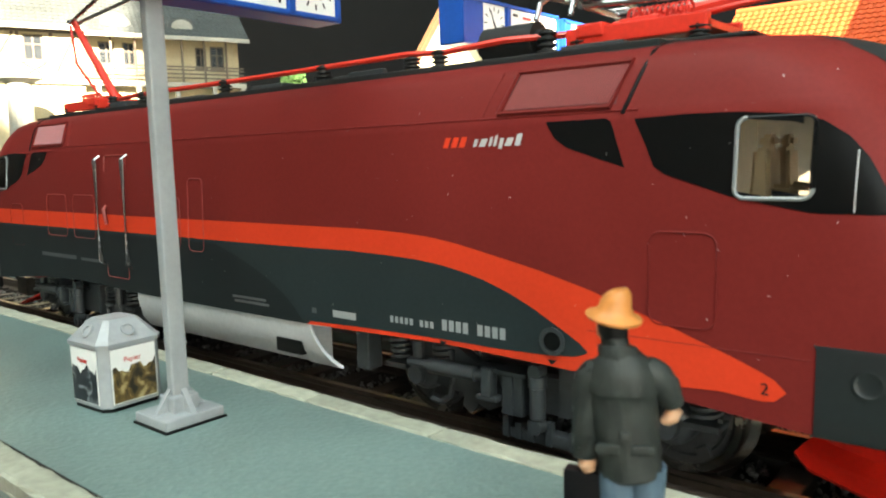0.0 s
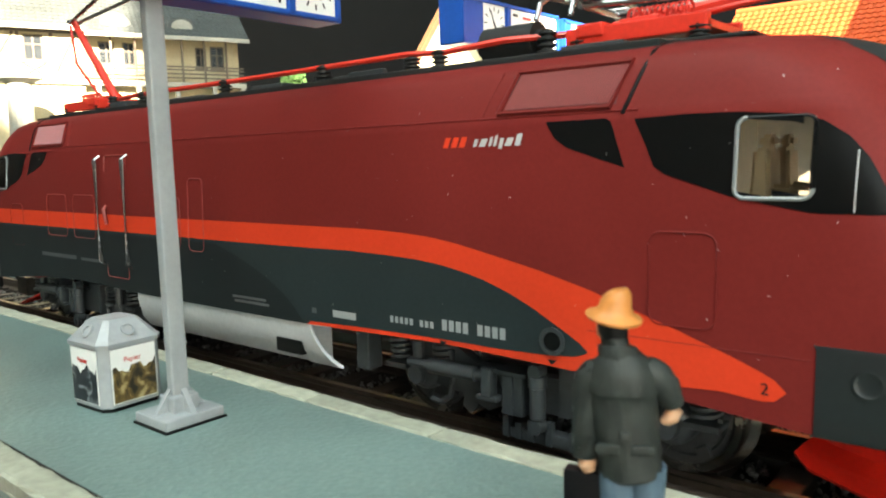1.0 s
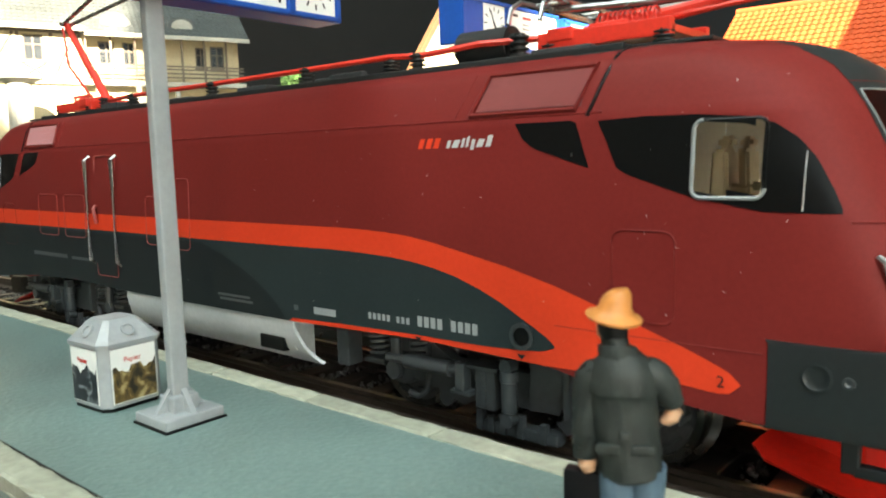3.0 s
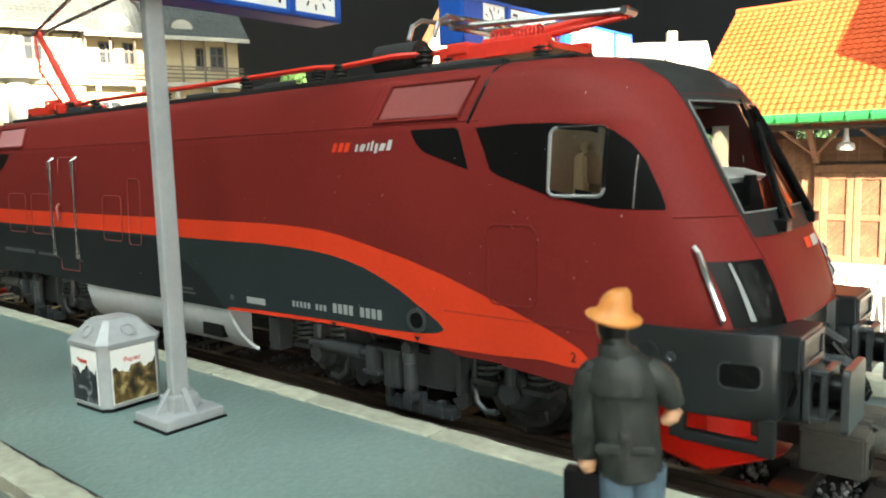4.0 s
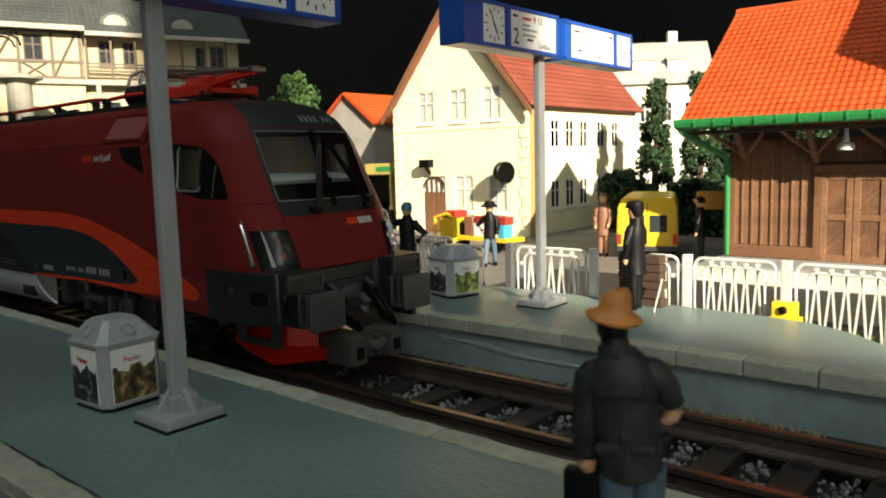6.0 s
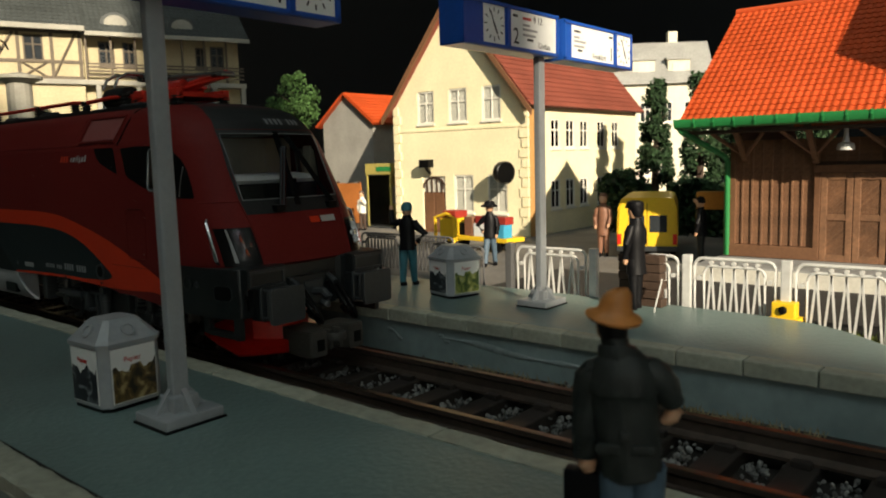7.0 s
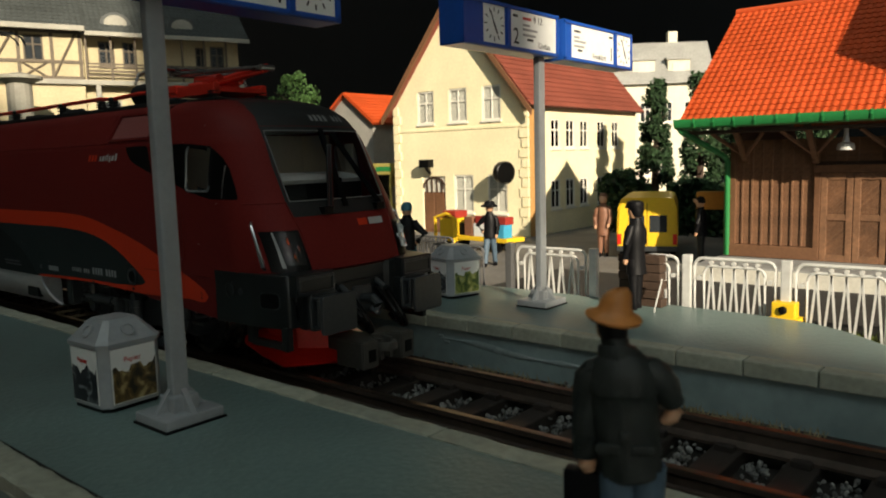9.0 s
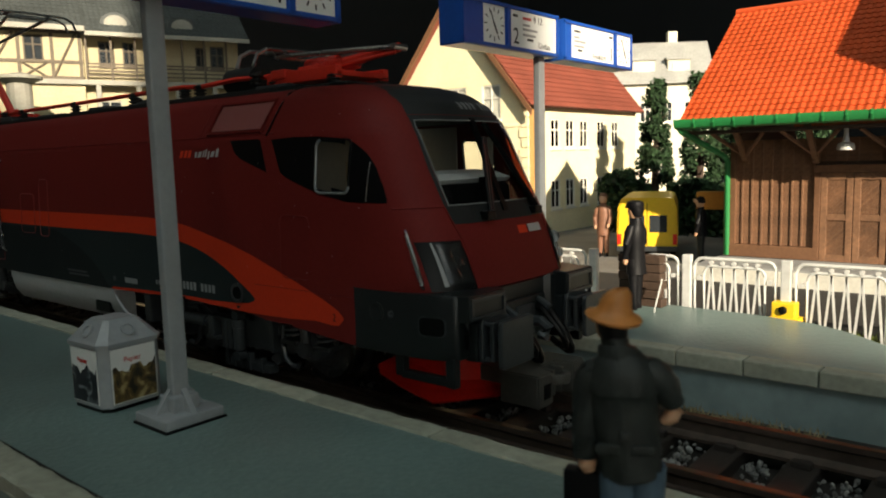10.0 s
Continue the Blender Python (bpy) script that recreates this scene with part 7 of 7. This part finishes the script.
def white_house():
    ang = math.degrees(math.atan2(39, 52))
    root = thing("apartment_house", "white plastered model house with grey roof and dormers", "house", at(-141, 350, 0, ang))
    L, D2, H = 78.0, 46.0, 80.0
    holes = [(6 + 14 * i, 13 + 14 * i, z, z + 13) for i in range(5) for z in (20, 54)]
    part("wall", wall_panel(L, H, 1.6, holes), WHITEWALL, root, "white plaster wall")
    for a, b, c, d in holes:
        window(root, T(a, 0, c), b - a, d - c, WINDOWDARK)
    part("wall", box(0, 1.6, 1.6, D2, 0, H), WHITEWALL, root)
    part("wall", box(L - 1.6, L, 1.6, D2, 0, H), WHITEWALL, root)
    part("wall", box(1.6, L - 1.6, D2 - 1.6, D2, 0, H), WHITEWALL, root)
    part("roof", prism([(-3, H - 2), (D2 + 3, H - 2), (D2 + 3, H), (D2 * 0.62, H + 26), (D2 * 0.38, H + 26), (-3, H)], -3, L + 3, None, "x"), GREYROOF, root, "light grey roof")
    for x in (8, 30, 52):
        dormer = part("dormer", box(x, x + 14, 2, 18, H, H + 13, 0.3), WHITEWALL, root, "white dormer with a window")
        part("dormer_roof", box(x - 1, x + 15, 1, 19, H + 13, H + 14.6, 0.2), GREYROOF, dormer)
        part("dormer_window", box(x + 3, x + 11, 1.6, 2.1, H + 3, H + 11), CURTAIN, dormer)
    part("chimney", box(56, 62, 18, 24, H + 18, H + 33, 0.3), WHITEWALL, root, "white chimney")


white_house()


def small_house():
    root = thing("cottage", "plastered cottage greyed by painted-in shade, with orange tiled roof", "house", at(-250, 224, 0))
    W, H, TOP, DEP = 42.0, 58.0, 74.0, 44.0
    bm = prism([(0, 0), (W, 0), (W, H), (W / 2, TOP), (0, H)], 0, 1.5)
    part("wall", bm, PALE, root, "pale plaster gable wall")
    part("wall", box(W - 1.5, W, 1.5, DEP, 0, H), PALE, root)
    part("wall", box(0, 1.5, 1.5, DEP, 0, H), PALE, root)
    part("wall", box(1.5, W - 1.5, DEP - 1.5, DEP, 0, H), PALE, root)
    rise = Vector((W / 2, 0, TOP - H))
    up = rise.normalized()
    roof_pitch(root, (W + up.x * 5, -3, H - up.z * 5 + 0.5), (0, 1, 0), (-up.x, 0, up.z), DEP + 6, rise.length + 5, 2.4, 3.2, TILE, "orange tiled roof pitch")
    roof_pitch(root, (-up.x * 5, DEP + 3, H - up.z * 5 + 0.5), (0, -1, 0), (up.x, 0, up.z), DEP + 6, rise.length + 5, 2.4, 3.2, TILE, "orange tiled roof pitch")


small_house()


def timbered_station():
    """The half-timbered house; its front runs along x, y goes into it."""
    ang = math.degrees(math.atan2(0.937, 0.348))
    root = thing("timbered_house", "half-timbered cream station house with dark slate roof", "house", at(-266.8, 183, 0, ang))
    L = -210.0
    # right wing, set back behind a balcony
    holes = [(8, 16, 88, 101), (20, 26.5, 88, 101), (58, 64, 89, 100), (66, 74, 88, 101)]
    m = T(-85, 6, 0)
    part("wall", wall_panel(82, 104, 1.6, [(a, b, c, d) for a, b, c, d in holes] + [(6, 18, 44, 70), (24, 36, 44, 70), (44, 56, 44, 70), (62, 74, 44, 70)], None, m), CREAMDULL, root, "cream wall behind the balcony")
    for a, b, c, d in holes:
        window(root, m @ T(a, 0, c), b - a, d - c, WINDOWDARK, GREYTIMBER)
    for a in (6, 24, 44, 62):
        window(root, m @ T(a, 0, 44), 12, 26, WINDOWDARK, DULLWHITE, (1, 2))
    # left wing, standing forward
    m2 = T(-205, 0, 0)
    up = [(20, 29, 89, 102), (58, 67, 89, 102), (93, 102, 89, 102)]
    low = [(92, 116, 40, 58), (40, 64, 40, 62)]
    part("wall", wall_panel(120, 106, 1.6, up + low, None, m2), CREAMDULL, root, "cream half-timbered wall")
    part("wall", box(-86.6, -85, 1.6, 6, 0, 106), CREAMDULL, root)
    for a, b, c, d in up:
        window(root, m2 @ T(a, 0, c), b - a, d - c, WINDOWDARK, GREYTIMBER)
    for a, b, c, d in low:
        part("gate", box(a, b, 1.0, 1.5, c, d, 0, None, m2), GREYTIMBER, root, "dark arched gate")
    for z in (80, 88, 103):
        part("beam", box(-205, -85, -0.5, 0.2, z, z + 1.6, 0), GREYTIMBER, root, "dark timber beam")
    for x in (-205, -188, -174, -160, -146, -130, -115, -100, -87):
        part("beam", box(x, x + 1.6, -0.45, 0.25, 80, 104), GREYTIMBER, root, "dark timber beam")
    for x0, x1 in ((-129, -116), (-99, -88), (-172, -161), (-145, -131)):
        for za, zb in ((81, 103),):
            part("beam", rod((x0, -0.1, za), (x1, -0.1, zb), 0.7, None, 4), GREYTIMBER, root, "slanting timber brace")
    for x0, x1 in ((-113, -102),):
        part("beam", rod((x0, -0.1, 81), (x1, -0.1, 88), 0.6, None, 4), GREYTIMBER, root)
        part("beam", rod((x0, -0.1, 88), (x1, -0.1, 81), 0.6, None, 4), GREYTIMBER, root)
    part("ledge", box(-207, -84, -2.2, 0.2, 77.5, 80, 0.3), DULLWHITE, root, "white ledge between the storeys")
    # balcony
    balcony = part("balcony", box(-85, -1, -1.5, 6, 77.5, 80, 0.3), DULLWHITE, root, "pale balcony floor with dark rails")
    for z in (82, 84.2, 86.4, 88):
        part("balcony_rail", box(-84, -2, -1.0, -0.3, z, z + 0.8), GREYTIMBER, balcony)
    for x in range(-84, 0, 12):
        part("balcony_post", box(x, x + 1.0, -1.1, -0.1, 80, 104), GREYTIMBER, balcony)
    for x in (-80, -60, -40, -20, -4):
        part("pillar", box(x, x + 2.4, -1.0, 1.4, 0, 77.5, 0.2), DULLWHITE, root, "white pillar under the balcony")
    part("wall", box(-4.6, -3, 7.6, 50, 0, 104), CREAMDULL, root)
    # roofs
    rise = Vector((0, 40, 34)).normalized()
    roof_pitch(root, (-86, -4, 103.6), (1, 0, 0), rise, 87, 54, 2.6, 3.2, SLATE, "dark slate roof pitch")
    roof_pitch(root, (-208, -6, 105.6), (1, 0, 0), rise, 124, 58, 2.6, 3.2, SLATE, "dark slate roof pitch")
    part("fascia", box(-208, -84, -7.0, -5.6, 103.8, 106.4, 0.2), DULLWHITE, root, "pale eaves board")
    part("fascia", box(-84, 1, -5.0, -3.8, 102.2, 104.4, 0.2), DULLWHITE, root, "pale eaves board")
    for x in (-68, -34):
        bm = lathe([(7.5, 0), (7.5, 10), (7.0, 10.5)], None, 20, T(x, 2.5, 110) @ Matrix.Diagonal((1, 1, 0.75, 1)) @ T(0, 0, 0, -90, 0, 0))
        dormer = part("eyebrow_dormer", bm, SLATE, root, "round-topped dormer with a window")
        part("dormer_pane", lathe([(5.6, 0), (5.6, 0.4)], None, 20, T(x, 2.4, 110) @ Matrix.Diagonal((1, 1, 0.75, 1)) @ T(0, 0, 0, 90, 0, 0)), DULLWHITE, dormer)
    tower = part("column", lathe([(6, 0), (5.4, 60), (5.4, 74), (10, 76), (10, 77.4), (2, 79)], None, 16, T(-116, -34, 0)), DULLWHITE, root, "pale round advertising column")


timbered_station()


# ---------------------------------------------------------------- street things
def van():
    root = thing("van", "bright yellow delivery van seen from behind", "van", at(-6.4, 146, 0, 22) @ Matrix.Scale(0.96, 4))
    pts = [(-10, 3), (10, 3), (10.2, 8), (9.8, 17.5), (8.8, 20.4), (7, 21), (-7, 21), (-8.8, 20.4), (-9.8, 17.5), (-10.2, 8)]
    bm = prism(pts, 0, 46)
    bmesh.ops.bevel(bm, geom=[e for e in bm.edges if abs(e.verts[0].co.y - e.verts[1].co.y) < 0.1], offset=0.5, segments=2, affect="EDGES")
    part("body", bm, YELLOW, root, "yellow van body", True)
    part("rear_window", box(-6.0, -0.8, -0.15, 0.1, 9.2, 15.0, 0.1), WINDOWDARK, root, "dark rear window")
    part("rear_window", box(0.8, 6.6, -0.15, 0.1, 9.2, 15.0, 0.1), WINDOWDARK, root, "dark rear window")
    part("door_seam", box(-0.1, 0.1, -0.1, 0.1, 3.5, 19), BLACK, root)
    part("bumper", box(-10.2, 10.2, -0.7, 0.6, 2.6, 4.4, 0.3), FRAMEGREY, root)
    for s in (-1, 1):
        part("tail_light", box(s * 9.2 - 0.7, s * 9.2 + 0.7, -0.2, 0.3, 5.0, 8.6, 0.15), PLOWRED, root, "red tail light")
        for y in (9, 36):
            part("wheel", lathe([(1.6, 0), (3.4, 0.1), (3.5, 0.5), (3.5, 2.2), (1.0, 2.4)], None, 18, T(s * 9.6, y, 3.5) @ T(0, 0, 0, 0, -90 * s, 0)), BLACK, root)


van()


def luggage_cart():
    root = thing("luggage_cart", "yellow platform tractor loaded with bags and boxes", "cart", at(-70, 140, 0, -8) @ Matrix.Scale(0.8, 4))
    part("bed", box(-20, 22, -6, 6, 5, 7, 0.3), YELLOW, root)
    part("engine_cover", box(-22, -10, -6.4, 6.4, 4, 15, 1.0), YELLOW, root, "yellow engine cover")
    part("seat", box(-11, -7, -4.5, 4.5, 7, 13, 0.5), BLACK, root)
    part("side_guard", pipe([(-25, -6.2, 3), (-25, -6.2, 15), (-17, -6.2, 17), (-12, -6.2, 15), (-12, -6.2, 3)], 0.9, None, 8), YELLOW, root)
    for x in (-16, 14):
        for s in (-1, 1):
            part("wheel", lathe([(1.0, 0), (3.2, 0.1), (3.4, 0.6), (3.4, 2.0), (1.2, 2.2)], None, 18, T(x, s * 5.4, 3.4) @ T(0, 0, 0, 90 * s, 0, 0)), BLACK, root)
    def load(name, label, b, material, z0):
        ob = part(name, box(*b, 0.4), material)
        ob.matrix_world = at(-70, 140, z0 * 0.8, -8) @ Matrix.Scale(0.8, 4)
        tagged(ob, label, "luggage", "luggage on the cart")
    load("suitcase", "white bag lying on the cart", (0, 12, -5, 2, 0, 6), SIGNWHITE, 7)
    load("suitcase", "red suitcase lying on top of a bag", (1, 20, -4.6, 1, 0, 3.4), SUITRED, 13)
    load("box", "light blue box on the cart", (13, 20, -5.6, 0, 0, 6), SKYBLUE, 7)
    load("suitcase", "dark red suitcase on the engine cover", (-21, -12, -5, 3, 0, 3.4), SUITRED, 15)
    load("box", "brown box on the cart", (-6, -0.5, -5, 3, 0, 9), BROWNCLOTH, 7)


luggage_cart()


def phone_box():
    root = thing("telephone_box", "yellow telephone box with green stripe", "telephone box", at(-172, 196, 0, 0))
    part("floor_plate", box(-9, 9, -6, 6, 0, 1, 0.2), FRAMEGREY, root)
    for x in (-8.2, 8.2):
        for y in (-5.4, 5.4):
            part("post", box(x - 0.45, x + 0.45, y - 0.4, y + 0.4, 1, 28, 0.1), SHADEYELLOW, root)
    part("roof", box(-9.2, 9.2, -6.2, 6.2, 27.4, 33, 0.4), SHADEYELLOW, root, "yellow roof box")
    part("stripe", box(-1, 9.3, -6.4, -6.1, 29, 31.4), GREEN, root, "green stripe")
    part("pane", box(-7.4, 7.4, -5.5, -5.2, 2, 27), GLASS, root)
    part("rear_panel", box(-7.4, 7.4, 5.0, 5.3, 1, 27.4), SHADEYELLOW, root)
    part("telephone", box(-3.5, 3.5, 2.6, 4.9, 12, 21, 0.4), PALE, root, "grey telephone on a panel")
    board = thing("notice_board", "orange painted board on the street", "board", at(-194, 190, 0, 10))
    part("board_panel", box(-8, 8, -0.7, 0.7, 2, 23, 0.2), SHADEORANGE, board)
    for x in (-7, 7):
        part("board_post", box(x - 0.6, x + 0.6, -0.6, 0.6, 0, 24), DARKTIMBER, board)


phone_box()


def tree(x, y, h, crown_r, crown_h, material, seed, label, group, cone=False):
    rng = random.Random(seed)
    root = thing("tree", label, "tree", at(x, y, 0), group)
    bm = rod((0, 0, 0), (0.6, 0.3, h * 0.9), h * 0.028 + 0.5, None, 8, 0.35)
    for k in range(12):
        z = h * rng.uniform(0.3, 0.85)
        a = rng.uniform(0, math.tau)
        ln = crown_r * rng.uniform(0.5, 0.9)
        rod((0.3, 0.1, z), (ln * math.cos(a), ln * math.sin(a), z + ln * 0.5), 0.5, bm, 5, 0.15)
    part("trunk", bm, DARKTIMBER, root, "thin brown trunk with twigs")
    me_v, me_f = [], []
    clumps = [(rng.gauss(0, 1), rng.gauss(0, 1), rng.uniform(-1, 1), rng.uniform(0.25, 0.45)) for _ in range(60 if cone else 26)]
    for cx, cy, cz, cr in clumps:
        r0 = math.hypot(cx, cy)
        zz = h - crown_h * 0.5 + cz * crown_h * 0.45
        wide = crown_r * ((1 - (cz + 1) / 2 * 0.75) if cone else math.sqrt(max(1 - cz * cz * 0.8, 0.1)))
        k = min(r0, 0.8) / max(r0, 1e-6) * wide
        cx, cy = cx * k, cy * k
        for _ in range(110 if cone else 190):
            d = Vector((rng.gauss(0, 1), rng.gauss(0, 1), rng.gauss(0, 1))).normalized() * cr * crown_r * rng.random() ** 0.4
            p = Vector((cx, cy, zz)) + d
            a, b = [Vector((rng.uniform(-1, 1), rng.uniform(-1, 1), rng.uniform(-1, 1))).normalized() * rng.uniform(0.5, 1.1) for _ in range(2)]
            i = len(me_v)
            me_v += [(p - a) * MM, (p + b) * MM, (p + a) * MM, (p - b) * MM]
            me_f.append((i, i + 1, i + 2, i + 3))
    me = bpy.data.meshes.new("crown")
    me.from_pydata([tuple(v) for v in me_v], [], me_f)
    me.materials.append(material)
    ob = new("crown", me)
    ob.parent = root
    ob["label"] = "loose crown of small foam leaves"


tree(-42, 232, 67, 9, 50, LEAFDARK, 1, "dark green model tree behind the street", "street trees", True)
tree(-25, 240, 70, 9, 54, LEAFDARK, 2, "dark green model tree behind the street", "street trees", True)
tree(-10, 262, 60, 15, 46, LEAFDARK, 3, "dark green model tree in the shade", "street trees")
tree(-245, 197, 83, 14, 28, LEAF, 5, "light green round model tree", "street trees")
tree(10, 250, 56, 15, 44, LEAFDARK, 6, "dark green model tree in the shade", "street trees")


def hedge():
    """Dense dark leaves between the houses, added to stand for the shaded gap there."""
    rng = random.Random(8)
    vs, fs = [], []
    for _ in range(9000):
        x = rng.uniform(-62, 24)
        top = 22 + 4 * math.sin(x * 0.21) + 3 * math.sin(x * 0.09 + 1)
        p = Vector((x, rng.uniform(216, 234), top * rng.random() ** 0.7))
        a, b = [Vector((rng.uniform(-1, 1), rng.uniform(-1, 1), rng.uniform(-1, 1))).normalized() * rng.uniform(0.9, 1.8) for _ in range(2)]
        i = len(vs)
        vs += [tuple((p - a) * MM), tuple((p + b) * MM), tuple((p + a) * MM), tuple((p - b) * MM)]
        fs.append((i, i + 1, i + 2, i + 3))
    me = bpy.data.meshes.new("hedge")
    me.from_pydata(vs, [], fs)
    me.materials.append(LEAFDARK)
    tagged(new("hedge", me), "dark green foam filler added for the shaded gap behind the street", "hedge", kind="stuff")


hedge()


# ---------------------------------------------------------------- what moves
def motions():
    # where the front buffers stand along the track, in mm
    stand = [(0.0, 105.2), (1.0, 105.2), (2.0, 105.2), (2.25, 104.9), (2.5, 104.2), (2.7, 103.3), (3.0, 101.2), (3.4, 96.9), (3.8, 89.9), (4.0, 85.5), (4.5, 71.9), (5.0, 52.8), (5.5, 29.3), (5.7, 21.6),
             (6.0, 12.8), (6.3, 7.0), (6.6, 4.1), (6.8, 3.4), (7.0, 3.2), (7.5, 3.2), (8.0, 3.2), (8.25, 4.2), (8.5, 6.4), (8.75, 10.2), (9.0, 15.4), (9.5, 29.3), (10.0, 47.8)]
    walk(LOCO, [(t, at(d, 0, 0)) for t, d in stand])
    times = [i / 10 for i in range(0, 101)]
    way = np.interp(times, *zip(*stand))
    for wheel, x in WHEELS:
        walk(wheel, [(t, at(x, 0, 6.6, 0, 0, math.degrees((d - 105.2) / 6.6))) for t, d in zip(times, way)])


motions()
